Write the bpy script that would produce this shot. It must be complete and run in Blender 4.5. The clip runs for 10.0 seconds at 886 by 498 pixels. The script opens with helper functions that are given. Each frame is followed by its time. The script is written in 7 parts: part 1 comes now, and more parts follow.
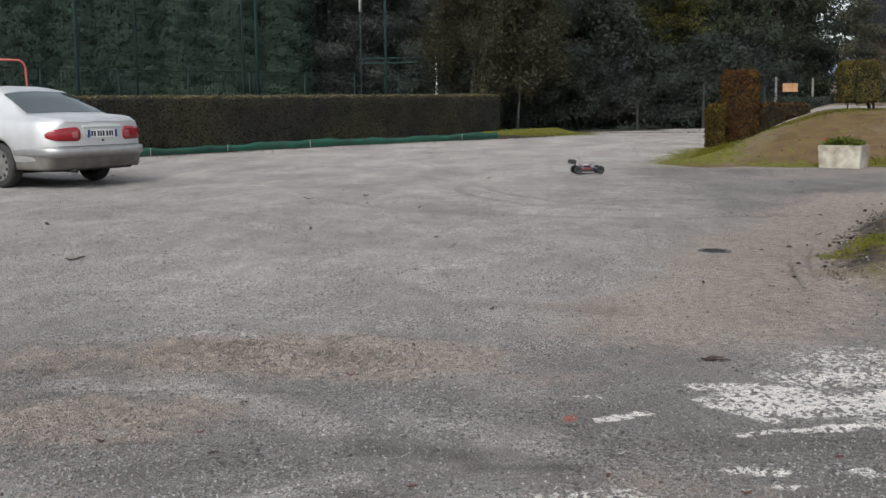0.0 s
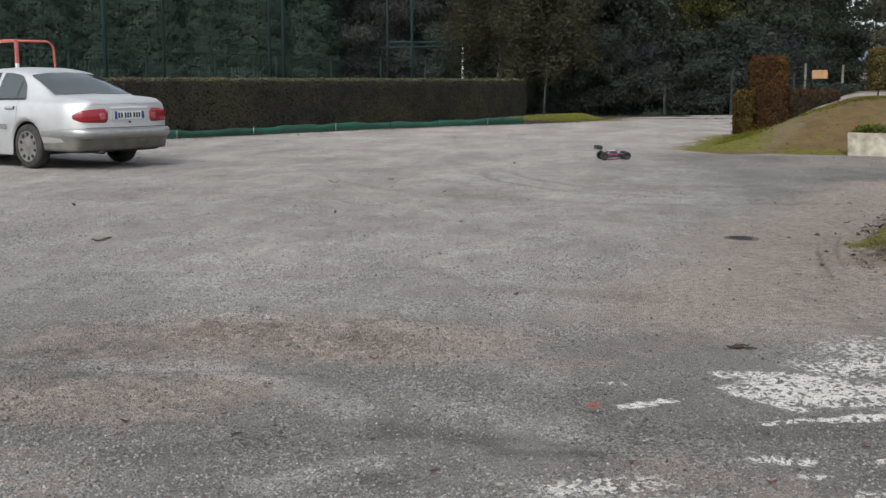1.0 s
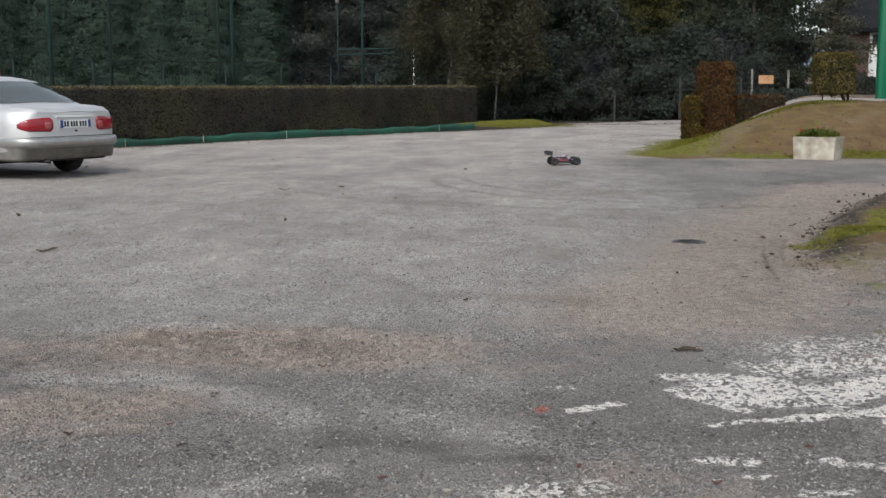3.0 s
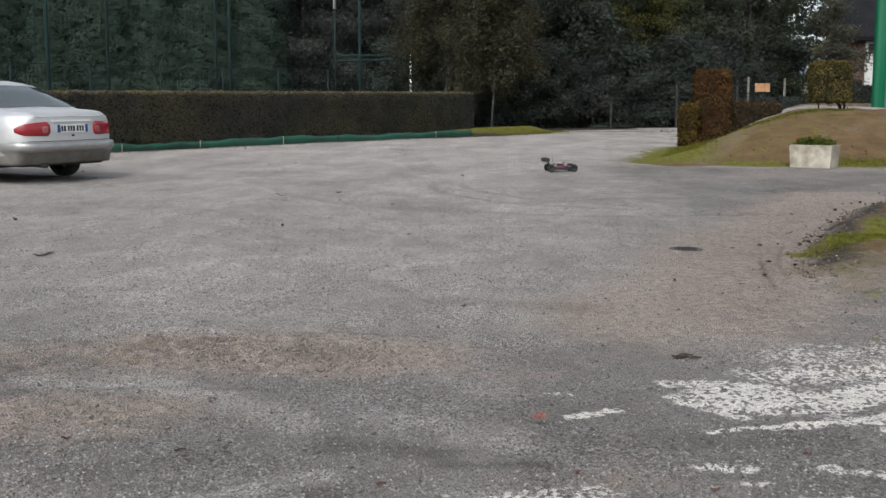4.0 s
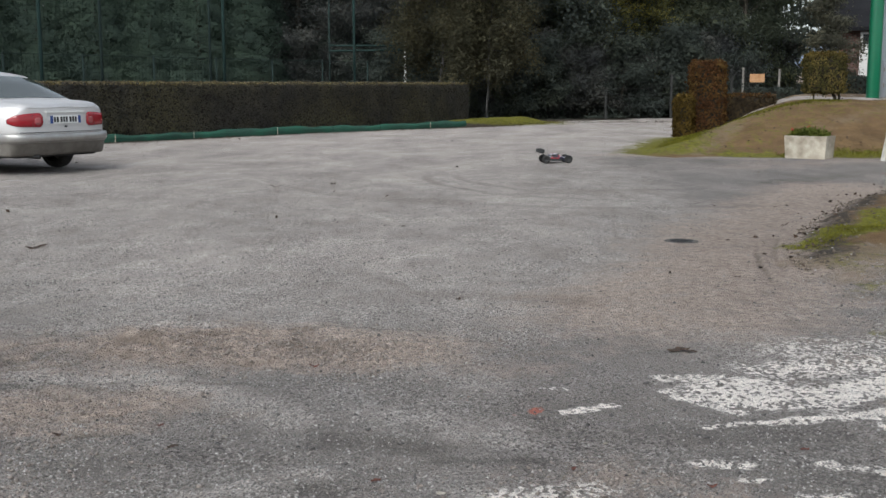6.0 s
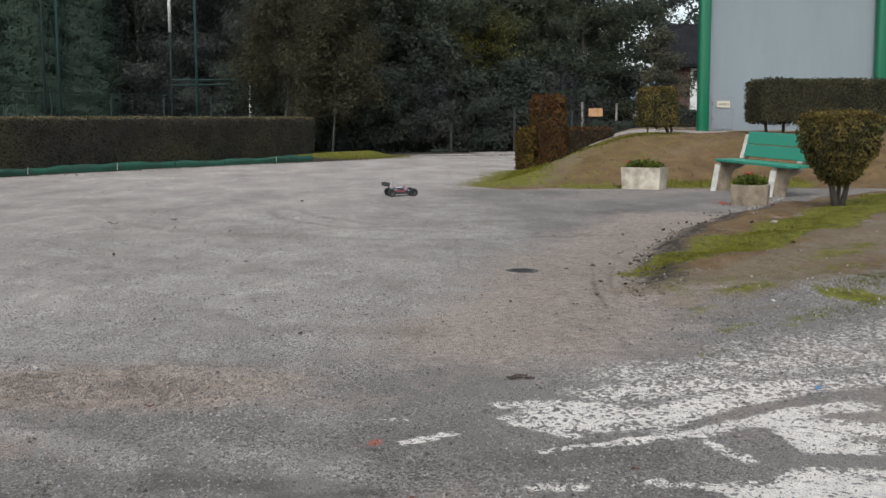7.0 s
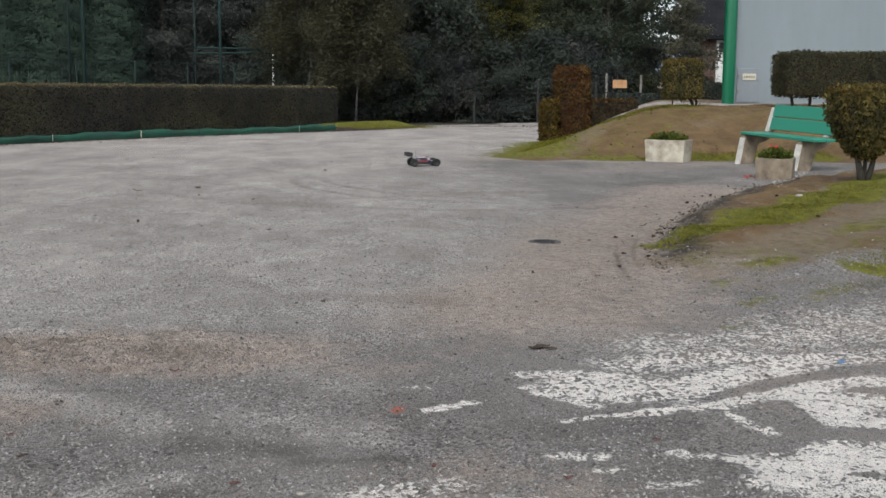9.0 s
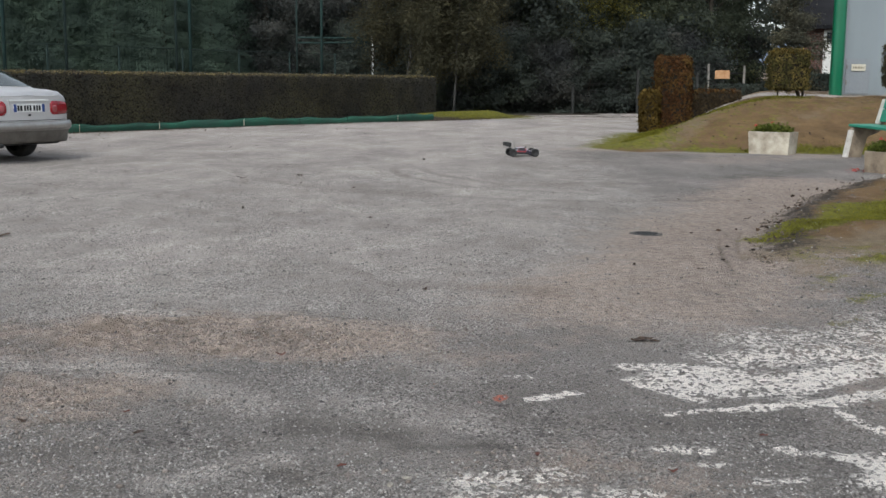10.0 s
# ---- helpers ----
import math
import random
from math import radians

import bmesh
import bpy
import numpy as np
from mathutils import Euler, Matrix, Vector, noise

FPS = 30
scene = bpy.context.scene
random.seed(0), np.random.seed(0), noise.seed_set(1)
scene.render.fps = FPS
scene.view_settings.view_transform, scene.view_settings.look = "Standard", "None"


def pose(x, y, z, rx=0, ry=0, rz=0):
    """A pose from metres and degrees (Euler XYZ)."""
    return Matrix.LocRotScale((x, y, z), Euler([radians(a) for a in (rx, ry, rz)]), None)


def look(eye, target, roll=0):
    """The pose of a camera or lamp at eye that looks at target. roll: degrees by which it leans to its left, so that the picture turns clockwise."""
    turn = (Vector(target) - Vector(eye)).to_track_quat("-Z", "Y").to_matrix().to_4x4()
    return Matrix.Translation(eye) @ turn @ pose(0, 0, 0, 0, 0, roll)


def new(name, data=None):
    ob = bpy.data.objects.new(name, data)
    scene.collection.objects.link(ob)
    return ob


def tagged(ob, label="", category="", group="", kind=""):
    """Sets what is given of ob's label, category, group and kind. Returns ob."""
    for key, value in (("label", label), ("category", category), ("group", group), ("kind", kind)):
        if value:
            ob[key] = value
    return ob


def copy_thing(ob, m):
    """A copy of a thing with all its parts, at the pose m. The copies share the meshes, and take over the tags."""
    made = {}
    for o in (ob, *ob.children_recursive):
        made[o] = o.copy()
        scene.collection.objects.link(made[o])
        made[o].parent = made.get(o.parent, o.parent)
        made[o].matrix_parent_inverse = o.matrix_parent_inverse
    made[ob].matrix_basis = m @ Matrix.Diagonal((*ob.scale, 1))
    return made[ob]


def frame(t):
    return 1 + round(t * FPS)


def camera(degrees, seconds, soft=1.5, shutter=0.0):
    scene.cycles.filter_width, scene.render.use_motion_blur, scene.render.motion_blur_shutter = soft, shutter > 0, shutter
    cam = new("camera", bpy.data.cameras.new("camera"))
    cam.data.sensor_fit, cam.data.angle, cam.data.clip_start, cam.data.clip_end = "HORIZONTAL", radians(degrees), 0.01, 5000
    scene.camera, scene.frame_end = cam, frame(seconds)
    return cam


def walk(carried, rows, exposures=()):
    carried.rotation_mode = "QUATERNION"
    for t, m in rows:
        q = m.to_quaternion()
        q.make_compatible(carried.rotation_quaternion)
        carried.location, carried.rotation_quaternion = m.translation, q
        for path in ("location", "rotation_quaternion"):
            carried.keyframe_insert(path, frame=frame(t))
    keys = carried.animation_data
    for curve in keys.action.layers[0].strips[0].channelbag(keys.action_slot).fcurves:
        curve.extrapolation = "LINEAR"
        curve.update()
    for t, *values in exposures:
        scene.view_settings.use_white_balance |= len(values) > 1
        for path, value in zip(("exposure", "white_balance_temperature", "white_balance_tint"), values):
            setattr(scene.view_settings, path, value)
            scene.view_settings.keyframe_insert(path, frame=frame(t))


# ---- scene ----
cam = camera(43.6, 10.0, soft=1.5)
PATH = [
    (0, (0.0, -0.016, 1.256), (-0.042, 1.965, 0.986), -0.5),
    (0.5, (0.021, -0.015, 1.248), (-0.04, 1.965, 0.971), -0.6),
    (1, (-0.002, 0.001, 1.251), (-0.088, 1.977, 0.954), -0.1),
    (1.5, (-0.007, 0.013, 1.251), (-0.09, 1.987, 0.944), -0.3),
    (2, (-0.01, 0.006, 1.245), (-0.076, 1.979, 0.923), -0.2),
    (2.5, (0.005, 0.0, 1.253), (0.002, 1.977, 0.946), -0.4),
    (2.7, (0.025, 0.002, 1.25), (0.023, 1.98, 0.953), -0.4),
    (3.8, (0.024, 0.01, 1.247), (0.023, 1.991, 0.973), -0.2),
    (4, (0.013, 0.003, 1.247), (0.018, 1.984, 0.973), -0.1),
    (4.5, (0.001, 0.007, 1.25), (0.0, 1.984, 0.949), -0.0),
    (5, (0.0, 0.006, 1.248), (-0.024, 1.984, 0.952), -0.5),
    (5.2, (0.004, 0.007, 1.258), (-0.009, 1.986, 0.97), -0.2),
    (6.3, (0.021, 0.046, 1.255), (0.066, 2.024, 0.963), -0.3),
    (6.5, (0.066, 0.013, 1.247), (0.176, 1.997, 1.022), -0.9),
    (7, (0.067, 0.027, 1.248), (0.351, 1.993, 1.017), -0.2),
    (7.5, (0.037, 0.025, 1.23), (0.292, 1.99, 0.96), 0.6),
    (8, (0.046, 0.001, 1.247), (0.25, 1.977, 1.012), 0.4),
    (8.5, (0.044, 0.013, 1.253), (0.258, 1.981, 0.974), 1.0),
    (9, (0.055, 0.019, 1.242), (0.3, 1.983, 0.959), 0.3),
    (9.5, (0.016, 0.014, 1.244), (0.222, 1.979, 0.938), 0.6),
    (10, (0.012, 0.002, 1.241), (0.087, 1.978, 0.939), 0.5),
]
walk(cam, [(t, look(eye, target, roll)) for t, eye, target, roll in PATH], [(0.0, 0.93, 6180, 6), (10.0, 0.93, 6180, 6)])

# ---- world and sun: an overcast autumn day ----
SUN_HEIGHT, SUN_TURN = radians(48), radians(200)
world = bpy.data.worlds.new("overcast_sky")
scene.world = world
world.use_nodes = True
wn, wl = world.node_tree.nodes, world.node_tree.links
sky = wn.new("ShaderNodeTexSky")
sky.sky_type, sky.sun_disc = "NISHITA", False
sky.sun_elevation, sky.sun_rotation = SUN_HEIGHT, SUN_TURN
sky.air_density, sky.dust_density = 1.0, 3.0
veil = wn.new("ShaderNodeHueSaturation")
veil.inputs["Saturation"].default_value = 0.35
wl.new(sky.outputs["Color"], veil.inputs["Color"])
wl.new(veil.outputs["Color"], wn["Background"].inputs["Color"])
wn["Background"].inputs["Strength"].default_value = 0.125

sun_data = bpy.data.lights.new("sun", "SUN")
sun_data.energy, sun_data.angle, sun_data.color = 0.8, radians(25), (1.0, 0.97, 0.92)
sun = new("sun", sun_data)
sun.matrix_world = look((0, 0, 0), (-math.sin(SUN_TURN) * math.cos(SUN_HEIGHT), -math.cos(SUN_TURN) * math.cos(SUN_HEIGHT), -math.sin(SUN_HEIGHT)))
sun.location = (0, 0, 40)


# ---- materials ----
class Nodes:
    """A short hand for wiring one material."""

    def __init__(self, name):
        self.mat = bpy.data.materials.new(name)
        self.mat.use_nodes = True
        self.tree = self.mat.node_tree
        self.bsdf = self.tree.nodes["Principled BSDF"]

    def add(self, kind, **values):
        node = self.tree.nodes.new(kind)
        for key, value in values.items():
            node.inputs[key.replace("_", " ")].default_value = value
        return node

    def join(self, a, b):
        self.tree.links.new(a, b)

    def coord(self):
        return self.add("ShaderNodeTexCoord").outputs["Object"]

    def noise(self, scale, detail=4.0, rough=0.6, where=None):
        node = self.add("ShaderNodeTexNoise", Scale=scale, Detail=detail, Roughness=rough)
        self.join(where or self.coord(), node.inputs["Vector"])
        return node.outputs["Fac"]

    def ramp(self, value, low, high, a=(0, 0, 0), b=(1, 1, 1)):
        node = self.add("ShaderNodeValToRGB")
        node.color_ramp.elements[0].position, node.color_ramp.elements[1].position = low, high
        node.color_ramp.elements[0].color, node.color_ramp.elements[1].color = (*a, 1), (*b, 1)
        self.join(value, node.inputs["Fac"])
        return node.outputs["Color"]

    def mix(self, fac, a, b, blend="MIX"):
        node = self.tree.nodes.new("ShaderNodeMix")
        node.data_type, node.blend_type = "RGBA", blend
        for slot, value in ((0, fac), (6, a), (7, b)):
            if isinstance(value, (int, float)):
                node.inputs[slot].default_value = value
            elif isinstance(value, tuple):
                node.inputs[slot].default_value = (*value, 1)
            else:
                self.join(value, node.inputs[slot])
        return node.outputs[2]

    def math(self, op, a, b=0.0):
        node = self.tree.nodes.new("ShaderNodeMath")
        node.operation = op
        for slot, value in ((0, a), (1, b)):
            if isinstance(value, (int, float)):
                node.inputs[slot].default_value = value
            else:
                self.join(value, node.inputs[slot])
        return node.outputs[0]

    def bump(self, height, strength=0.3, distance=0.01):
        node = self.add("ShaderNodeBump", Strength=strength, Distance=distance)
        self.join(height, node.inputs["Height"])
        self.join(node.outputs["Normal"], self.bsdf.inputs["Normal"])

    def done(self, color=None, rough=0.8, metal=0.0, specular=0.5):
        if color is not None:
            if isinstance(color, tuple):
                self.bsdf.inputs["Base Color"].default_value = (*color, 1)
            else:
                self.join(color, self.bsdf.inputs["Base Color"])
        self.bsdf.inputs["Roughness"].default_value = rough
        self.bsdf.inputs["Metallic"].default_value = metal
        self.bsdf.inputs["Specular IOR Level"].default_value = specular
        return self.mat


def surface(name, a, b, scale=6.0, fine=60.0, rough=0.8, metal=0.0, bump=0.3, depth=0.005, specular=0.4):
    """Two tones at a broad scale, grain at a fine one, and the grain's relief."""
    n = Nodes(name)
    broad = n.ramp(n.noise(scale), 0.35, 0.65)
    grain = n.noise(fine, 5.0)
    col = n.mix(broad, a, b)
    col = n.mix(0.35, col, n.ramp(grain, 0.25, 0.75, (0.35, 0.35, 0.35), (1, 1, 1)), "MULTIPLY")
    n.bump(grain, bump, depth)
    return n.done(col, rough, metal, specular)


def foliage(name, dark, mid, bright, patch=0.7, lit=0.25):
    """Leaves: each its own tone, with broad patches of a third colour."""
    n = Nodes(name)
    geo = n.add("ShaderNodeNewGeometry")
    own = n.ramp(geo.outputs["Random Per Island"], 0.0, 1.0, dark, mid)
    broad = n.ramp(n.noise(patch, 3.0), 0.5 - lit * 0.2, 0.72 - lit * 0.2)
    col = n.mix(n.math("MULTIPLY", broad, geo.outputs["Random Per Island"]), own, bright)
    # older and younger growth in drifts
    age = n.ramp(n.noise(patch * 2.3, 4.0, 0.6), 0.32, 0.68, (0.72, 0.71, 0.74), (1.22, 1.2, 1.1))
    col = n.mix(1.0, col, age, "MULTIPLY")
    thin = n.add("ShaderNodeBsdfTranslucent")
    n.join(col, thin.inputs["Color"])
    both = n.add("ShaderNodeMixShader", Fac=0.58)
    n.join(n.bsdf.outputs["BSDF"], both.inputs[1])
    n.join(thin.outputs["BSDF"], both.inputs[2])
    n.join(both.outputs["Shader"], n.tree.nodes["Material Output"].inputs["Surface"])
    return n.done(col, 0.8, 0.0, 0.05)


def paint(name, color, rough=0.4, wear=(0.25, 0.22, 0.18), amount=0.12):
    n = Nodes(name)
    dirt = n.ramp(n.noise(9.0, 6.0, 0.7), 0.62 - amount, 0.75)
    n.bump(n.noise(120.0, 3.0), 0.08, 0.002)
    return n.done(n.mix(n.math("MULTIPLY", dirt, 0.6), color, wear), rough)


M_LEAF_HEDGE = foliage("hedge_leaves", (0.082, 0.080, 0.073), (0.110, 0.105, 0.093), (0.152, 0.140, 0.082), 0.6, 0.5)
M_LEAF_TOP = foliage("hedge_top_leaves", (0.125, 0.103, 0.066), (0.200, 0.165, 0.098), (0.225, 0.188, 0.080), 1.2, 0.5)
M_LEAF_COPPER = foliage("copper_leaves", (0.0616, 0.0336, 0.019), (0.14, 0.0672, 0.0302), (0.1736, 0.1176, 0.0358), 1.6, 0.5)
M_LEAF_RUSSET = foliage("russet_leaves", (0.058, 0.046, 0.032), (0.092, 0.068, 0.041), (0.135, 0.092, 0.046), 1.4, 0.5)
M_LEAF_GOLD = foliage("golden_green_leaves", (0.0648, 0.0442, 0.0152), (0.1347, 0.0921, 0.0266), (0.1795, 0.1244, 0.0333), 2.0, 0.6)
M_LEAF_OLIVE = foliage("olive_leaves", (0.066, 0.065, 0.046), (0.094, 0.091, 0.058), (0.128, 0.112, 0.060), 1.2, 0.5)
M_LEAF_BUSH = foliage("evergreen_leaves", (0.0645, 0.064, 0.0282), (0.1196, 0.1075, 0.0435), (0.2419, 0.1843, 0.0614), 2.5, 0.6)
M_LEAF_WOOD = foliage("woodland_leaves", (0.074, 0.088, 0.080), (0.080, 0.094, 0.082), (0.092, 0.104, 0.074), 0.25, 0.2)
M_LEAF_MAPLE = foliage("yellowing_maple_leaves", (0.068, 0.082, 0.064), (0.080, 0.094, 0.066), (0.120, 0.125, 0.060), 0.35, 0.35)
M_LEAF_YELLOW = foliage("yellow_maple_leaves", (0.066, 0.078, 0.050), (0.090, 0.100, 0.050), (0.310, 0.265, 0.055), 0.45, 0.55)
M_LEAF_BROWN = foliage("browning_leaves", (0.080, 0.086, 0.086), (0.088, 0.092, 0.090), (0.098, 0.096, 0.084), 0.25, 0.4)
M_LEAF_CONIFER = foliage("conifer_needles", (0.074, 0.106, 0.087), (0.078, 0.111, 0.089), (0.082, 0.114, 0.084), 0.3, 0.2)
M_LEAF_BIRCH = foliage("birch_leaves", (0.068, 0.066, 0.046), (0.086, 0.083, 0.055), (0.118, 0.108, 0.062), 0.5, 0.5)
M_LEAF_GREY = foliage("grey_green_leaves", (0.085, 0.086, 0.068), (0.118, 0.118, 0.090), (0.150, 0.142, 0.096), 0.6, 0.4)
M_LEAF_GERANIUM = foliage("pot_plant_leaves", (0.060, 0.080, 0.018), (0.130, 0.155, 0.035), (0.180, 0.190, 0.042), 3.0, 0.4)
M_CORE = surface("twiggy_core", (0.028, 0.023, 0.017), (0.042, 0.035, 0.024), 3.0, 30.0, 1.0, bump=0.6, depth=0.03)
M_BARK = surface("dark_bark", (0.030, 0.024, 0.018), (0.065, 0.055, 0.042), 3.0, 25.0, 0.95, bump=0.7, depth=0.02)
M_DARK_POST = surface("mossy_post", (0.020, 0.021, 0.020), (0.034, 0.034, 0.032), 4.0, 30.0, 0.95)
M_BIRCH_BARK = surface("birch_bark", (0.022, 0.021, 0.020), (0.125, 0.120, 0.112), 3.2, 14.0, 0.85)
M_FLOWER = surface("red_petals", (0.30, 0.02, 0.015), (0.42, 0.05, 0.03), 20.0, 90.0, 0.6)
M_CONCRETE = surface("weathered_concrete", (0.26, 0.222, 0.168), (0.52, 0.470, 0.385), 4.0, 50.0, 0.9, bump=0.5)
M_CONCRETE_DARK = surface("grey_concrete", (0.15, 0.14, 0.13), (0.27, 0.25, 0.22), 4.0, 50.0, 0.9, bump=0.5)
M_AGGREGATE = surface("exposed_aggregate", (0.15, 0.115, 0.083), (0.285, 0.228, 0.165), 7.0, 70.0, 0.9, bump=0.7)
M_LIT_EDGE = surface("lit_concrete_edge", (0.42, 0.39, 0.34), (0.68, 0.655, 0.60), 6.0, 60.0, 0.85, bump=0.4)
M_SOIL = surface("potting_soil", (0.025, 0.018, 0.012), (0.05, 0.038, 0.025), 12.0, 80.0, 1.0, bump=0.8, depth=0.02)
M_BENCH = paint("green_bench_paint", (0.022, 0.185, 0.120), 0.45, (0.06, 0.16, 0.11), 0.12)
M_POST = paint("green_column_paint", (0.004, 0.105, 0.048), 0.35, (0.01, 0.08, 0.045), 0.15)
M_FENCE = paint("dark_green_fence_paint", (0.004, 0.014, 0.012), 0.95, (0.008, 0.02, 0.017), 0.12)
M_FENCE_LIGHT = paint("teal_fence_paint", (0.004, 0.022, 0.019), 0.9, (0.008, 0.026, 0.022), 0.12)
M_EDGING = surface("green_edging_plastic", (0.014, 0.045, 0.031), (0.012, 0.078, 0.046), 1.6, 25.0, 0.7, bump=0.3)
M_RED_TUBE = paint("faded_red_paint", (0.42, 0.095, 0.075), 0.5, (0.5, 0.3, 0.26), 0.12)
M_WHITE_TUBE = paint("dull_white_paint", (0.62, 0.61, 0.58), 0.5, (0.35, 0.33, 0.3), 0.1)
M_TWIG = surface("dead_leaf", (0.022, 0.014, 0.009), (0.075, 0.042, 0.025), 30.0, 200.0, 0.9)
M_RED_LEAF = surface("reddish_dead_leaf", (0.045, 0.018, 0.013), (0.17, 0.060, 0.040), 40.0, 200.0, 0.9)
M_BLUE_SCRAP = paint("blue_plastic", (0.08, 0.17, 0.31), 0.5)
M_TYRE = surface("tyre_rubber", (0.016, 0.016, 0.016), (0.032, 0.030, 0.028), 10.0, 90.0, 0.85)
M_FADED_INK = surface("faded_ink", (0.19, 0.17, 0.125), (0.26, 0.235, 0.18), 20.0, 90.0, 0.7)
M_BLACK = surface("black_plastic", (0.010, 0.010, 0.010), (0.020, 0.020, 0.020), 10.0, 90.0, 0.6)


def stone_material():
    n = Nodes("loose_pebbles")
    geo = n.add("ShaderNodeNewGeometry")
    pick = n.math("POWER", geo.outputs["Random Per Island"], 1.8)
    col = n.ramp(pick, 0.0, 1.0, (0.080, 0.073, 0.067), (0.400, 0.379, 0.357))
    col = n.mix(0.3, col, n.ramp(n.noise(60.0), 0.3, 0.7, (0.4, 0.36, 0.33), (1, 1, 1)), "MULTIPLY")
    return n.done(col, 0.9)


def ground_material():
    """Rolled grey gravel with bare earth, moss, old white marking paint and crushed brick laid over it."""
    n = Nodes("gravel_ground")
    at = n.coord()
    cover = n.add("ShaderNodeVertexColor")
    cover.layer_name = "cover"
    split = n.add("ShaderNodeSeparateColor")
    n.join(cover.outputs["Color"], split.inputs["Color"])
    soil = n.add("ShaderNodeVertexColor")
    soil.layer_name = "soil"
    tone = n.add("ShaderNodeVertexColor")
    tone.layer_name = "tone"
    split3 = n.add("ShaderNodeSeparateColor")
    n.join(tone.outputs["Color"], split3.inputs["Color"])
    split2 = n.add("ShaderNodeSeparateColor")
    n.join(soil.outputs["Color"], split2.inputs["Color"])

    cells = n.add("ShaderNodeTexVoronoi", Scale=92.0)
    n.join(at, cells.inputs["Vector"])
    stone = n.ramp(cells.outputs["Color"], 0.15, 0.9, (0.120, 0.108, 0.100), (0.470, 0.437, 0.410))
    grain = n.noise(240.0, 3.0, 0.7, at)
    stone = n.mix(0.5, stone, n.ramp(grain, 0.32, 0.68, (0.27, 0.27, 0.27), (1.25, 1.25, 1.25)), "MULTIPLY")
    bright = n.add("ShaderNodeTexVoronoi", Scale=140.0)
    n.join(at, bright.inputs["Vector"])
    speck = n.math("MULTIPLY", n.ramp(bright.outputs["Distance"], 0.14, 0.34, (1, 1, 1), (0, 0, 0)), n.ramp(n.noise(3.0, 5.0, 0.7, at), 0.45, 0.62))
    stone = n.mix(n.math("MULTIPLY", speck, 0.36), stone, (0.46, 0.45, 0.44))
    # fine trodden silt between the drifts of chippings
    silt = n.mix(n.ramp(n.noise(90.0, 6.0, 0.75, at), 0.3, 0.7), (0.180, 0.163, 0.150), (0.300, 0.279, 0.261))
    loose = n.math("ADD", n.noise(1.5, 3.0, 0.5, at), n.math("MULTIPLY", n.math("SUBTRACT", n.noise(11.0, 7.0, 0.75, at), 0.5), 0.9))
    stone = n.mix(n.ramp(loose, 0.36, 0.60), silt, stone)
    # worn tracks: broad lighter and darker drifts, stretched along the drive
    drift = n.add("ShaderNodeMapping")
    drift.inputs["Scale"].default_value = (1.0, 0.5, 1.0)
    n.join(at, drift.inputs["Vector"])
    broad = n.noise(0.9, 6.0, 0.62, drift.outputs["Vector"])
    stone = n.mix(1.0, stone, n.ramp(broad, 0.30, 0.70, (0.64, 0.625, 0.62), (1.12, 1.10, 1.09)), "MULTIPLY")
    mid = n.noise(4.5, 6.0, 0.65, drift.outputs["Vector"])
    stone = n.mix(1.0, stone, n.ramp(mid, 0.30, 0.70, (0.88, 0.865, 0.85), (1.05, 1.05, 1.05)), "MULTIPLY")
    # pale compacted runs; the dark ones follow over the earth
    ragged = n.math("MULTIPLY", n.math("SUBTRACT", n.noise(5.0, 7.0, 0.7, drift.outputs["Vector"]), 0.5), 1.0)
    stone = n.mix(n.ramp(n.math("ADD", split3.outputs["Red"], ragged), 0.2, 0.85), stone, n.mix(1.0, stone, (1.75, 1.74, 1.73), "MULTIPLY"))
    # trodden earth
    dust = n.mix(n.ramp(n.noise(17.0, 8.0, 0.78, at), 0.30, 0.70), (0.155, 0.118, 0.096), (0.520, 0.424, 0.356))
    brown = n.math("ADD", n.math("ADD", split2.outputs["Red"], n.math("MULTIPLY", n.ramp(n.noise(0.55, 3.0, 0.5, at), 0.48, 0.68), 0.22)), n.math("MULTIPLY", n.math("SUBTRACT", n.noise(4.0, 10.0, 0.80, at), 0.5), 2.3))
    col = n.mix(n.math("MULTIPLY", n.ramp(brown, 0.30, 0.85), 0.86), stone, dust)
    # dark runs, with the shade inside ruts, furrows and skid arcs as colour
    col = n.mix(n.ramp(n.math("ADD", split3.outputs["Green"], n.math("MULTIPLY", ragged, 0.8)), 0.25, 0.8), col, n.mix(1.0, col, (0.56, 0.55, 0.54), "MULTIPLY"))
    # dry slope soil with thin grass, washed down the fall
    fall = n.add("ShaderNodeMapping")
    fall.inputs["Scale"].default_value = (1.0, 0.70, 1.0)
    n.join(at, fall.inputs["Vector"])
    down = fall.outputs["Vector"]
    slope = n.mix(n.ramp(n.noise(2.2, 9.0, 0.75, at), 0.3, 0.7), (0.084, 0.051, 0.022), (0.218, 0.142, 0.068))
    slope = n.mix(n.math("MULTIPLY", n.ramp(n.noise(0.9, 6.0, 0.7, at), 0.46, 0.66), 0.45), slope, n.mix(n.noise(9.0, 6.0, 0.7, at), (0.085, 0.046, 0.027), (0.190, 0.115, 0.070)))
    bank = n.math("ADD", split2.outputs["Green"], n.math("MULTIPLY", n.math("SUBTRACT", n.noise(3.5, 9.0, 0.8, down), 0.5), 1.5))
    col = n.mix(n.ramp(bank, 0.38, 0.62), col, slope)
    sandy = n.mix(n.ramp(n.noise(14.0, 7.0, 0.75, down), 0.3, 0.7), (0.12, 0.088, 0.055), (0.25, 0.195, 0.13))
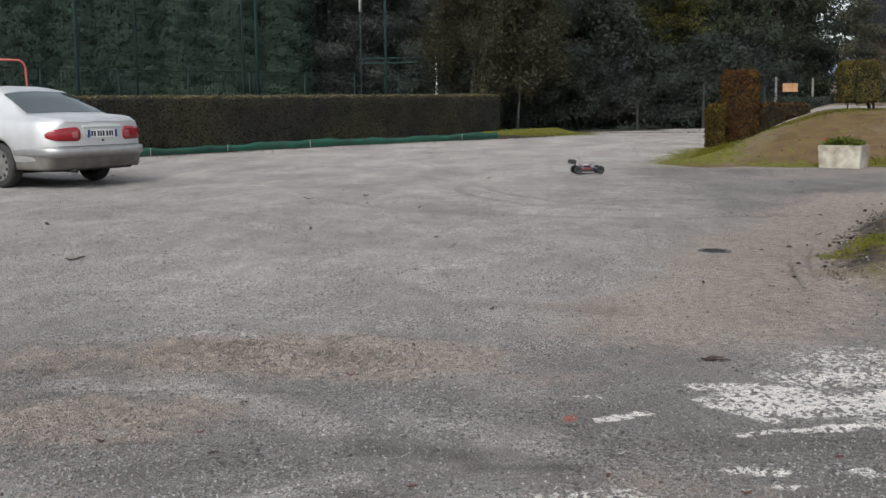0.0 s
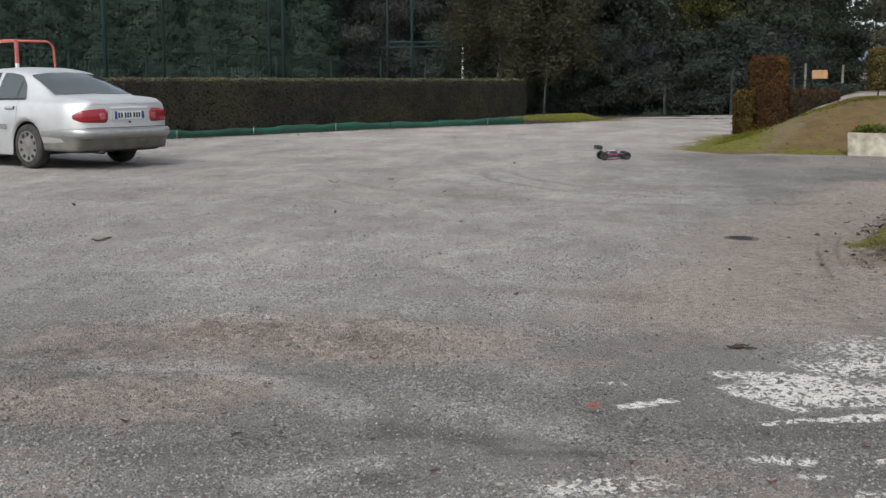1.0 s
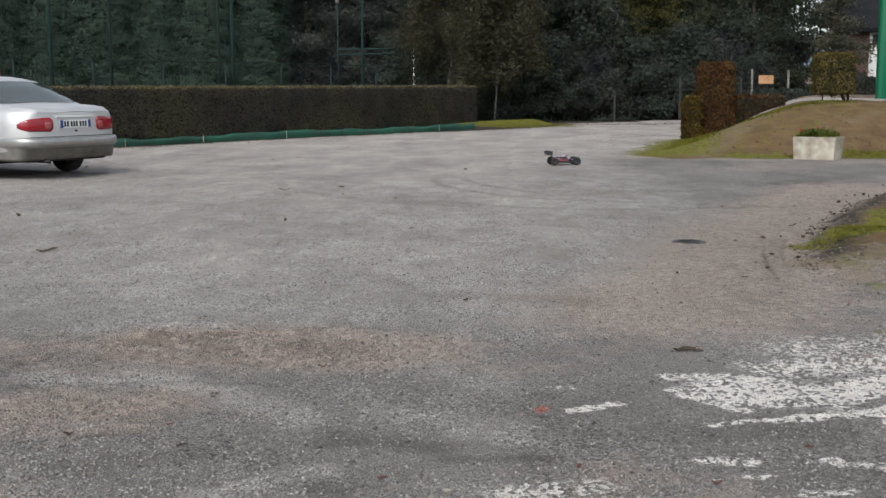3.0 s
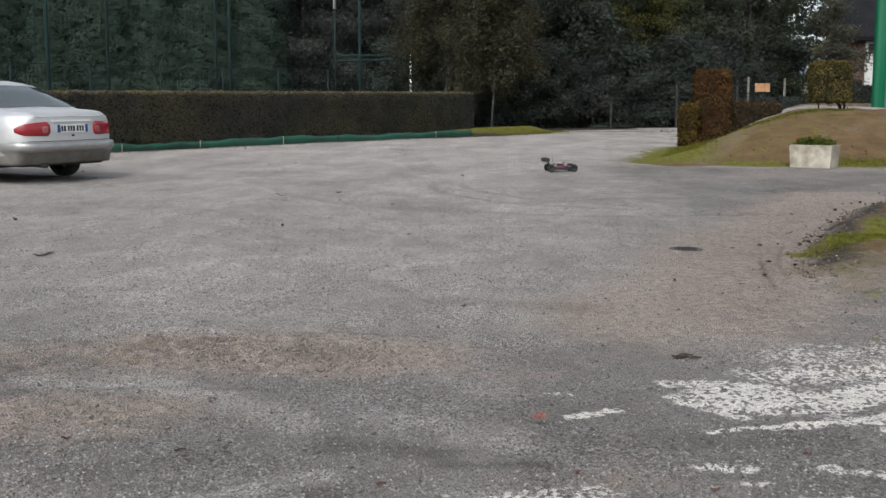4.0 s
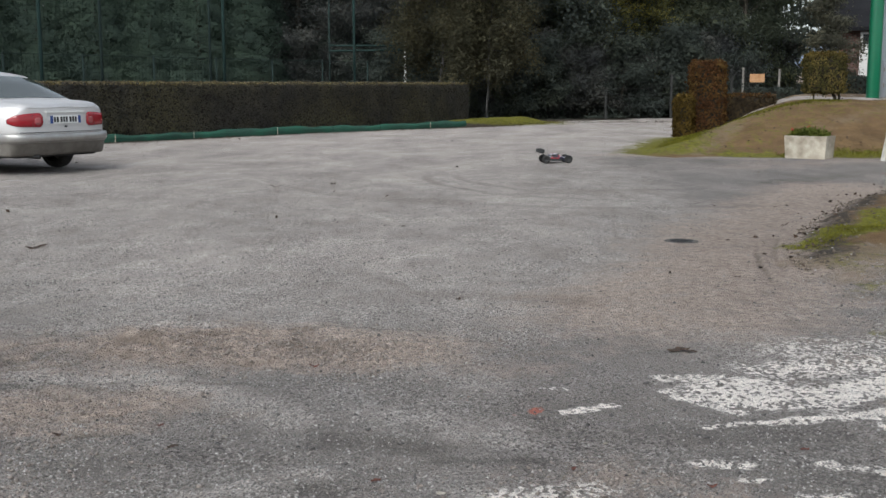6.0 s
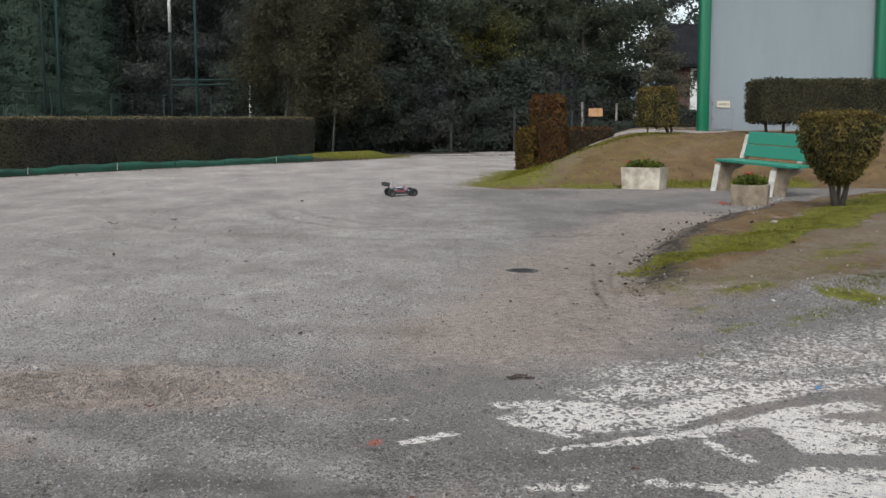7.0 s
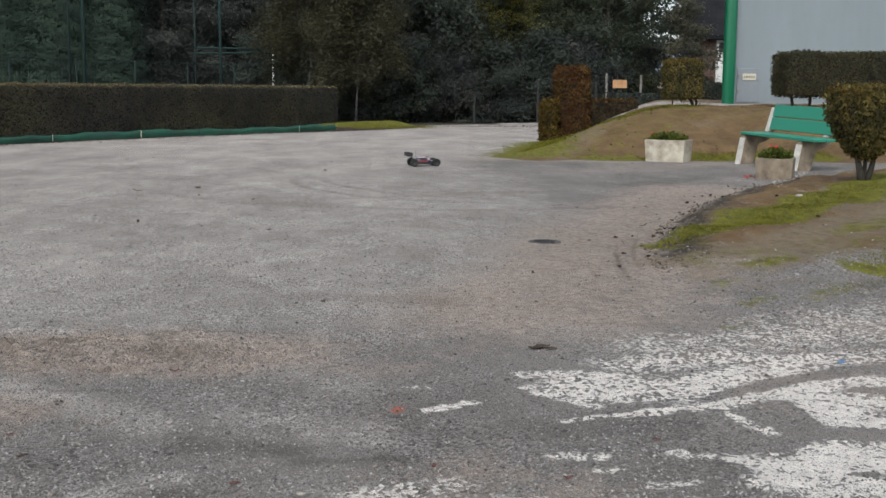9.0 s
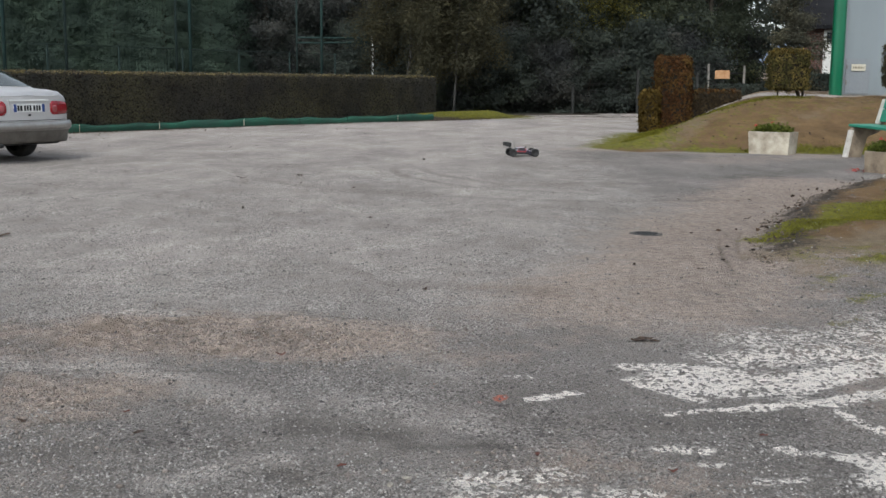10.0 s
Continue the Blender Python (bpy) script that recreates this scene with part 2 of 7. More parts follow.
    bare = n.math("ADD", split3.outputs["Blue"], n.math("MULTIPLY", n.math("SUBTRACT", n.noise(3.0, 8.0, 0.75, down), 0.5), 0.9))
    col = n.mix(n.ramp(bare, 0.40, 0.75), col, sandy)
    # damp dark humus under hedge and wood
    col = n.mix(n.ramp(n.math("ADD", split2.outputs["Blue"], n.math("MULTIPLY", n.math("SUBTRACT", n.noise(9.0, 7.0, 0.75, at), 0.5), 0.8)), 0.42, 0.62), col, n.mix(n.noise(30.0, 5.0, 0.7, at), (0.022, 0.018, 0.014), (0.075, 0.060, 0.045)))
    # moss and thin grass
    moss = n.mix(n.ramp(n.noise(11.0, 6.0, 0.75, down), 0.30, 0.70), (0.060, 0.056, 0.013), (0.205, 0.198, 0.020))
    green = n.math("ADD", split.outputs["Green"], n.math("MULTIPLY", n.math("SUBTRACT", n.noise(5.0, 9.0, 0.78, down), 0.5), 1.7))
    col = n.mix(n.ramp(green, 0.45, 0.72), col, moss)
    chips = n.add("ShaderNodeTexVoronoi", Scale=52.0)
    n.join(at, chips.inputs["Vector"])
    chip = n.add("ShaderNodeRGBToBW")
    n.join(chips.outputs["Color"], chip.inputs["Color"])
    scrape = n.add("ShaderNodeMapping")
    scrape.inputs["Rotation"].default_value = (0, 0, 0.25)
    scrape.inputs["Scale"].default_value = (0.85, 1.0, 1.0)
    n.join(at, scrape.inputs["Vector"])
    # white paint, worn to scraps by the wheels
    flake = n.mix(n.ramp(n.noise(18.0, 6.0, 0.7, at), 0.3, 0.7), (0.60, 0.545, 0.493), (0.92, 0.850, 0.785))
    tear = n.math("ADD", n.math("MULTIPLY", n.noise(11.5, 12.0, 0.83, scrape.outputs["Vector"]), 0.70), n.math("MULTIPLY", chip.outputs["Val"], 0.30))
    white = n.math("ADD", split.outputs["Red"], n.math("MULTIPLY", n.math("SUBTRACT", tear, 0.455), 3.6))
    col = n.mix(n.math("MULTIPLY", n.ramp(white, 0.50, 0.60), n.ramp(split.outputs["Red"], 0.12, 0.42)), col, flake)
    brick = n.math("ADD", split.outputs["Blue"], n.math("MULTIPLY", n.math("SUBTRACT", n.noise(40.0, 6.0, 0.7, at), 0.5), 1.2))
    col = n.mix(n.math("MULTIPLY", n.ramp(brick, 0.45, 0.65), 0.8), col, (0.38, 0.11, 0.07))
    relief = n.math("ADD", n.math("MULTIPLY", cells.outputs["Distance"], 0.6), n.math("MULTIPLY", n.noise(14.0, 9.0, 0.72, at), 2.2))
    n.bump(relief, 1.0, 0.026)
    return n.done(col, 0.95, 0.0, 0.2)


M_GROUND = ground_material()
M_STONES = stone_material()


# ---- mesh helpers ----
def mesh_from(name, verts, faces, material, smooth=False):
    data = bpy.data.meshes.new(name)
    data.from_pydata([tuple(v) for v in verts], [], [tuple(f) for f in faces])
    data.materials.append(material)
    if smooth:
        data.polygons.foreach_set("use_smooth", [True] * len(data.polygons))
    data.update()
    return data


def mesh_np(name, verts, faces, material):
    """Quads or triangles from arrays, for large meshes."""
    data = bpy.data.meshes.new(name)
    count, side = faces.shape
    data.vertices.add(len(verts))
    data.vertices.foreach_set("co", np.asarray(verts, dtype=np.float32).ravel())
    data.loops.add(count * side)
    data.loops.foreach_set("vertex_index", faces.astype(np.int32).ravel())
    data.polygons.add(count)
    data.polygons.foreach_set("loop_start", np.arange(0, count * side, side, dtype=np.int32))
    data.materials.append(material)
    data.update(calc_edges=True)
    data.validate()
    return data


def thing(name, m, label, category, group="", kind=""):
    ob = tagged(new(name), label, category, group, kind)
    ob.matrix_basis = m
    return ob


def part(name, bm, material, parent, label="", smooth=False):
    """Links a bmesh, or a mesh that is ready, as one object under a thing or a part."""
    if isinstance(bm, bmesh.types.BMesh):
        data = bpy.data.meshes.new(name)
        for f in bm.faces:
            f.smooth = smooth
        bm.to_mesh(data)
        bm.free()
        data.materials.append(material)
    else:
        data = bm
    ob = new(name, data)
    ob.parent = parent
    if label:
        ob["label"] = label
    return ob


def box(x0, x1, y0, y1, z0, z1, bevel=0.0, bm=None, m=None, segments=2):
    bm = bm or bmesh.new()
    size = Matrix.Diagonal((x1 - x0, y1 - y0, z1 - z0, 1))
    made = bmesh.ops.create_cube(bm, size=1.0, matrix=(m or Matrix()) @ Matrix.Translation(((x0 + x1) / 2, (y0 + y1) / 2, (z0 + z1) / 2)) @ size)
    if bevel:
        edges = {e for v in made["verts"] for e in v.link_edges}
        bmesh.ops.bevel(bm, geom=list(edges), offset=bevel, segments=segments, affect="EDGES", profile=0.6)
    return bm


def tube(points, radii, sides=8, bm=None, cap=True):
    """A round bar along points; radii one number or one for each point."""
    bm = bm or bmesh.new()
    pts = [Vector(p) for p in points]
    radii = radii if isinstance(radii, (list, tuple)) else [radii] * len(pts)
    rings = []
    for i, p in enumerate(pts):
        along = (pts[min(i + 1, len(pts) - 1)] - pts[max(i - 1, 0)]).normalized()
        side = along.cross(Vector((0.13, 0.97, 0.21)))
        if side.length < 0.1:
            side = along.cross(Vector((1, 0, 0)))
        side.normalize()
        up = side.cross(along)
        rings.append([bm.verts.new(p + (side * math.cos(a) + up * math.sin(a)) * radii[i]) for a in np.arange(sides) * 2 * math.pi / sides])
    for a, b in zip(rings, rings[1:]):
        for k in range(sides):
            bm.faces.new((a[k], a[(k + 1) % sides], b[(k + 1) % sides], b[k]))
    if cap:
        bm.faces.new(rings[0][::-1])
        bm.faces.new(rings[-1])
    return bm


def lathe(profile, sides=24, bm=None, m=None, cap=True):
    """Turned about the local x axis: profile of (x, radius)."""
    bm = bm or bmesh.new()
    m = m or Matrix()
    rings = [[bm.verts.new(m @ Vector((x, r * math.cos(a), r * math.sin(a)))) for a in np.arange(sides) * 2 * math.pi / sides] for x, r in profile]
    for a, b in zip(rings, rings[1:]):
        for k in range(sides):
            bm.faces.new((a[k], a[(k + 1) % sides], b[(k + 1) % sides], b[k]))
    if cap:
        bm.faces.new(rings[0][::-1])
        bm.faces.new(rings[-1])
    return bm


def leaf_mesh(name, places, normals, size, material, rng, spread=0.6, long=1.6, corners=4, soft=0.0):
    """One small folded leaf at every place, turned about its own way; soft lends it the roundness of its clump."""
    n = len(places)
    clump = normals / (np.linalg.norm(normals, axis=1)[:, None] + 1e-9)
    nor = normals + rng.normal(0, spread, (n, 3))
    nor /= np.linalg.norm(nor, axis=1)[:, None] + 1e-9
    ref = rng.normal(0, 1, (n, 3))
    t = np.cross(nor, ref)
    t /= np.linalg.norm(t, axis=1)[:, None] + 1e-9
    b = np.cross(nor, t)
    s = (size * rng.uniform(0.65, 1.35, n))[:, None]
    v = np.empty((n, 4, 3))
    v[:, 0] = places - t * s * long * 0.5
    v[:, 1] = places + b * s * 0.5 + nor * s * 0.12
    v[:, 2] = places + t * s * long * 0.5
    v[:, 3] = places - b * s * 0.5 + nor * s * 0.12
    if corners == 3:
        v = v[:, (0, 1, 3)] + (v[:, 2:3] - v[:, 0:1]) * 0.25 * np.array((-1.0, 1.0, 1.0))[None, :, None]
    if soft:
        # every leaf turns its face outward
        face = np.cross(v[:, 1] - v[:, 0], v[:, 2] - v[:, 0])
        turned = (face * clump).sum(axis=1) < 0
        v[turned] = v[turned][:, ::-1]
        face[turned] *= -1
        face /= np.linalg.norm(face, axis=1)[:, None] + 1e-12
        round_way = clump * soft + face * (1 - soft)
        round_way /= np.linalg.norm(round_way, axis=1)[:, None] + 1e-9
    data = mesh_np(name, v.reshape(-1, 3), np.arange(n * corners).reshape(n, corners), material)
    if soft:
        data.polygons.foreach_set("use_smooth", [True] * n)
        data.normals_split_custom_set_from_vertices(np.repeat(round_way, corners, axis=0))
    return data


def smooth_step(v, low, high):
    k = np.clip((v - low) / (high - low), 0, 1)
    return k * k * (3 - 2 * k)


# ---- the ground ----
def bank_edge(y):
    """Where the lip of the mossy verge runs."""
    return np.interp(y, (4.5, 6.6, 7.2, 8.0, 8.9, 10.2, 11.9, 13.9, 16.0, 19.0), (4.6, 2.80, 2.50, 2.62, 2.92, 3.50, 4.45, 5.90, 8.2, 11.5))


def far_edge(x):
    """Where the gravel ends before hedge and wood."""
    return np.interp(x, (-60, -16, -13, -7.0, -3.0, -0.7, 0.9, 2.1, 3.0, 3.8, 4.4, 5.1, 6.2, 7.2, 8.3, 9.5, 40), (8, 13, 16.0, 25.2, 30.3, 32.8, 33.6, 35.0, 36.0, 38.0, 40.0, 40.6, 40.8, 40.8, 40.8, 40.6, 40.0))


def ripple(x, y, seed):
    return np.sin(x * 1.7 + seed) * np.sin(y * 1.3 + seed * 2.1) + 0.6 * np.sin(x * 3.1 - y * 2.3 + seed) + 0.4 * np.sin(x * 6.7 + y * 5.1 + seed * 3)


def lumps(x, y, scale, seed):
    """Smooth lattice noise, -1 to 1."""
    u, v = x * scale + seed * 17.3, y * scale + seed * 9.1
    i, j = np.floor(u), np.floor(v)
    f, g = u - i, v - j
    f, g = f * f * (3 - 2 * f), g * g * (3 - 2 * g)

    def corner(a, b):
        h = np.sin(a * 127.1 + b * 311.7 + seed * 74.7) * 43758.5453
        return (h - np.floor(h)) * 2 - 1
    return (corner(i, j) * (1 - f) + corner(i + 1, j) * f) * (1 - g) + (corner(i, j + 1) * (1 - f) + corner(i + 1, j + 1) * f) * g


def stroke(x, y, ax, ay, bx, by, wide, soft):
    """1 inside a thick line from a to b, fading over soft."""
    dx, dy = bx - ax, by - ay
    k = np.clip(((x - ax) * dx + (y - ay) * dy) / (dx * dx + dy * dy), 0, 1)
    return 1 - smooth_step(np.hypot(x - ax - k * dx, y - ay - k * dy), wide - soft, wide + soft)


# grooves cut by skidding wheels: centre, radius, first and last angle
GROOVES = ((-0.9, 4.3, 1.25, 80, 165), (-0.9, 4.25, 1.37, 70, 150), (-1.5, 4.35, 1.1, 50, 130), (-2.0, 4.6, 1.0, 20, 110), (-2.2, 3.5, 1.2, 30, 100), (-1.9, 3.3, 1.25, 35, 95), (-0.9, 6.3, 1.2, 200, 300), (-0.4, 6.4, 1.3, 215, 290))


# wheel ruts that round the verge's nose: ends and depth
RUTS = ((2.12, 6.75, 2.20, 7.1, 0.35), (2.20, 7.1, 2.30, 7.7, 0.7), (2.30, 7.7, 2.44, 8.3, 0.8), (2.44, 8.3, 2.62, 8.9, 0.6), (2.62, 8.9, 2.86, 9.6, 0.35), (2.37, 7.35, 2.47, 7.9, 0.55), (2.47, 7.9, 2.64, 8.5, 0.75), (2.64, 8.5, 2.86, 9.1, 0.7), (2.86, 9.1, 3.16, 9.8, 0.4))

# short furrows scraped in the churned earth: ends and depth
FURROWS = ((-2.04, 4.83, -1.82, 4.89, 0.8), (-1.82, 4.89, -1.62, 5.03, 0.9), (-1.42, 5.49, -1.22, 5.10, 0.8), (-1.27, 5.53, -1.10, 5.23, 0.7), (-1.26, 4.56, -0.97, 4.56, 0.9), (-1.18, 5.65, -0.94, 5.74, 0.8), (-0.94, 5.74, -0.62, 5.70, 0.8), (-1.36, 3.86, -1.10, 3.94, 0.7),
           (-1.36, 4.11, -1.14, 4.26, 0.6), (-0.95, 5.03, -0.75, 5.05, 0.8), (-1.50, 5.14, -1.36, 5.10, 0.7), (-2.2, 4.98, -1.95, 5.06, 0.6), (-1.72, 5.52, -1.48, 5.60, 0.6), (-1.30, 5.36, -1.05, 5.42, 0.6), (-0.85, 4.13, -0.66, 4.18, 0.5), (-2.0, 4.55, -1.75, 4.60, 0.6))


def ground_height(x, y):
    x, y = np.asarray(x, dtype=float), np.asarray(y, dtype=float)
    z = 0.006 * ripple(x, y, 0.3)
    # the planted mound before the hall
    left = (x - (3.7 + np.clip(y - 21.0, 0, 40) * 0.33 + np.clip(20.5 - y, 0, 3) * 0.6)) / 3.4 + 0.02 * lumps(x, y, 1.3, 23)
    front = (y - (19.5 - np.clip(x - 9.0, 0, 20) * 0.55 - 0.25 * np.sin(x * 0.9))) / 4.0 + 0.035 * lumps(x, y, 1.1, 24) + 0.02 * lumps(x, y, 3.2, 25)
    k = 0.07
    inner = -k * np.log(np.exp(-np.clip(left, -3, 3) / k) + np.exp(-np.clip(front, -3, 3) / k))
    z = z + 0.93 * smooth_step(inner, 0.0, 1.0) + (0.012 * ripple(x * 1.5, y * 1.5, 1.9) + 0.022 * lumps(x, y, 1.6, 21) + 0.012 * lumps(x, y, 4.0, 22)) * smooth_step(inner, 0.05, 0.3)
    # the low grassy bank before the wood
    behind = y - far_edge(x)
    across = smooth_step(x, -1.5, 0.5) * (1 - smooth_step(x, 8.0, 10.0))
    z = z + 0.19 * (1 - smooth_step(x, 3.0, 4.2)) * smooth_step(behind, 0.2, 3.0) * across
    # and the fall of the wood's floor behind it
    z = z - (0.40 - 0.14 * smooth_step(x, 3.0, 4.2)) * smooth_step(behind, 3.4 - 1.6 * smooth_step(x, 3.0, 4.2), 7.5) * across
    # the verge
    s = (x - bank_edge(y)) * 0.82
    grow = smooth_step(y, 5.2, 8.2)
    lip = smooth_step(s, -0.05, 0.3) * (0.07 + 0.03 * np.sin(y * 4.0 + x))
    z = z + grow * (lip + 0.22 * smooth_step(s, 0.1, 3.6) + 0.012 * ripple(x * 3, y * 3, 4.0) * smooth_step(s, 0.0, 0.4)) * (1 - smooth_step(y, 15.0, 20.0))
    # trampled unevenness, finer close by
    near = 1 - smooth_step(y, 5.5, 9.0)
    z = z + (0.009 * lumps(x, y, 4.5, 1) + near * (0.006 * lumps(x, y, 11.0, 2) + 0.0045 * lumps(x, y, 21.0, 3))) * (1 - smooth_step(y, 14.0, 20.0))
    # churned earth, clod by clod
    for cx, cy, rx, ry in ((-1.1, 5.35, 1.2, 0.5), (-1.7, 4.15, 0.7, 0.35)):
        z = z + np.exp(-(((x - cx) / rx) ** 2 + ((y - cy) / ry) ** 2) ** 2) * (0.008 + 0.007 * lumps(x, y, 7.0, 5) + 0.011 * lumps(x, y, 14.0, 6) + 0.011 * lumps(x, y, 25.0, 7) + 0.004 * np.sin(x * 11 + 3 * np.sin(y * 7)) * np.sin(y * 17 + 2 * np.sin(x * 5)) + 0.005 * np.sin(x * 31 + y * 13) * np.sin(y * 37 - x * 9))
    for cx, cy, r, a0, a1 in GROOVES:
        ang = np.degrees(np.arctan2(y - cy, x - cx)) % 360
        on = smooth_step(ang, a0, a0 + 14) * (1 - smooth_step(ang, a1 - 14, a1)) * (0.65 + 0.35 * lumps(x, y, 3.0, 8))
        d = np.hypot(x - cx, y - cy) - r + 0.02 * lumps(x, y, 5.0, 9)
        z = z + on * (0.017 * np.exp(-((d - 0.05) / 0.025) ** 2) - 0.018 * np.exp(-(d / 0.022) ** 2))
    for ax, ay, bx, by, k in RUTS:
        z = z + k * 0.011 * stroke(x, y, ax + 0.045, ay, bx + 0.045, by, 0.02, 0.02) - k * 0.016 * stroke(x, y, ax, ay, bx, by, 0.022, 0.02)
    for ax, ay, bx, by, k in FURROWS:
        z = z + k * 0.010 * stroke(x, y, ax, ay + 0.045, bx, by + 0.045, 0.018, 0.018) - k * 0.018 * stroke(x, y, ax, ay, bx, by, 0.016, 0.018)
    # shallow wheel-worn hollows
    z = z - 0.02 * np.exp(-(((x + 0.35) / 0.9) ** 2 + ((y - 5.1) / 0.35) ** 2))
    return z


def spaced(stops):
    """Coordinates whose step changes from stretch to stretch: (start, end, step)."""
    out = []
    for a, b, step in stops:
        out.append(np.arange(a, b - step * 0.5, step))
    return np.concatenate(out + [np.array([stops[-1][1]])])


# drifts of pale chippings, and darker bare runs with the shade of RUTS and FURROWS painted in: ends, half width,
# softness, strength
PALE_RUNS = ((-1.6, 5.6, -0.85, 6.0, 0.12, 0.12, 0.6), (-0.70, 5.72, -0.15, 5.45, 0.11, 0.10, 0.85), (-1.32, 4.80, -0.95, 4.55, 0.13, 0.10, 0.8), (-0.95, 4.55, -0.55, 4.10, 0.14, 0.12, 0.7), (-0.4, 5.7, 0.6, 5.5, 0.2, 0.2, 0.5),
             (-1.75, 4.78, -1.45, 4.74, 0.12, 0.10, 0.75), (-0.3, 4.2, 0.3, 4.0, 0.12, 0.12, 0.4), (-0.72, 3.30, -0.38, 3.52, 0.08, 0.07, 0.85), (1.3, 5.75, 1.7, 5.6, 0.14, 0.12, 0.5), (-1.6, 3.35, -1.2, 3.30, 0.2, 0.15, 0.6), (-0.1, 5.0, 0.25, 4.6, 0.2, 0.15, 0.5), (0.1, 3.95, 0.35, 3.90, 0.10, 0.10, 0.6))
DARK_RUNS = ((-0.34, 3.84, -0.02, 3.80, 0.11, 0.11, 0.62), (-0.46, 3.42, -0.34, 3.40, 0.10, 0.09, 0.6), (0.05, 3.66, 0.4, 3.66, 0.07, 0.07, 0.6), (-1.15, 3.55, -0.8, 3.75, 0.15, 0.14, 0.45), (0.0, 6.75, 0.85, 6.4, 0.22, 0.2, 0.50), (-0.76, 5.34, -0.44, 5.28, 0.12, 0.11, 0.62), (-1.4, 5.12, -0.9, 5.05, 0.04, 0.04, 0.4), (-2.4, 4.9, -1.4, 5.2, 0.08, 0.08, 0.5), (0.5, 12.9, 3.2, 13.6, 0.25, 0.25, 0.45),
                                       (0.7, 10.2, 1.6, 10.0, 0.2, 0.2, 0.4), (-2.2, 12.6, 0.2, 12.2, 0.35, 0.3, 0.4), (1.4, 11.0, 3.0, 12.0, 0.3, 0.3, 0.35), (0.4, 3.9, 1.5, 3.95, 0.16, 0.15, 0.42), (0.9, 7.6, 2.2, 7.7, 0.3, 0.3, 0.35), (4.2, 14.2, 6.4, 16.2, 0.4, 0.35, 0.45), (1.7, 6.6, 2.4, 8.6, 0.7, 0.6, 0.36), (2.4, 8.6, 4.8, 12.8, 0.8, 0.7, 0.40)) + tuple((*r[:4], 0.022, 0.020, r[4]) for r in RUTS) + tuple((*r[:4], 0.014, 0.016, r[4]) for r in FURROWS)


def build_ground():
    xs = spaced(((-400, -100, 60), (-100, -24, 6), (-24, -7, 0.7), (-7, -2.9, 0.14), (-2.9, 3.1, 0.026), (3.1, 5.2, 0.06), (5.2, 12, 0.14), (12, 24, 0.7), (24, 100, 6), (100, 400, 60)))
    ys = spaced(((-120, -20, 20), (-20, 2, 2), (2, 2.8, 0.2), (2.8, 6.2, 0.024), (6.2, 12, 0.07), (12, 24, 0.16), (24, 50, 0.5), (50, 110, 5), (110, 600, 60)))
    gx, gy = np.meshgrid(xs, ys)
    gz = ground_height(gx, gy)
    nx, ny = len(xs), len(ys)
    i = np.arange(ny - 1)[:, None] * nx + np.arange(nx - 1)[None, :]
    faces = np.stack([i, i + 1, i + nx + 1, i + nx], axis=-1).reshape(-1, 4)
    data = mesh_np("ground", np.stack([gx, gy, gz], axis=-1).reshape(-1, 3), faces, M_GROUND)
    data.polygons.foreach_set("use_smooth", [True] * len(data.polygons))
    x, y = gx.ravel(), gy.ravel()

    white = 0.60 * stroke(x, y, 1.22, 4.47, 1.62, 4.38, 0.20, 0.14)
    for ax, ay, bx, by, w, soft, k in (
        (1.62, 4.42, 1.95, 4.60, 0.13, 0.10, 0.60), (1.95, 4.60, 2.40, 4.85, 0.15, 0.12, 0.53), (2.40, 4.85, 3.0, 4.95, 0.16, 0.12, 0.42), (1.90, 4.25, 2.15, 4.36, 0.08, 0.05, 0.70), (2.15, 4.36, 2.55, 4.46, 0.09, 0.06, 0.56), (2.10, 4.15, 2.22, 3.87, 0.09, 0.06, 0.74), (1.85, 3.52, 2.1, 3.40, 0.12, 0.07, 0.76),
        (1.02, 4.73, 1.45, 4.62, 0.06, 0.05, 0.60), (0.98, 4.50, 1.18, 4.25, 0.06, 0.05, 0.55), (1.02, 4.01, 1.26, 4.09, 0.025, 0.025, 0.62), (1.26, 4.09, 1.66, 4.12, 0.035, 0.03, 0.66),
        (1.66, 4.14, 1.91, 4.27, 0.07, 0.05, 0.74), (1.91, 4.27, 2.10, 4.22, 0.08, 0.05, 0.74), (2.08, 4.22, 2.06, 3.88, 0.08, 0.05, 0.72), (2.03, 3.86, 2.3, 3.90, 0.06, 0.05, 0.58), (2.15, 4.2, 2.6, 4.0, 0.10, 0.07, 0.66),
        (1.68, 4.02, 1.69, 3.90, 0.03, 0.03, 0.58), (1.69, 3.90, 1.75, 3.80, 0.035, 0.03, 0.60), (1.33, 3.60, 1.56, 3.50, 0.045, 0.04, 0.66), (1.62, 3.46, 1.76, 3.40, 0.10, 0.05, 0.78), (1.55, 3.28, 1.85, 3.20, 0.10, 0.06, 0.78),
        (1.92, 3.63, 2.15, 3.57, 0.05, 0.04, 0.58), (1.85, 3.42, 2.2, 3.36, 0.09, 0.07, 0.56), (0.52, 4.22, 0.72, 4.31, 0.03, 0.025, 0.72), (0.47, 4.55, 0.56, 4.53, 0.018, 0.02, 0.55),
        (0.90, 3.61, 1.05, 3.60, 0.035, 0.03, 0.58), (1.01, 3.47, 1.08, 3.46, 0.022, 0.02, 0.62), (1.14, 3.32, 1.28, 3.31, 0.03, 0.03, 0.50), (0.22, 3.32, 0.52, 3.38, 0.09, 0.08, 0.46), (0.25, 3.15, 0.75, 3.15, 0.11, 0.09, 0.46)):
        white = np.maximum(white, k * stroke(x, y, ax, ay, bx, by, w, soft))
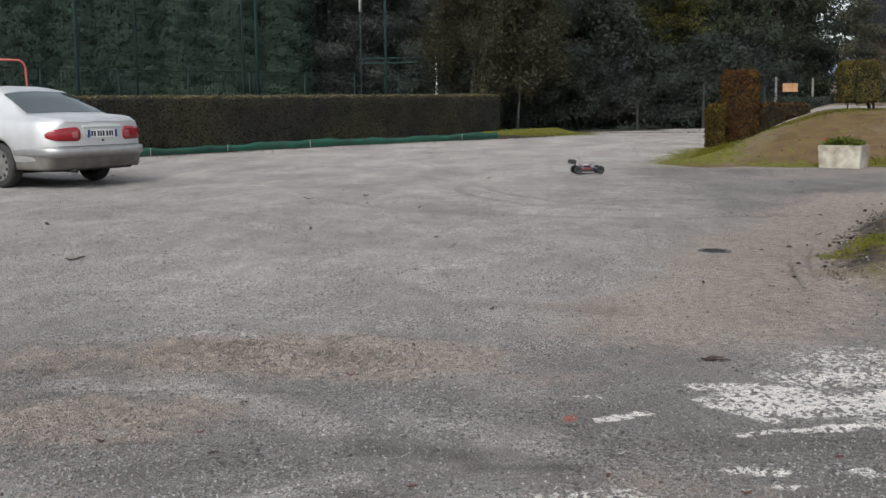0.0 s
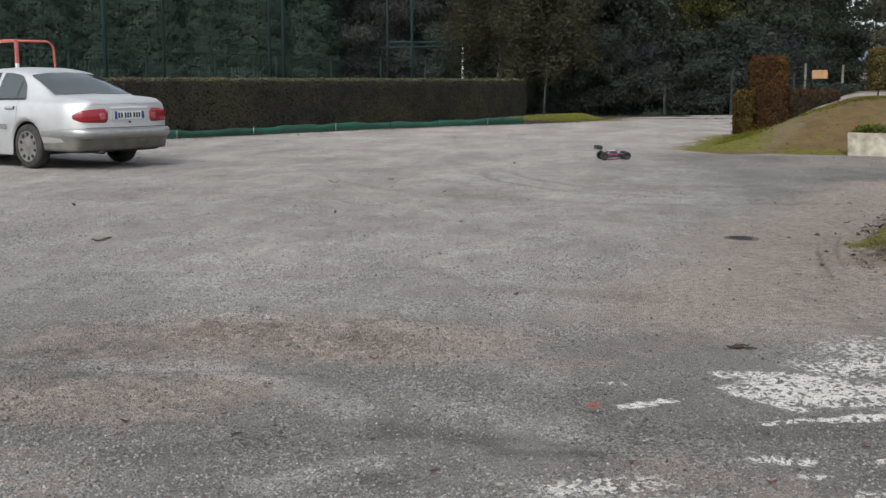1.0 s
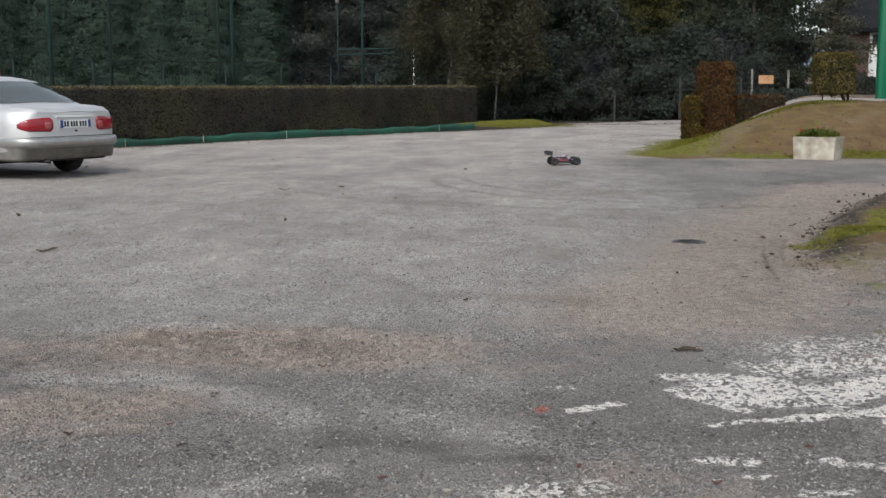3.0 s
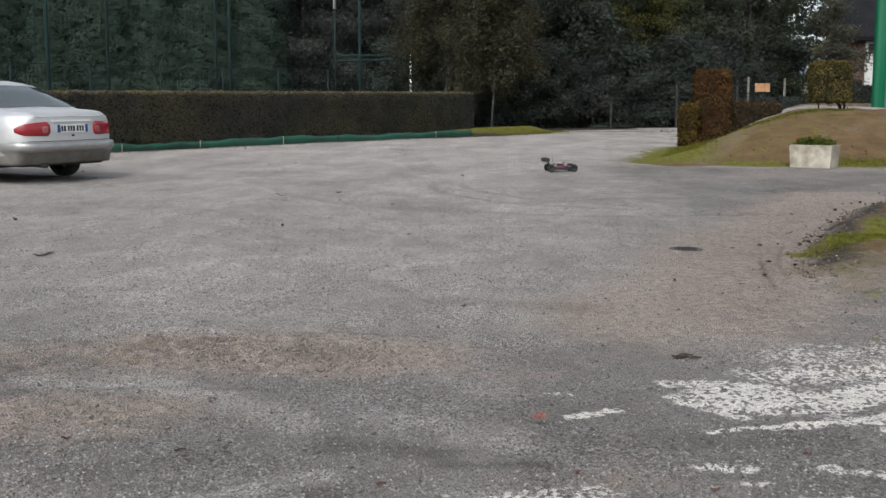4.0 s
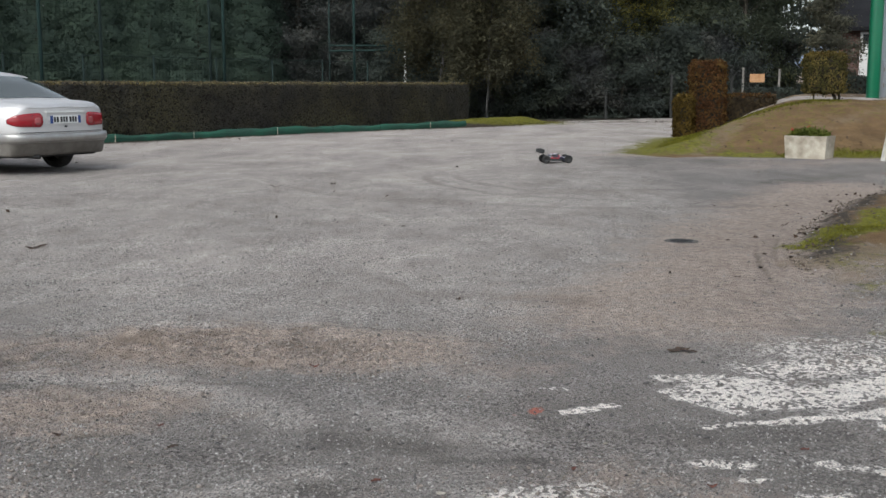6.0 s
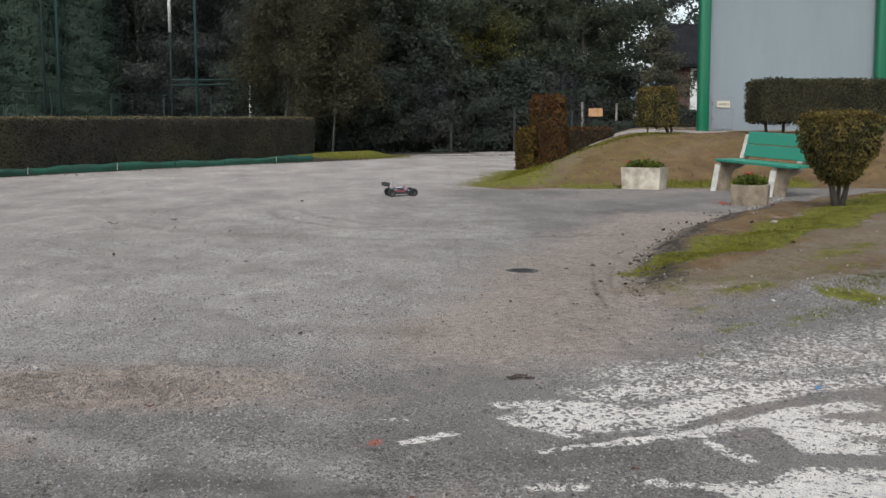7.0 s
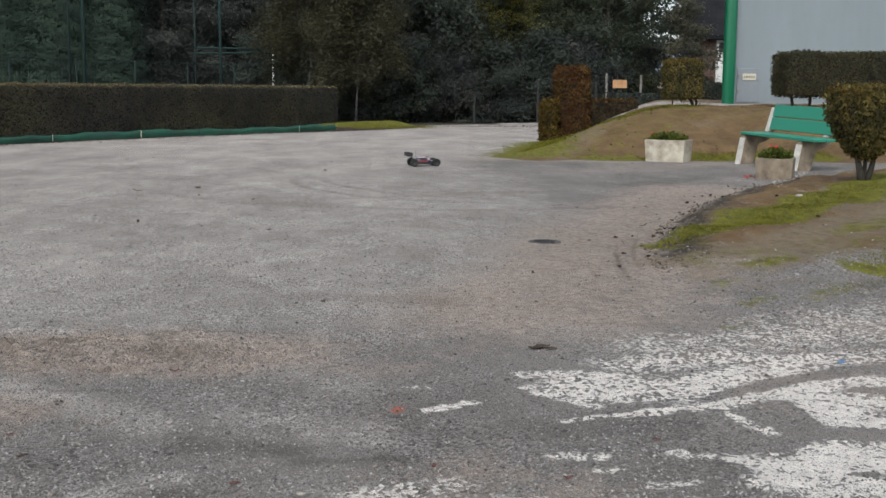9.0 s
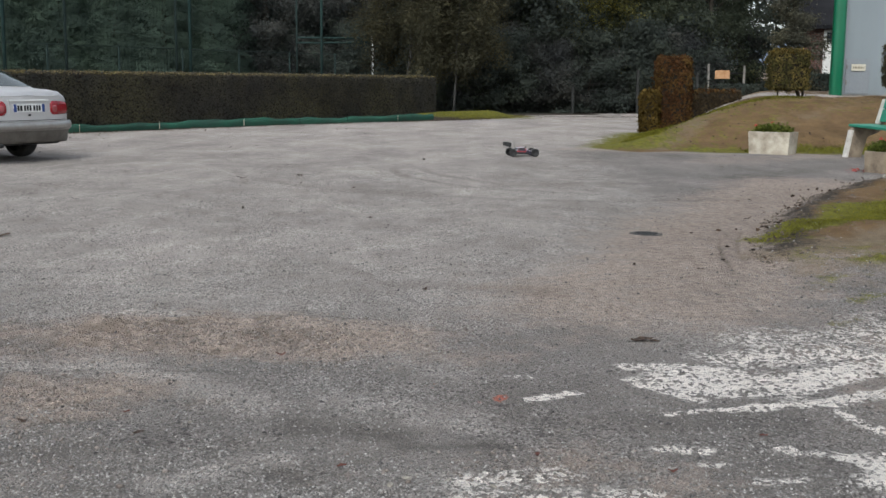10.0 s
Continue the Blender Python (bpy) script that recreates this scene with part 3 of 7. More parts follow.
    for ax, ay, bx, by, w, soft, k in ((1.5, 4.85, 2.15, 4.9, 0.20, 0.15, 0.42), (2.1, 4.75, 2.9, 4.95, 0.16, 0.14, 0.42), (1.8, 5.20, 3.0, 5.40, 0.30, 0.22, 0.36), (2.6, 5.6, 3.8, 6.0, 0.35, 0.3, 0.32)):
        white = np.maximum(white, k * stroke(x, y, ax, ay, bx, by, w, soft))
    white = white - 0.5 * np.maximum(stroke(x, y, 1.66, 4.22, 2.03, 4.44, 0.035, 0.035), stroke(x, y, 2.03, 4.44, 2.5, 4.64, 0.05, 0.04))

    s = (x - bank_edge(y)) * 0.82
    moss = np.zeros_like(x)
    for ax, ay, bx, by, w, soft, k in ((2.85, 8.60, 3.4, 9.02, 0.18, 0.14, 0.74), (3.4, 9.02, 4.3, 9.90, 0.34, 0.18, 0.90), (4.3, 9.90, 5.5, 11.05, 0.48, 0.20, 0.96), (5.5, 11.05, 6.6, 12.2, 0.54, 0.24, 0.94), (6.6, 12.2, 9.0, 15.0, 0.6, 0.3, 0.9),
                                       (3.75, 7.0, 4.1, 6.7, 0.16, 0.14, 0.78), (3.70, 7.15, 3.78, 6.95, 0.10, 0.10, 0.75), (4.5, 8.5, 5.0, 8.9, 0.30, 0.25, 0.66), (3.1, 6.3, 3.4, 6.5, 0.12, 0.12, 0.58), (3.1, 7.25, 3.4, 7.35, 0.14, 0.12, 0.68), (2.6, 6.7, 2.9, 7.0, 0.2, 0.2, 0.50), (3.0, 7.4, 4.2, 8.0, 0.5, 0.45, 0.50), (2.75, 8.3, 3.3, 8.5, 0.2, 0.2, 0.52), (2.65, 6.2, 2.85, 6.35, 0.12, 0.12, 0.6), (2.3, 5.55, 2.5, 5.7, 0.12, 0.12, 0.5)):
        moss = np.maximum(moss, k * stroke(x, y, ax, ay, bx, by, w, soft))
    toe = stroke(x, y, 4.3, 21.0, 6.0, 26.5, 1.1, 0.8) * 0.76
    toe = np.maximum(toe, 0.78 * stroke(x, y, 5.4, 20.0, 9.5, 19.5, 0.5, 0.4))
    toe = np.maximum(toe, 0.60 * stroke(x, y, 6.2, 23.3, 8.2, 23.6, 0.7, 0.5))
    strip = np.maximum(0.86 * stroke(x, y, 0.6, 36.6, 2.4, 37.6, 1.5, 0.5), 0.86 * stroke(x, y, 2.4, 37.6, 3.8, 39.0, 1.1, 0.6))
    toe = np.maximum(toe, 0.47 * stroke(x, y, 5.6, 21.0, 8.6, 24.6, 1.6, 1.0))
    toe = np.maximum(toe, 0.42 * stroke(x, y, 8.6, 22.6, 13.0, 22.0, 1.6, 1.0))
    green = np.maximum.reduce([moss, toe, strip])
    brick = np.zeros_like(x)
    for bx, by, w, k in ((0.405, 4.255, 0.040, 0.95), (0.325, 4.20, 0.025, 0.7), (0.14, 4.40, 0.05, 0.5), (-1.8, 4.28, 0.14, 0.30), (-0.5, 5.05, 0.35, 0.26), (0.9, 4.5, 0.1, 0.2)):
        brick = np.maximum(brick, k * (1 - smooth_step(np.hypot(x - bx, (y - by) * 0.8), 0, w * 1.6)))
    shade = np.stack([white, green, brick, np.ones_like(x)], axis=-1)

    brown = np.zeros_like(x)
    for ax, ay, bx, by, w, soft, k in ((-1.4, 5.40, -0.2, 5.25, 0.38, 0.34, 1.04), (-2.2, 5.3, -1.4, 5.4, 0.3, 0.3, 0.55), (-1.2, 5.60, -0.45, 5.62, 0.12, 0.10, 1.15), (-1.4, 4.15, -1.1, 4.32, 0.06, 0.05, 1.0), (-1.4, 3.93, -1.1, 4.02, 0.04, 0.04, 0.95), (-0.75, 5.75, 0.1, 5.35, 0.12, 0.12, 0.7), (-1.1, 5.85, -0.5, 5.7, 0.15, 0.15, 0.6), (-2.2, 5.1, -1.4, 5.0, 0.3, 0.3, 0.45), (-1.5, 4.0, -1.1, 4.28, 0.10, 0.10, 0.75), (-2.1, 4.1, -1.2, 4.3, 0.34, 0.30, 0.78), (-1.7, 3.5, -1.3, 3.2, 0.2, 0.2, 0.45), (-0.5, 5.0, 0.3, 4.9, 0.25, 0.25, 0.5),
                                       (0.6, 3.45, 0.9, 3.3, 0.3, 0.25, 0.5), (1.3, 6.2, 2.3, 7.8, 0.9, 0.6, 0.84), (2.3, 8.4, 5.0, 13.6, 0.9, 0.7, 0.86), (5.0, 17.5, 7.5, 19.0, 0.7, 0.6, 0.5), (3.2, 20.4, 5.5, 19.2, 0.5, 0.4, 0.55), (2.4, 4.7, 3.2, 5.2, 0.8, 0.5, 0.45), (1.1, 5.6, 1.3, 5.5, 0.3, 0.3, 0.55)):
        brown = np.maximum(brown, k * stroke(x, y, ax, ay, bx, by, w, soft))
    left = (x - (3.7 + np.clip(y - 21.0, 0, 40) * 0.33 + np.clip(20.5 - y, 0, 3) * 0.6)) / 3.4 + 0.02 * lumps(x, y, 1.3, 23)
    front = (y - (19.5 - np.clip(x - 9.0, 0, 20) * 0.55 - 0.25 * np.sin(x * 0.9))) / 4.0 + 0.035 * lumps(x, y, 1.1, 24) + 0.02 * lumps(x, y, 3.2, 25)
    mound = smooth_step(np.minimum(left, front), -0.10, 0.07) * (1 - smooth_step(y, 25.2, 26.2))
    verge = smooth_step(s, -0.12, 0.40) * smooth_step(y, 6.4, 8.0) * 0.66 * (1 - smooth_step(s, 0.5, 2.2) * 0.18)
    humus = smooth_step(y - far_edge(x), -0.5, 0.4) * (1 - mound) * (1 - 0.4 * stroke(x, y, 0.6, 36.4, 3.4, 38.2, 1.6, 0.8))
    humus = humus * (1 - smooth_step(x, 6.0, 9.0) * (y < 44))
    humus = np.maximum(humus, 0.62 * np.exp(-((s - 0.22) / 0.32) ** 2) * smooth_step(y, 7.0, 8.0) * (1 - smooth_step(y, 14, 16)))
    under = np.stack([brown, np.maximum(mound, verge), humus, np.ones_like(x)], axis=-1)
    pale = 0.66 * smooth_step(y, 4.2, 6.9) + 0.20 * smooth_step(y, 14, 26) - 0.70 * smooth_step(x, 0.9, 2.4) * (1 - smooth_step(y, 8, 12)) - 0.70 * smooth_step(x, 1.6, 4.2) * smooth_step(y, 7, 10) * (1 - smooth_step(y, 19, 22))
    dark = np.zeros_like(x)
    for ax, ay, bx, by, w, soft, k in PALE_RUNS:
        pale = np.maximum(pale, k * stroke(x, y, ax, ay, bx, by, w, soft))
    for ax, ay, bx, by, w, soft, k in DARK_RUNS:
        dark = np.maximum(dark, k * stroke(x, y, ax, ay, bx, by, w, soft))
    # arcs left by skidding wheels, with the shade in their grooves painted dark
    for cx, cy, r, w, a0, a1, k in ((-0.9, 4.3, 1.25, 0.026, 80, 165, 0.6), (-0.9, 4.25, 1.37, 0.020, 70, 150, 0.55), (-1.5, 4.35, 1.1, 0.025, 50, 130, 0.55), (-2.0, 4.6, 1.0, 0.022, 20, 110, 0.6), (-0.1, 4.0, 1.5, 0.02, 95, 150, 0.55), (-2.2, 3.5, 1.2, 0.02, 30, 100, 0.55), (-0.55, 4.2, 1.55, 0.025, 60, 140, 0.7), (-1.2, 3.4, 1.3, 0.03, 60, 120, 0.6), (0.2, 8.4, 2.2, 0.05, 200, 260, 0.42), (0.4, 9.5, 2.8, 0.06, 230, 290, 0.34), (-1.0, 12.5, 3.2, 0.09, 230, 290, 0.30), (3.5, 15.5, 3.6, 0.09, 170, 260, 0.55), (3.9, 15.8, 3.6, 0.08, 175, 250, 0.5), (2.2, 16.0, 4.5, 0.12, 180, 300, 0.45)):
        ang = np.degrees(np.arctan2(y - cy, x - cx)) % 360
        on = smooth_step(ang, a0, a0 + 12) * (1 - smooth_step(ang, a1 - 12, a1))
        dark = np.maximum(dark, k * on * (1 - smooth_step(np.abs(np.hypot(x - cx, y - cy) - r), w * 0.4, w * 1.6)))
    bare = np.maximum(0.60 * stroke(x, y, 4.7, 20.3, 6.9, 23.7, 0.5, 0.4), 0.5 * stroke(x, y, 7.5, 21.5, 9.5, 22.5, 0.5, 0.5))
    for ax, ay, bx, by, w, soft, k in ((2.9, 7.7, 4.4, 8.5, 0.5, 0.35, 0.72), (2.75, 7.1, 3.9, 7.5, 0.3, 0.3, 0.60), (2.6, 6.6, 3.2, 6.8, 0.2, 0.2, 0.5), (4.4, 8.5, 6.8, 10.9, 0.6, 0.4, 0.70), (6.8, 10.9, 9.0, 13.0, 0.6, 0.4, 0.6)):
        bare = np.maximum(bare, k * stroke(x, y, ax, ay, bx, by, w, soft))
    wear = np.stack([pale, dark, bare, np.ones_like(x)], axis=-1)
    for name, values in (("cover", shade), ("soil", under), ("tone", wear)):
        layer = data.color_attributes.new(name, "FLOAT_COLOR", "POINT")
        layer.data.foreach_set("color", values.astype(np.float32).ravel())
    tagged(new("ground", data), "grey rolled gravel yard with earth, moss and worn white paint", "ground", kind="structure")


build_ground()


# ---- clipped hedges and bushes ----
def shell_points(rng, n, size, round_by=0.12, taper=0.0, sides="fblrt", ruffle=1.0):
    """Places and normals spread over a clipped block, base centred on the origin: f front (-y), b back, l, r, t top, u under."""
    sx, sy, sz = size
    areas = {"f": sx * sz, "b": sx * sz * 0.6, "l": sy * sz, "r": sy * sz, "t": sx * sy, "u": sx * sy * 0.5}
    total = sum(areas[s] for s in sides)
    out, nor = [], []
    for s in sides:
        k = max(1, int(n * areas[s] / total))
        a, b = rng.uniform(-0.5, 0.5, k), rng.uniform(0, 1, k)
        h = np.full(k, 0.5)
        if s in "fb":
            p = np.stack([a * sx, h * sy * (-1 if s == "f" else 1), b * sz], 1)
            q = np.tile((0, -1.0 if s == "f" else 1.0, 0.1), (k, 1))
        elif s in "lr":
            p = np.stack([h * sx * (-1 if s == "l" else 1), a * sy, b * sz], 1)
            q = np.tile((-1.0 if s == "l" else 1.0, 0, 0.1), (k, 1))
        else:
            p = np.stack([a * sx, (b - 0.5) * sy, np.full(k, sz if s == "t" else 0.0)], 1)
            q = np.tile((0, 0, 1.0 if s == "t" else -1.0), (k, 1))
        out.append(p)
        nor.append(q.astype(float))
    p, q = np.concatenate(out), np.concatenate(nor)
    # round the arrises, pull the foot in, and ruffle the surface
    edge = np.stack([0.5 * sx - np.abs(p[:, 0]), 0.5 * sy - np.abs(p[:, 1]), np.minimum(sz - p[:, 2], 9)], 1)
    near = np.sort(edge, axis=1)[:, 1]
    p = p - q * (np.clip(round_by - near, 0, round_by) * 0.55)[:, None]
    if taper:
        k = 1 - taper * (1 - np.clip(p[:, 2] / sz * 1.6, 0, 1)) ** 1.5
        p[:, 0] *= k
        p[:, 1] *= k
    wave = 0.5 * ripple(p[:, 0] * 2.4 + p[:, 2], p[:, 1] * 2.4 + p[:, 2] * 1.7, 2.0)
    p = p + q * ((wave * 0.018 + rng.normal(0, 0.021, len(p))) * ruffle)[:, None]
    return p, q


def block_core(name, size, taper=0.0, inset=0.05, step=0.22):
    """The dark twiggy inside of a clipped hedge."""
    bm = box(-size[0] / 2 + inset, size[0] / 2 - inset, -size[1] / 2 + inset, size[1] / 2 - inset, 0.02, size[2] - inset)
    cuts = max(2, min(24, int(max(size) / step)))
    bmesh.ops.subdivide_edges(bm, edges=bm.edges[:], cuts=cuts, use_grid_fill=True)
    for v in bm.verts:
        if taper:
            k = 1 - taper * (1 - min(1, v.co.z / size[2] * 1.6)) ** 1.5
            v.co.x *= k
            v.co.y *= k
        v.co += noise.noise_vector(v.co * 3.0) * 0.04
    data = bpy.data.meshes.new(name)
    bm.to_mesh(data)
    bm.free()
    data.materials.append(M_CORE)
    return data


def clipped(name, m, blocks, leaf, size, density, label, category, seed, trunks=(), top=None, group="", taper=0.0, under=False, ruffle=1.5):
    """A clipped hedge or topiary: blocks of (x, y, z, sx, sy, sz, part name)."""
    rng = np.random.default_rng(seed)
    ob = thing(name, m, label, category, group)
    for x, y, z, sx, sy, sz, called in blocks:
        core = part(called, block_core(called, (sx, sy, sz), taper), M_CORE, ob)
        core.location = (x, y, z)
        sides = "fblrt" + ("u" if under else "")
        area = 2 * (sx + sy) * sz + sx * sy
        p, q = shell_points(rng, int(area * density), (sx, sy, sz), 0.10, taper, sides, ruffle)
        stray, way = shell_points(rng, int(area * density * 0.04), (sx, sy, sz), 0.02, taper, "ft")
        stray = stray + way * rng.uniform(0.01, 0.05, len(stray))[:, None]
        p, q = np.concatenate([p, stray]), np.concatenate([q, way])
        part("leaves", leaf_mesh("leaves", p, q, size, leaf, rng, 0.75, soft=0.5), leaf, core)
        # top layer with its own leaf material, paler than the sides on the long hedge
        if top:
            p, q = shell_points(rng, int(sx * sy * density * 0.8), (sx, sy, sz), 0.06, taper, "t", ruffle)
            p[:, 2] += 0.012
            part("top_leaves", leaf_mesh("top_leaves", p, q, size, top, rng, 0.8, soft=0.5), top, core, "clipped top with its own leaf layer")
    for points, radii in trunks:
        part("trunk", tube(points, radii, 9), M_BARK, ob, smooth=True)
    return ob


HEDGE_TURN = math.degrees(math.atan2(11.35, 8.3))


def along_hedge(s, off, z=0.0):
    """A place s metres along the long hedge's foot line from its bend by the car, off metres behind it."""
    d = Vector((8.3, 11.35)).normalized()
    p = Vector((-7.3, 24.9)) + d * s + Vector((-d.y, d.x)) * off
    return Vector((p.x, p.y, z))


hedge_mid = along_hedge(6.15, 0.62)
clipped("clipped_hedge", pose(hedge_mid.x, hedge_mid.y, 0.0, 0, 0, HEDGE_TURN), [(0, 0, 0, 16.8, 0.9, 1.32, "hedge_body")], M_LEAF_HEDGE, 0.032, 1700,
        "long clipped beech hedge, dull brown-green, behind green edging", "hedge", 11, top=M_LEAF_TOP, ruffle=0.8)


def edging_off(s):
    """How far behind the hedge's foot line the edging runs; it swings out to the far end."""
    return float(np.interp(s, (-3, 3, 7, 10, 12.2), (0.02, 0.0, -0.28, -0.62, -1.05)))


def edging(s0, s1):
    """Low green plastic garden edging held by stakes, along the hedge's foot."""
    a = along_hedge(s0, 0)
    ob = thing("garden_edging", pose(a.x, a.y, 0.0, 0, 0, HEDGE_TURN), "low green plastic edging strip staked along the hedge foot", "edging")
    n = 170
    verts, faces = [], []
    for i in range(n + 1):
        u = (s1 - s0) * i / n
        y = edging_off(s0 + u)
        lean = 0.03 * math.sin(u * 1.3) + 0.018 * math.sin(u * 4.1) + 0.012 * math.sin(u * 11.0)
        top = 0.185 + 0.022 * math.sin(u * 0.9 + 1) + 0.016 * math.sin(u * 3.3) + 0.010 * math.sin(u * 7.7)
        verts += [(u, y + lean * 0.3 - 0.006, -0.02), (u, y + lean * 0.5 - 0.03, top * 0.5), (u, y + lean - 0.006, top), (u, y + lean + 0.006, top), (u, y + lean * 0.3 + 0.006, -0.02)]
        if i:
            o = 5 * i
            faces += [(o - 5 + k, o + k, o + k + 1, o - 4 + k) for k in range(4)]
    part("strip", mesh_from("strip", verts, faces, M_EDGING, True), M_EDGING, ob)
    for u in (2.6, 4.9, 7.6, 9.6, 11.4, 13.4):
        y = edging_off(s0 + u)
        bm = box(u - 0.007, u + 0.007, y - 0.060, y - 0.046, -0.02, 0.20 + 0.03 * math.sin(u * 7), 0.004)
        part("stake", bm, M_CONCRETE if int(u * 10) % 3 else M_FENCE_LIGHT, ob)
    return ob


edging(-2.4, 12.6)

# brown clipped topiary with its low hedge, at the drive's far bend
clipped("topiary", pose(6.69, 27.35, 0.0, 0, 0, -6), [(0, 0, 0, 0.79, 0.75, 1.81, "tower")], M_LEAF_COPPER, 0.048, 1000,
        "clipped copper-brown beech topiary tower", "topiary", 21)
clipped("low_hedge", pose(6.10, 27.25, 0.0, 0, 0, -6), [(0, 0, 0, 0.40, 0.8, 0.99, "hedge_body")], M_LEAF_GOLD, 0.048, 1000,
        "short yellowing clipped hedge end beside the brown topiary", "hedge", 22)
clipped("low_hedge", pose(7.68, 27.6, 0.0, 0, 0, 0), [(0, 0, 0, 1.36, 0.7, 1.0, "hedge_body")], M_LEAF_RUSSET, 0.044, 1000,
        "low brown clipped hedge running behind the mound", "hedge", 23, top=M_LEAF_COPPER)
MOUND_TOP = 0.92
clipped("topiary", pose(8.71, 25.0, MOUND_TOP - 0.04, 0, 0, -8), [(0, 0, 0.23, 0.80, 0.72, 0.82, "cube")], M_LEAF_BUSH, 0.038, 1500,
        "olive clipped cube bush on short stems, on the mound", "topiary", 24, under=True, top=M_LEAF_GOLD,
        trunks=[([(0.28, 0, -0.05), (0.26, 0.02, 0.1), (0.12, 0, 0.4)], [0.045, 0.04, 0.03]), ([(0.34, 0.05, -0.05), (0.36, 0.04, 0.12), (0.3, 0, 0.4)], [0.035, 0.03, 0.02]), ([(-0.2, 0.0, -0.05), (-0.2, 0.02, 0.12), (-0.15, 0, 0.4)], [0.018, 0.016, 0.012])])
clipped("raised_hedge", pose(13.95, 24.3, MOUND_TOP - 0.03), [(0, 0, 0.30, 6.4, 0.9, 0.90, "hedge_body")], M_LEAF_OLIVE, 0.034, 1650,
        "dark green clipped hedge raised on bare stems before the hall", "hedge", 25, under=True, top=M_LEAF_OLIVE,
        trunks=[([(x, 0.02 * math.sin(x * 9), -0.05), (x + 0.03 * math.sin(x * 5), 0, 0.2), (x + 0.08 * math.sin(x * 3), 0, 0.6)], [0.04, 0.034, 0.025]) for x in (-2.85, -2.45, -1.6, -0.7, 0.3, 1.3, 2.4)])
BUSH_FOOT = float(ground_height(7.15, 13.5))
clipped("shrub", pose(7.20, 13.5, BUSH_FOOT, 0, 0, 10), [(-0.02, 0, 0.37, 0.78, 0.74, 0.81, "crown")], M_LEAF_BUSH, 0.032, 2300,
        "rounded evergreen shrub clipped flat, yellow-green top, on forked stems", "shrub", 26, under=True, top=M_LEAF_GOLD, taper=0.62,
        trunks=[([(-0.03, 0, -0.06), (-0.07, 0.01, 0.16), (-0.16, 0, 0.5)], [0.052, 0.042, 0.03]), ([(0.03, 0.02, -0.06), (0.12, 0.02, 0.2), (0.18, 0, 0.55)], [0.045, 0.036, 0.025]), ([(0.0, 0.03, -0.06), (0.03, 0.04, 0.2), (0.02, 0, 0.55)], [0.034, 0.028, 0.02])])


# ---- bench and planters ----
def bench(m):
    ob = thing("park_bench", m, "green plank park bench on pale concrete supports", "bench")
    # local: x along the seat, y to the back
    for x in (0.0, 1.50):
        bm = bmesh.new()
        outline = [(-0.05, -0.08), (0.20, -0.08), (0.30, 0.30), (0.46, 0.36), (0.54, 0.40), (0.66, 0.86), (0.58, 0.88), (0.47, 0.47), (0.43, 0.43), (0.05, 0.45), (0.03, 0.40)]
        ring = [[bm.verts.new((x + dx, y, z)) for y, z in outline] for dx in (-0.05, 0.05)]
        k = len(outline)
        for i in range(k):
            bm.faces.new((ring[0][i], ring[0][(i + 1) % k], ring[1][(i + 1) % k], ring[1][i]))
        bm.faces.new(ring[0][::-1])
        bm.faces.new(ring[1])
        bmesh.ops.recalc_face_normals(bm, faces=bm.faces[:])
        bmesh.ops.bevel(bm, geom=bm.edges[:], offset=0.008, segments=1, affect="EDGES")
        # brown sides hold dirt and shade, pale strips the light on the front edges
        support = part("support", bm, M_AGGREGATE, ob, "dirty concrete support, side shade put into its brown")
        for foot, head in (((-0.05, -0.08), (0.03, 0.40)), ((0.478, 0.50), (0.578, 0.87))):
            strip = bmesh.new()
            near = [strip.verts.new((x + dx, y + dy, z)) for dx, dy in ((-0.056, -0.008), (0.056, -0.008), (0.056, 0.022), (-0.056, 0.022)) for y, z in (foot, head)]
            for i in range(4):
                a, b = 2 * i, 2 * ((i + 1) % 4)
                strip.faces.new((near[a], near[b], near[b + 1], near[a + 1]))
            strip.faces.new([near[0], near[2], near[4], near[6]])
            strip.faces.new([near[7], near[5], near[3], near[1]])
            bmesh.ops.recalc_face_normals(strip, faces=strip.faces[:])
            part("lit_edge", strip, M_LIT_EDGE, support, "front edge of the support in its lit tone")
    for y in (0.03, 0.245):
        part("seat_plank", box(-0.07, 1.85, y, y + 0.20, 0.452, 0.492, 0.008), M_BENCH, ob)
    lean = Matrix.Rotation(radians(-13), 4, "X")
    for z in (0.06, 0.265):
        part("back_plank", box(0.07, 1.85, -0.045, -0.008, z, z + 0.19, 0.008, m=Matrix.Translation((0, 0.49, 0.47)) @ lean), M_BENCH, ob)
    return ob


bench(pose(7.58, 18.6, 0.02, 0, 0, -80) @ Matrix.Rotation(radians(1.4), 4, "Y") @ Matrix.Diagonal((1.1, 1.1, 1.1, 1)))


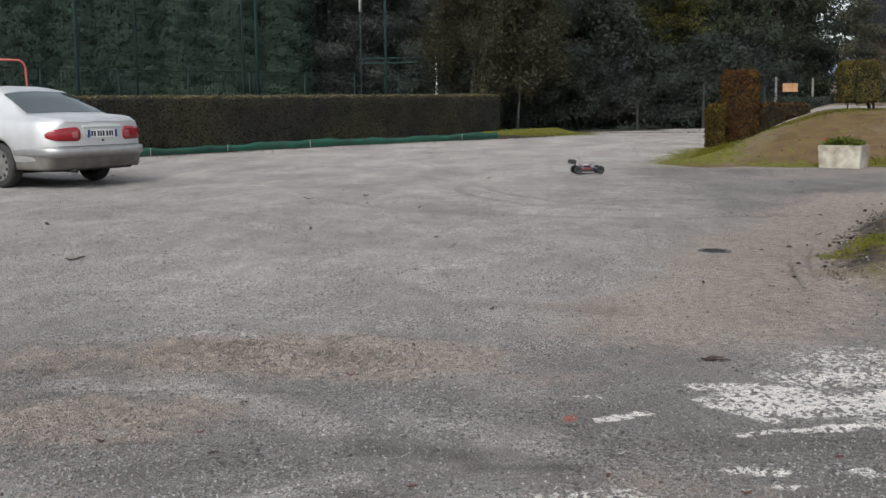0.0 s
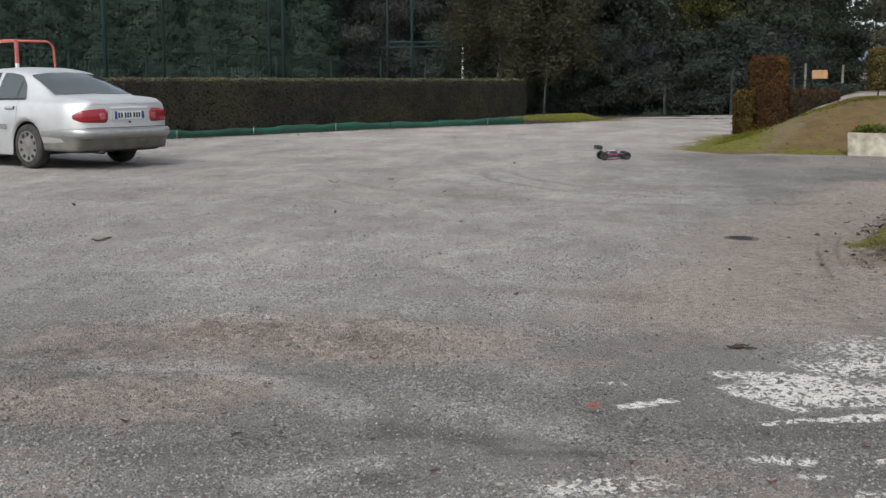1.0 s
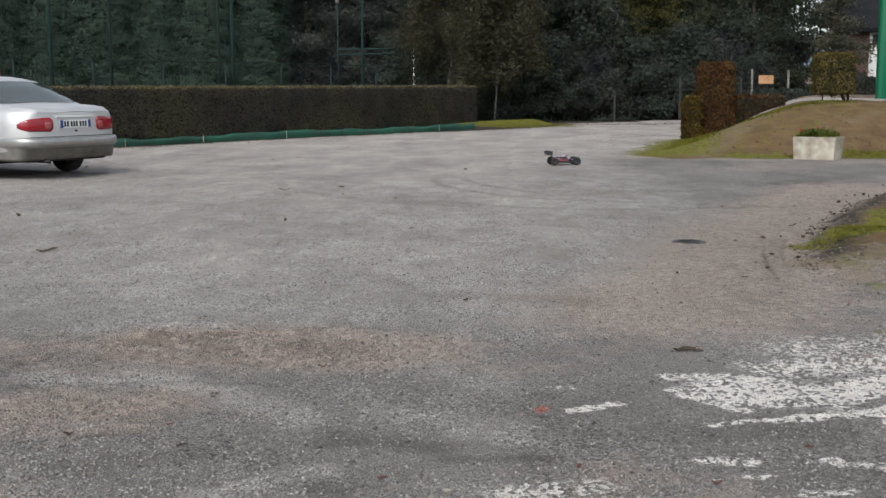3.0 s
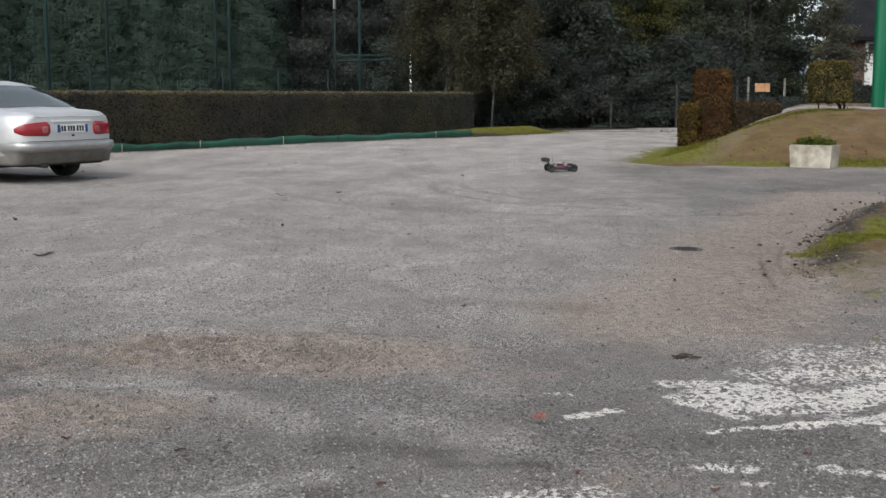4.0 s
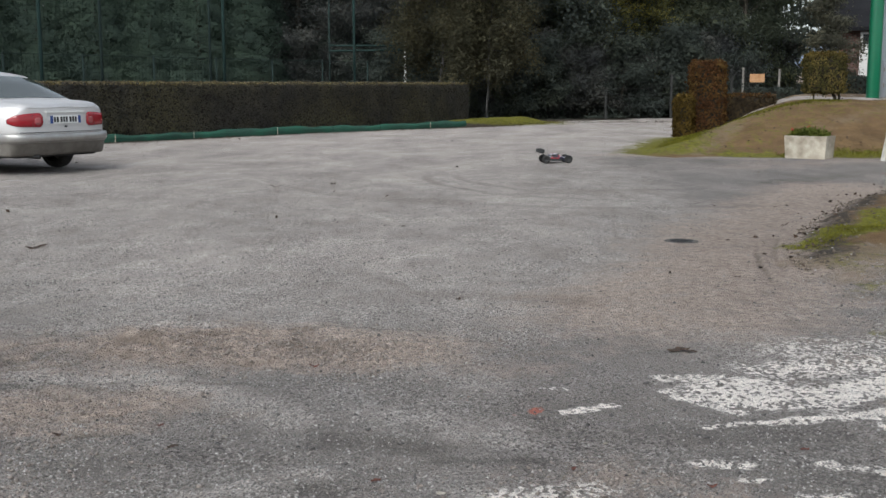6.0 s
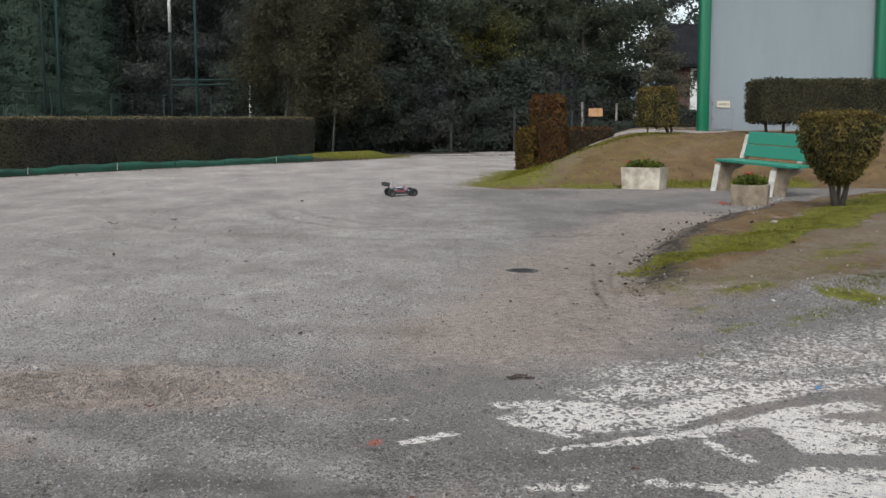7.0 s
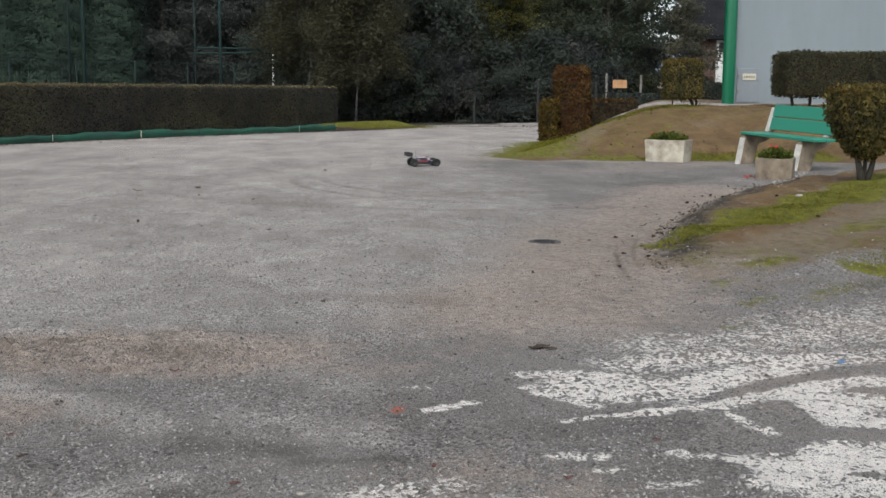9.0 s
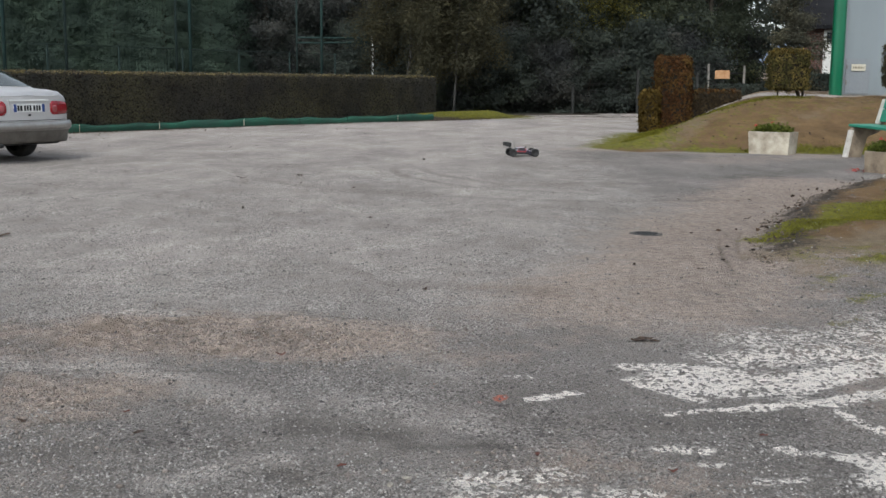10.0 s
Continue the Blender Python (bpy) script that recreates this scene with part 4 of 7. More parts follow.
def plant_tuft(ob, sx, sy, z, n, seed, flowers):
    rng = np.random.default_rng(seed)
    p = rng.normal(0, 1, (n, 3)) * (sx * 0.27, sy * 0.27, 0.045)
    p[:, 0] = np.clip(p[:, 0], -sx * 0.5, sx * 0.5)
    p[:, 1] = np.clip(p[:, 1], -sy * 0.5, sy * 0.5)
    p[:, 2] = z + np.abs(p[:, 2]) + 0.10 * np.exp(-(p[:, 0] / sx * 2.2) ** 2) * rng.uniform(0, 1, n)
    q = np.tile((0, -0.3, 1.0), (n, 1))
    part("leaves", leaf_mesh("leaves", p, q, 0.035, M_LEAF_GERANIUM, rng, 0.9), M_LEAF_GERANIUM, ob, "low green leaves")
    for i in range(flowers):
        c = p[int(rng.integers(n))] + (0, -0.02, 0.06)
        f = c + rng.normal(0, 0.011, (26, 3))
        part("flower", leaf_mesh("flower", f, np.tile((0, -0.5, 1.0), (26, 1)), 0.022, M_FLOWER, rng, 0.9, 1.1), M_FLOWER, ob, "small red blossom")


def trough(name, m, sx, sy, h, material, label, seed, bow=0.0, flowers=2):
    """A concrete plant trough with battered walls, an open top and a bowed front."""
    ob = thing(name, m, label, "planter")
    bm = bmesh.new()
    steps = 12
    def ring(scale, z, inset):
        pts = []
        for i in range(steps + 1):
            a = -0.5 + i / steps
            pts.append((a * (sx - 2 * inset) * scale, (-0.5 * sy + inset - bow * math.cos(a * math.pi)) * scale))
        pts += [((sx * 0.5 - inset) * scale, (sy * 0.5 - inset) * scale), ((-sx * 0.5 + inset) * scale, (sy * 0.5 - inset) * scale)]
        return [bm.verts.new((x, y, z)) for x, y in pts]
    rings = [ring(0.94, -0.03, 0), ring(0.95, 0.02, 0), ring(1.0, h - 0.02, 0), ring(0.99, h, 0), ring(1.0, h, 0.05), ring(0.98, h - 0.12, 0.05)]
    for a, b in zip(rings, rings[1:]):
        for k in range(len(a)):
            bm.faces.new((a[k], a[(k + 1) % len(a)], b[(k + 1) % len(a)], b[k]))
    bm.faces.new(rings[0][::-1])
    bm.faces.new(rings[-1])
    part("trough", bm, material, ob)
    part("soil", box(-sx / 2 + 0.055, sx / 2 - 0.055, -sy / 2 + 0.055, sy / 2 - 0.055, h - 0.13, h - 0.03, 0.01), M_SOIL, ob)
    plant_tuft(ob, sx * 0.85, sy * 0.8, h - 0.03, 1100, seed, flowers)
    return ob


trough("plant_trough", pose(6.57, 19.42, 0.02, 0, 0, -38), 0.74, 0.46, 0.37, M_CONCRETE, "pale concrete plant trough with low greenery", 31)
trough("plant_trough", pose(6.93, 15.62, 0.0, 0, 0, -30), 0.53, 0.40, 0.29, M_AGGREGATE, "brown pebbled concrete trough with straggling geraniums", 32, 0.13, 2)


# ---- fences and goals behind the hedge ----
def net_fence():
    ob = thing("ball_stop_fence", Matrix(), "tall dark green ball-stop fence of poles and netting", "fence")
    for s, r in ((-3.2, 0.04), (0.5, 0.045), (2.25, 0.035), (5.9, 0.035), (6.42, 0.045), (12.1, 0.045)):
        p = along_hedge(s, 3.0)
        part("pole", tube([(p.x, p.y, -0.1), (p.x, p.y, 4.0), (p.x, p.y, 8.0)], r, 10), M_FENCE_LIGHT if r > 0.04 else M_FENCE, ob, smooth=True)
    # netting: thin cords
    verts, faces = [], []
    w = 0.0035

    def cord(a, b, wide):
        o = len(verts)
        verts.extend([(a.x, a.y, a.z), (b.x, b.y, b.z), (b.x + wide.x, b.y + wide.y, b.z + wide.z), (a.x + wide.x, a.y + wide.y, a.z + wide.z)])
        faces.append((o, o + 1, o + 2, o + 3))
    d = (along_hedge(1, 0) - along_hedge(0, 0)) * w
    for i in range(240):
        s = -12 + i * 0.112
        cord(along_hedge(s, 3.03, 0.1), along_hedge(s, 3.03, 7.9), d)
    for i in range(70):
        z = 0.15 + i * 0.112
        cord(along_hedge(-12, 3.03, z), along_hedge(14.75, 3.03, z), Vector((0, 0, w)))
    part("netting", mesh_from("netting", verts, faces, M_FENCE), M_FENCE, ob, "fine dark green netting")
    return ob


def low_fence():
    ob = thing("wire_fence", Matrix(), "dark green wire fence behind the long hedge", "fence")
    for i in range(11):
        p = along_hedge(-9.6 + i * 2.14, 2.2)
        part("fence_post", tube([(p.x, p.y, -0.1), (p.x, p.y, 2.03)], 0.024, 8), M_FENCE, ob, smooth=True)
    for z in (0.15, 1.1, 2.0):
        part("wire", tube([along_hedge(-9.6, 2.17, z), along_hedge(11.8, 2.17, z)], 0.008, 6), M_FENCE, ob)
    verts, faces = [], []
    for i in range(194):
        a, b = along_hedge(-9.6 + i * 0.11, 2.165, 0.1), along_hedge(-9.6 + i * 0.11 + 0.005, 2.165, 2.0)
        o = len(verts)
        verts += [(a.x, a.y, 0.1), (b.x, b.y, 0.1), (b.x, b.y, 2.0), (a.x, a.y, 2.0)]
        faces.append((o, o + 1, o + 2, o + 3))
    part("mesh", mesh_from("mesh", verts, faces, M_FENCE), M_FENCE, ob)
    return ob


net_fence()
low_fence()


def pitch_goal(m):
    """The tall posts and double crossbar of a playing field, in teal and white."""
    ob = thing("pitch_goal", m, "tall teal goal posts with a double crossbar and white sections", "goal")
    left = part("post", tube([(0, 0, -0.1), (0, 0, 4.95)], 0.04, 10), M_FENCE, ob, smooth=True)
    part("post_tip", tube([(0, 0, 4.95), (0, 0, 8.2)], 0.07, 10), M_WHITE_TUBE, left, "dull white upper length", smooth=True)
    right = part("post", tube([(3.25, 0, 3.15), (3.25, 0, 8.2)], 0.045, 10), M_FENCE, ob, smooth=True)
    part("post_foot", tube([(3.25, 0, -0.1), (3.25, 0, 3.15)], 0.048, 10), M_WHITE_TUBE, right, "dull white lower length", smooth=True)
    for dy, z in ((0, 2.80), (0.0, 2.98)):
        part("crossbar", tube([(0, dy, z - 0.04 * (z < 2.9)), (3.25, dy, z)], 0.04, 8), M_FENCE_LIGHT, ob, smooth=True)
    return ob


pitch_goal(pose(-4.5, 48.5, 0.0, 0, 0, 3))


def handball_goal(m):
    """Local x along the mouth, y to the back."""
    ob = thing("handball_goal", m, "red and white steel handball goal with rounded stays", "goal")
    for x in (0.0, 3.0):
        for i, (a, b) in enumerate(((-0.05, 0.5), (0.5, 1.0), (1.0, 1.62), (1.62, 1.998))):
            part("post_band", box(x - 0.027, x + 0.027, -0.027, 0.027, a, b, 0.006), M_WHITE_TUBE if i % 2 == 0 else M_RED_TUBE, ob)
        arc = [(x, 0.03, 2.03), (x, 0.60, 2.03)] + [(x, 0.60 + 0.16 * math.sin(a), 1.87 + 0.16 * math.cos(a)) for a in np.linspace(0.3, math.pi / 2, 5)] + [(x, 0.79, 1.2), (x, 0.95, 0.03)]
        part("stay", tube(arc, 0.021, 10), M_RED_TUBE, ob, smooth=True)
    for i in range(6):
        a = 3.0 * i / 6
        part("bar_band", box(a + 0.0, a + 0.5, -0.04, 0.04, 2.0, 2.06, 0.006), M_WHITE_TUBE if i % 2 == 0 else M_RED_TUBE, ob)
    part("ground_bar", tube([(0, 0.95, 0.03), (3.0, 0.95, 0.03)], 0.024, 8), M_RED_TUBE, ob, smooth=True)
    return ob


handball_goal(pose(-11.16, 22.2, 0.0, 0, 0, -36.9))


# ---- trees ----
def limb_path(rng, start, way, length, steps=5, sag=0.0, wander=0.18):
    pts, p, d = [Vector(start)], Vector(start), Vector(way).normalized()
    for i in range(steps):
        d = (d + Vector(rng.normal(0, wander, 3)) + Vector((0, 0, -sag))).normalized()
        p = p + d * (length / steps)
        pts.append(p.copy())
    return pts


def by_height(rng, p, q, size, fine, up_to):
    """Splits the lower leaves into more and smaller ones, and thins the high crown to fewer, larger ones."""
    if fine < 1.01:
        return p, q, np.full(len(p), size)
    low = p[:, 2] < up_to
    k = int(fine)
    pl = np.repeat(p[low], k, axis=0)
    pl = pl + rng.normal(0, size * 0.9, pl.shape)
    ql = np.repeat(q[low], k, axis=0)
    high = ~low & (rng.uniform(0, 1, len(p)) < 0.4)
    sizes = np.concatenate([np.full(len(pl), size * 1.12 / math.sqrt(k)), np.full(int(high.sum()), size * 1.5)])
    return np.concatenate([pl, p[high]]), np.concatenate([ql, q[high]]), sizes


def tree_parts(seed, height, spread, base, leaves, leaf_size, leaf_mat, bark, clump=0.55, droop=0.0, radius=0.16, lean=0.03, floor=0.15, fine=1.0):
    """Meshes of one tree: trunk with its limbs, and a crown of small leaves gathered in clumps round the twigs."""
    rng = np.random.default_rng(seed)
    bm = bmesh.new()
    trunk = limb_path(rng, (0, 0, -0.15), (rng.normal(0, lean), rng.normal(0, lean), 1), height * 0.92, 8, 0.0, 0.05)
    radii = [radius * (1 - 0.85 * i / 8) for i in range(9)]
    tube(trunk, radii, 9, bm)
    ends = []
    n = int(16 + height)
    for i in range(n):
        k = base + (0.97 - base) * (i + rng.uniform(0, 0.8)) / n
        f = k * 8
        a = trunk[int(f)].lerp(trunk[min(8, int(f) + 1)], f - int(f))
        turn = i * 2.4 + rng.uniform(-0.4, 0.4)
        shape = math.sin(min(1.0, (k - base) / (1 - base) * 0.85 + 0.28) * math.pi) ** 0.7
        length = spread * (0.45 + 0.6 * shape) * rng.uniform(0.75, 1.15)
        way = Vector((math.cos(turn), math.sin(turn), rng.uniform(0.05, 0.6)))
        pts = limb_path(rng, a, way, length, 5, droop)
        r = radii[min(8, int(f))] * 0.42
        tube(pts, [r * (1 - 0.16 * j) for j in range(6)], 4, bm, cap=False)
        for j in range(2, 6):
            ends.append((pts[j], 0.30 + 0.22 * (6 - j) / 4))
            for _ in range(2):
                twig = limb_path(rng, pts[j], Vector(rng.normal(0, 1, 3)) + way * 0.5, length * 0.28, 3, droop * 1.5)
                if fine > 1:
                    tube(twig, [r * 0.22, r * 0.18, r * 0.12, r * 0.06], 3, bm, cap=False)
                ends.append((twig[-1], 0.42))
                ends.append((twig[1], 0.36))
    ends.append((trunk[-1], 0.5))
    centre = np.array([e[0][:] for e in ends])
    wide = np.array([e[1] for e in ends]) * clump * 2
    pick = rng.integers(0, len(ends), leaves)
    off = rng.normal(0, 0.5, (leaves, 3)) * wide[pick][:, None]
    off[:, 2] *= 0.65 if not droop else 1.3
    p = centre[pick] + off
    if floor > 0.2:
        hem = floor * (1.05 + 0.30 * np.sin(p[:, 0] * 5.1 + 1.0) * np.cos(p[:, 1] * 4.3) + 0.16 * np.sin(p[:, 0] * 13.0 + p[:, 1] * 9.0))
        p[:, 2] = np.where(p[:, 2] < hem, hem + np.abs(p[:, 2] - hem) * 0.9 + rng.exponential(0.9, leaves), p[:, 2])
    p[:, 2] = np.maximum(p[:, 2], 0.15)
    q = off / (np.linalg.norm(off, axis=1)[:, None] + 1e-6) + (0, 0, 0.7)
    p, q, size = by_height(rng, p, q, leaf_size * 1.15, fine, 7.5)
    return bm, leaf_mesh("crown", p, q, size, leaf_mat, rng, 0.32, 1.6, 3, 0.9)


def tree(name, label, m, category="tree", bark=None, **how):
    ob = thing(name, m, label, category)
    bm, crown = tree_parts(bark=bark, **how)
    part("trunk", bm, bark or M_BARK, ob, smooth=True)
    part("crown", crown, how["leaf_mat"], ob)
    return ob


def conifer(name, label, m, seed, height, spread, leaves, leaf_mat, fine=1.0):
    """A dense hedge-like evergreen, leafy to the ground."""
    rng = np.random.default_rng(seed)
    ob = thing(name, m, label, "conifer")
    bm = bmesh.new()
    trunk = limb_path(rng, (0, 0, -0.1), (0, 0, 1), height * 0.95, 6, 0, 0.03)
    tube(trunk, [0.16 * (1 - 0.14 * i) for i in range(7)], 8, bm)
    for i in range(40):
        z = height * (0.04 + 0.9 * i / 40)
        turn = i * 2.4
        w = spread * (1 - z / height) ** 0.6
        tube([(0, 0, z), (math.cos(turn) * w * 0.8, math.sin(turn) * w * 0.8, z + 0.5)], [0.03, 0.01], 4, bm, cap=False)
    part("trunk", bm, M_BARK, ob, smooth=True)
    z = height * rng.uniform(0, 1, leaves) ** 1.35 * 0.99 + 0.05
    a = rng.uniform(0, 2 * math.pi, leaves)
    bumpy = 0.90 + 0.10 * np.sin(a * 5 + np.floor(z * 1.6) * 1.9) + 0.05 * np.sin(z * 7 + a * 3)
    w = spread * (1 - z / (height * 1.02)) ** 0.55 * bumpy * (1 - rng.uniform(0, 1, leaves) ** 2 * 0.45)
    p = np.stack([np.cos(a) * w, np.sin(a) * w, z], 1)
    q = np.stack([np.cos(a), np.sin(a), np.full(leaves, 0.5)], 1)
    p, q, size = by_height(rng, p, q, 0.088, fine, 7.5)
    part("crown", leaf_mesh("crown", p, q, size, leaf_mat, rng, 0.35, 2.4, 3, 0.9), leaf_mat, ob)
    return ob


def placed(x, y, turn=0.0, size=1.0, z=None):
    return pose(x, y, float(ground_height(x, y)) if z is None else z, 0, 0, turn) @ Matrix.Diagonal((size, size, size, 1))


def plant_copies(ob, spots, group):
    ob["group"] = group
    for x, y, turn, size in spots:
        copy_thing(ob, placed(x, y, turn, size))


tree("birch_tree", "drooping birch turning yellow, with a thin pale stem", placed(0.02, 44.5, 20), bark=M_BIRCH_BARK, seed=3, height=10.5, spread=2.0, base=0.24, floor=1.9, leaves=30000, leaf_size=0.066, leaf_mat=M_LEAF_BIRCH, clump=0.66, droop=0.18, radius=0.07, fine=2)
tree("birch_tree", "young birch with a leaning pale stem and olive leaves", placed(1.95, 42.2, 140), bark=M_BIRCH_BARK, seed=5, height=8.5, spread=1.75, base=0.24, floor=1.6, leaves=20000, leaf_size=0.064, leaf_mat=M_LEAF_BIRCH, clump=0.62, droop=0.22, radius=0.045, lean=0.04, fine=2)

rng = np.random.default_rng(77)
wood_a = tree("oak_tree", "tall dark woodland tree in thick green leaf", placed(6.0, 49.0, 0, 1.0), seed=8, height=13, spread=4.2, base=0.10, leaves=34000, leaf_size=0.092, leaf_mat=M_LEAF_WOOD, clump=0.9, radius=0.26, fine=2)
wood_b = tree("ash_tree", "tall woodland tree with browning autumn leaves", placed(-2.0, 60.0, 0, 1.0), seed=9, height=14, spread=4.0, base=0.10, leaves=32000, leaf_size=0.092, leaf_mat=M_LEAF_BROWN, clump=0.85, radius=0.24, fine=2)
wood_c = tree("maple_tree", "dark woodland maple with green and yellow leaves", placed(11.0, 50.5, 0, 1.0), seed=10, height=11, spread=3.6, base=0.12, leaves=28000, leaf_size=0.090, leaf_mat=M_LEAF_MAPLE, clump=0.85, radius=0.2, fine=2)
plant_copies(wood_a, [(3.0, 54, 80, 1.05), (8.6, 52.5, 150, 1.1), (11.8, 56.5, 40, 1.1)], "woodland trees")
plant_copies(wood_b, [(-7.0, 60.5, 90, 1.0), (2.4, 61, 300, 1.1), (5.4, 58, 45, 1.05)], "woodland trees")
plant_copies(wood_c, [(4.4, 47.4, 60, 0.9), (8.0, 47.8, 190, 0.95), (13.6, 49.5, 250, 0.9), (15.0, 62.0, 100, 0.95)], "woodland trees")
far_a = tree("oak_tree", "tall dark tree deep in the wood", placed(1.0, 66, 200, 1.2), seed=28, height=13, spread=4.4, base=0.10, leaves=11000, leaf_size=0.20, leaf_mat=M_LEAF_WOOD, clump=0.95, radius=0.26)
far_b = tree("ash_tree", "tall browning tree deep in the wood", placed(-4.4, 64, 210, 1.1), seed=29, height=14, spread=4.4, base=0.10, leaves=11000, leaf_size=0.20, leaf_mat=M_LEAF_BROWN, clump=0.95, radius=0.24)
plant_copies(far_a, [(-6.5, 66, 10, 1.1), (9.5, 64, 290, 1.25), (36, 66, 60, 1.1), (5.5, 65, 30, 1.2), (11.0, 68, 130, 1.1)], "trees deep in the wood")
plant_copies(far_b, [(-8.5, 69, 40, 1.3), (-3.0, 70, 100, 1.35), (3.5, 69, 170, 1.3), (8.5, 70, 250, 1.3), (-11.5, 66, 130, 1.1), (-0.5, 72, 60, 1.3)], "trees deep in the wood")
tree("maple_tree", "young maple with a crown of bright yellow leaves", placed(8.6, 46.6, 40, 1.0), seed=12, height=7.2, spread=1.9, base=0.40, leaves=9000, leaf_size=0.062, leaf_mat=M_LEAF_YELLOW, clump=0.6, radius=0.06, fine=2)
bush_a = tree("shrub", "dense dark understorey shrub at the wood's edge", placed(4.0, 44.6, 0, 1.0), "shrub", seed=14, height=3.6, spread=1.5, base=0.04, leaves=15000, leaf_size=0.056, leaf_mat=M_LEAF_WOOD, clump=0.55, radius=0.06)
bush_b = tree("shrub", "thin brownish understorey shrub at the wood's edge", placed(6.2, 45.2, 0, 1.0), "shrub", seed=15, height=3.2, spread=1.4, base=0.04, leaves=13000, leaf_size=0.054, leaf_mat=M_LEAF_BROWN, clump=0.55, radius=0.05)
plant_copies(bush_a, [(x + rng.uniform(-0.5, 0.5), y, rng.uniform(0, 360), rng.uniform(0.85, 1.3)) for x, y in ((5.2, 46.2), (7.6, 45.3), (9.0, 46.4), (10.4, 45.8), (12.0, 47.2), (2.2, 47.0), (3.2, 49.5), (6.5, 50.5), (0.5, 49), (13.2, 53), (-1.8, 56), (-3.5, 58), (-6, 58.5), (1.5, 57), (4.5, 56), (8, 57), (15.0, 57))], "wood-edge shrubs")
plant_copies(bush_b, [(x + rng.uniform(-0.5, 0.5), y, rng.uniform(0, 360), rng.uniform(0.85, 1.3)) for x, y in ((3.2, 45.8), (8.4, 46.0), (11.2, 46.8), (1.6, 50.5), (5.6, 53), (-0.5, 58.5), (-5.0, 57.5), (-8.0, 58.5), (-2.6, 61), (16.4, 55))], "wood-edge shrubs")
fir = conifer("conifer", "dense dark green conifer of a tall screen", placed(-9.5, 57.5), 41, 12.0, 2.6, 22000, M_LEAF_CONIFER, 3)
plant_copies(fir, [(-11.8, 56.5, 70, 1.05), (-14.2, 56.0, 160, 0.98), (-16.6, 55.2, 250, 1.08), (-19.0, 54.5, 20, 1.0), (-21.4, 53.5, 110, 1.05), (-23.8, 52.5, 200, 1.1), (-26.2, 51.5, 300, 1.0), (-28.6, 50.0, 45, 1.05), (-31.0, 48.5, 145, 1.1)], "conifer screen")
far_fir = conifer("conifer", "tall dark conifer behind the screen", placed(-10.5, 61.5, 80, 1.2), 43, 12.0, 2.9, 15000, M_LEAF_CONIFER)
plant_copies(far_fir, [(-13.0, 59.3, 40, 1.1), (-15.4, 59.0, 10, 1.25), (-17.8, 58.2, 230, 1.25), (-20.2, 57.6, 310, 1.3), (-22.6, 56.6, 50, 1.3), (-26.5, 56.0, 120, 1.3)], "conifer screen")
open_tree = tree("poplar_tree", "airy dark tree with sky showing through its leaves", placed(17.2, 56.0, 0), seed=19, height=12, spread=3.0, base=0.2, leaves=4300, leaf_size=0.16, leaf_mat=M_LEAF_WOOD, clump=0.7, radius=0.16)
copy_thing(open_tree, placed(20.5, 58.0, 130, 0.9))
copy_thing(open_tree, placed(25.5, 63.0, 220, 1.0))
garden_tree = tree("garden_tree", "small grey-leaved garden tree before the brick house", placed(15.65, 44.0, 0, z=0.3), seed=23, height=5.2, spread=1.1, base=0.2, leaves=7000, leaf_size=0.06, leaf_mat=M_LEAF_GREY, clump=0.5, radius=0.06)
for x, y, sx, sz, seed in ((13.4, 44.3, 1.6, 1.0, 51), (15.3, 43.8, 1.9, 1.15, 52), (16.45, 43.3, 1.0, 1.45, 53)):
    clipped("garden_hedge", pose(x, y, 0.1), [(0, 0, 0, sx, 0.8, sz, "hedge_body")], M_LEAF_WOOD, 0.09, 330, "dark green garden hedge by the far fence", "hedge", seed)


# ---- far fence, gate and sign ----
def far_gate():
    ob = thing("field_gate", pose(12.42, 45.0, 0.0), "wire field gate between grey concrete posts", "gate")
    for x in (0.0, 1.46):
        part("gate_post", box(x - 0.042, x + 0.042, -0.042, 0.042, -0.1, 1.92 + 0.05 * (x == 0), 0.016), M_CONCRETE_DARK, ob)
    for z in (0.25, 0.7, 1.15, 1.6):
        part("rail", tube([(0.05, 0, z), (1.41, 0, z)], 0.022, 8), M_BLACK, ob, smooth=True)
    return ob


far_gate()
sign = thing("notice_board", pose(12.96, 44.9, 0.0), "small pale orange notice board on the field gate", "sign")
part("board", box(-0.30, 0.30, -0.015, 0.015, 1.38, 1.72, 0.006), surface("orange_board", (0.42, 0.22, 0.10), (0.55, 0.32, 0.17), 4.0, 40.0, 0.6), sign)
part("strap", box(-0.28, 0.28, 0.016, 0.03, 1.50, 1.54, 0.004), M_BLACK, sign)


def far_fence():
    """Leaning concrete posts and slack wire before the wood."""
    ob = thing("field_fence", pose(6.4, 43.6, 0.0), "old concrete fence posts with slack wire before the wood", "fence")
    for x, h in ((0.3, 1.05), (2.85, 1.7), (5.2, 1.6)):
        part("fence_post", box(x - 0.045, x + 0.045, -0.045, 0.045, -0.6, h, 0.015), M_DARK_POST, ob)
    for z in (0.5, 0.95, 1.2):
        part("wire", tube([(0.0, -0.07, z - 0.03), (1.3, -0.07, z - 0.08), (2.55, -0.07, z), (3.8, -0.07, z - 0.06), (5.0, -0.07, z)], 0.006, 6), M_BLACK, ob)
    return ob


far_fence()


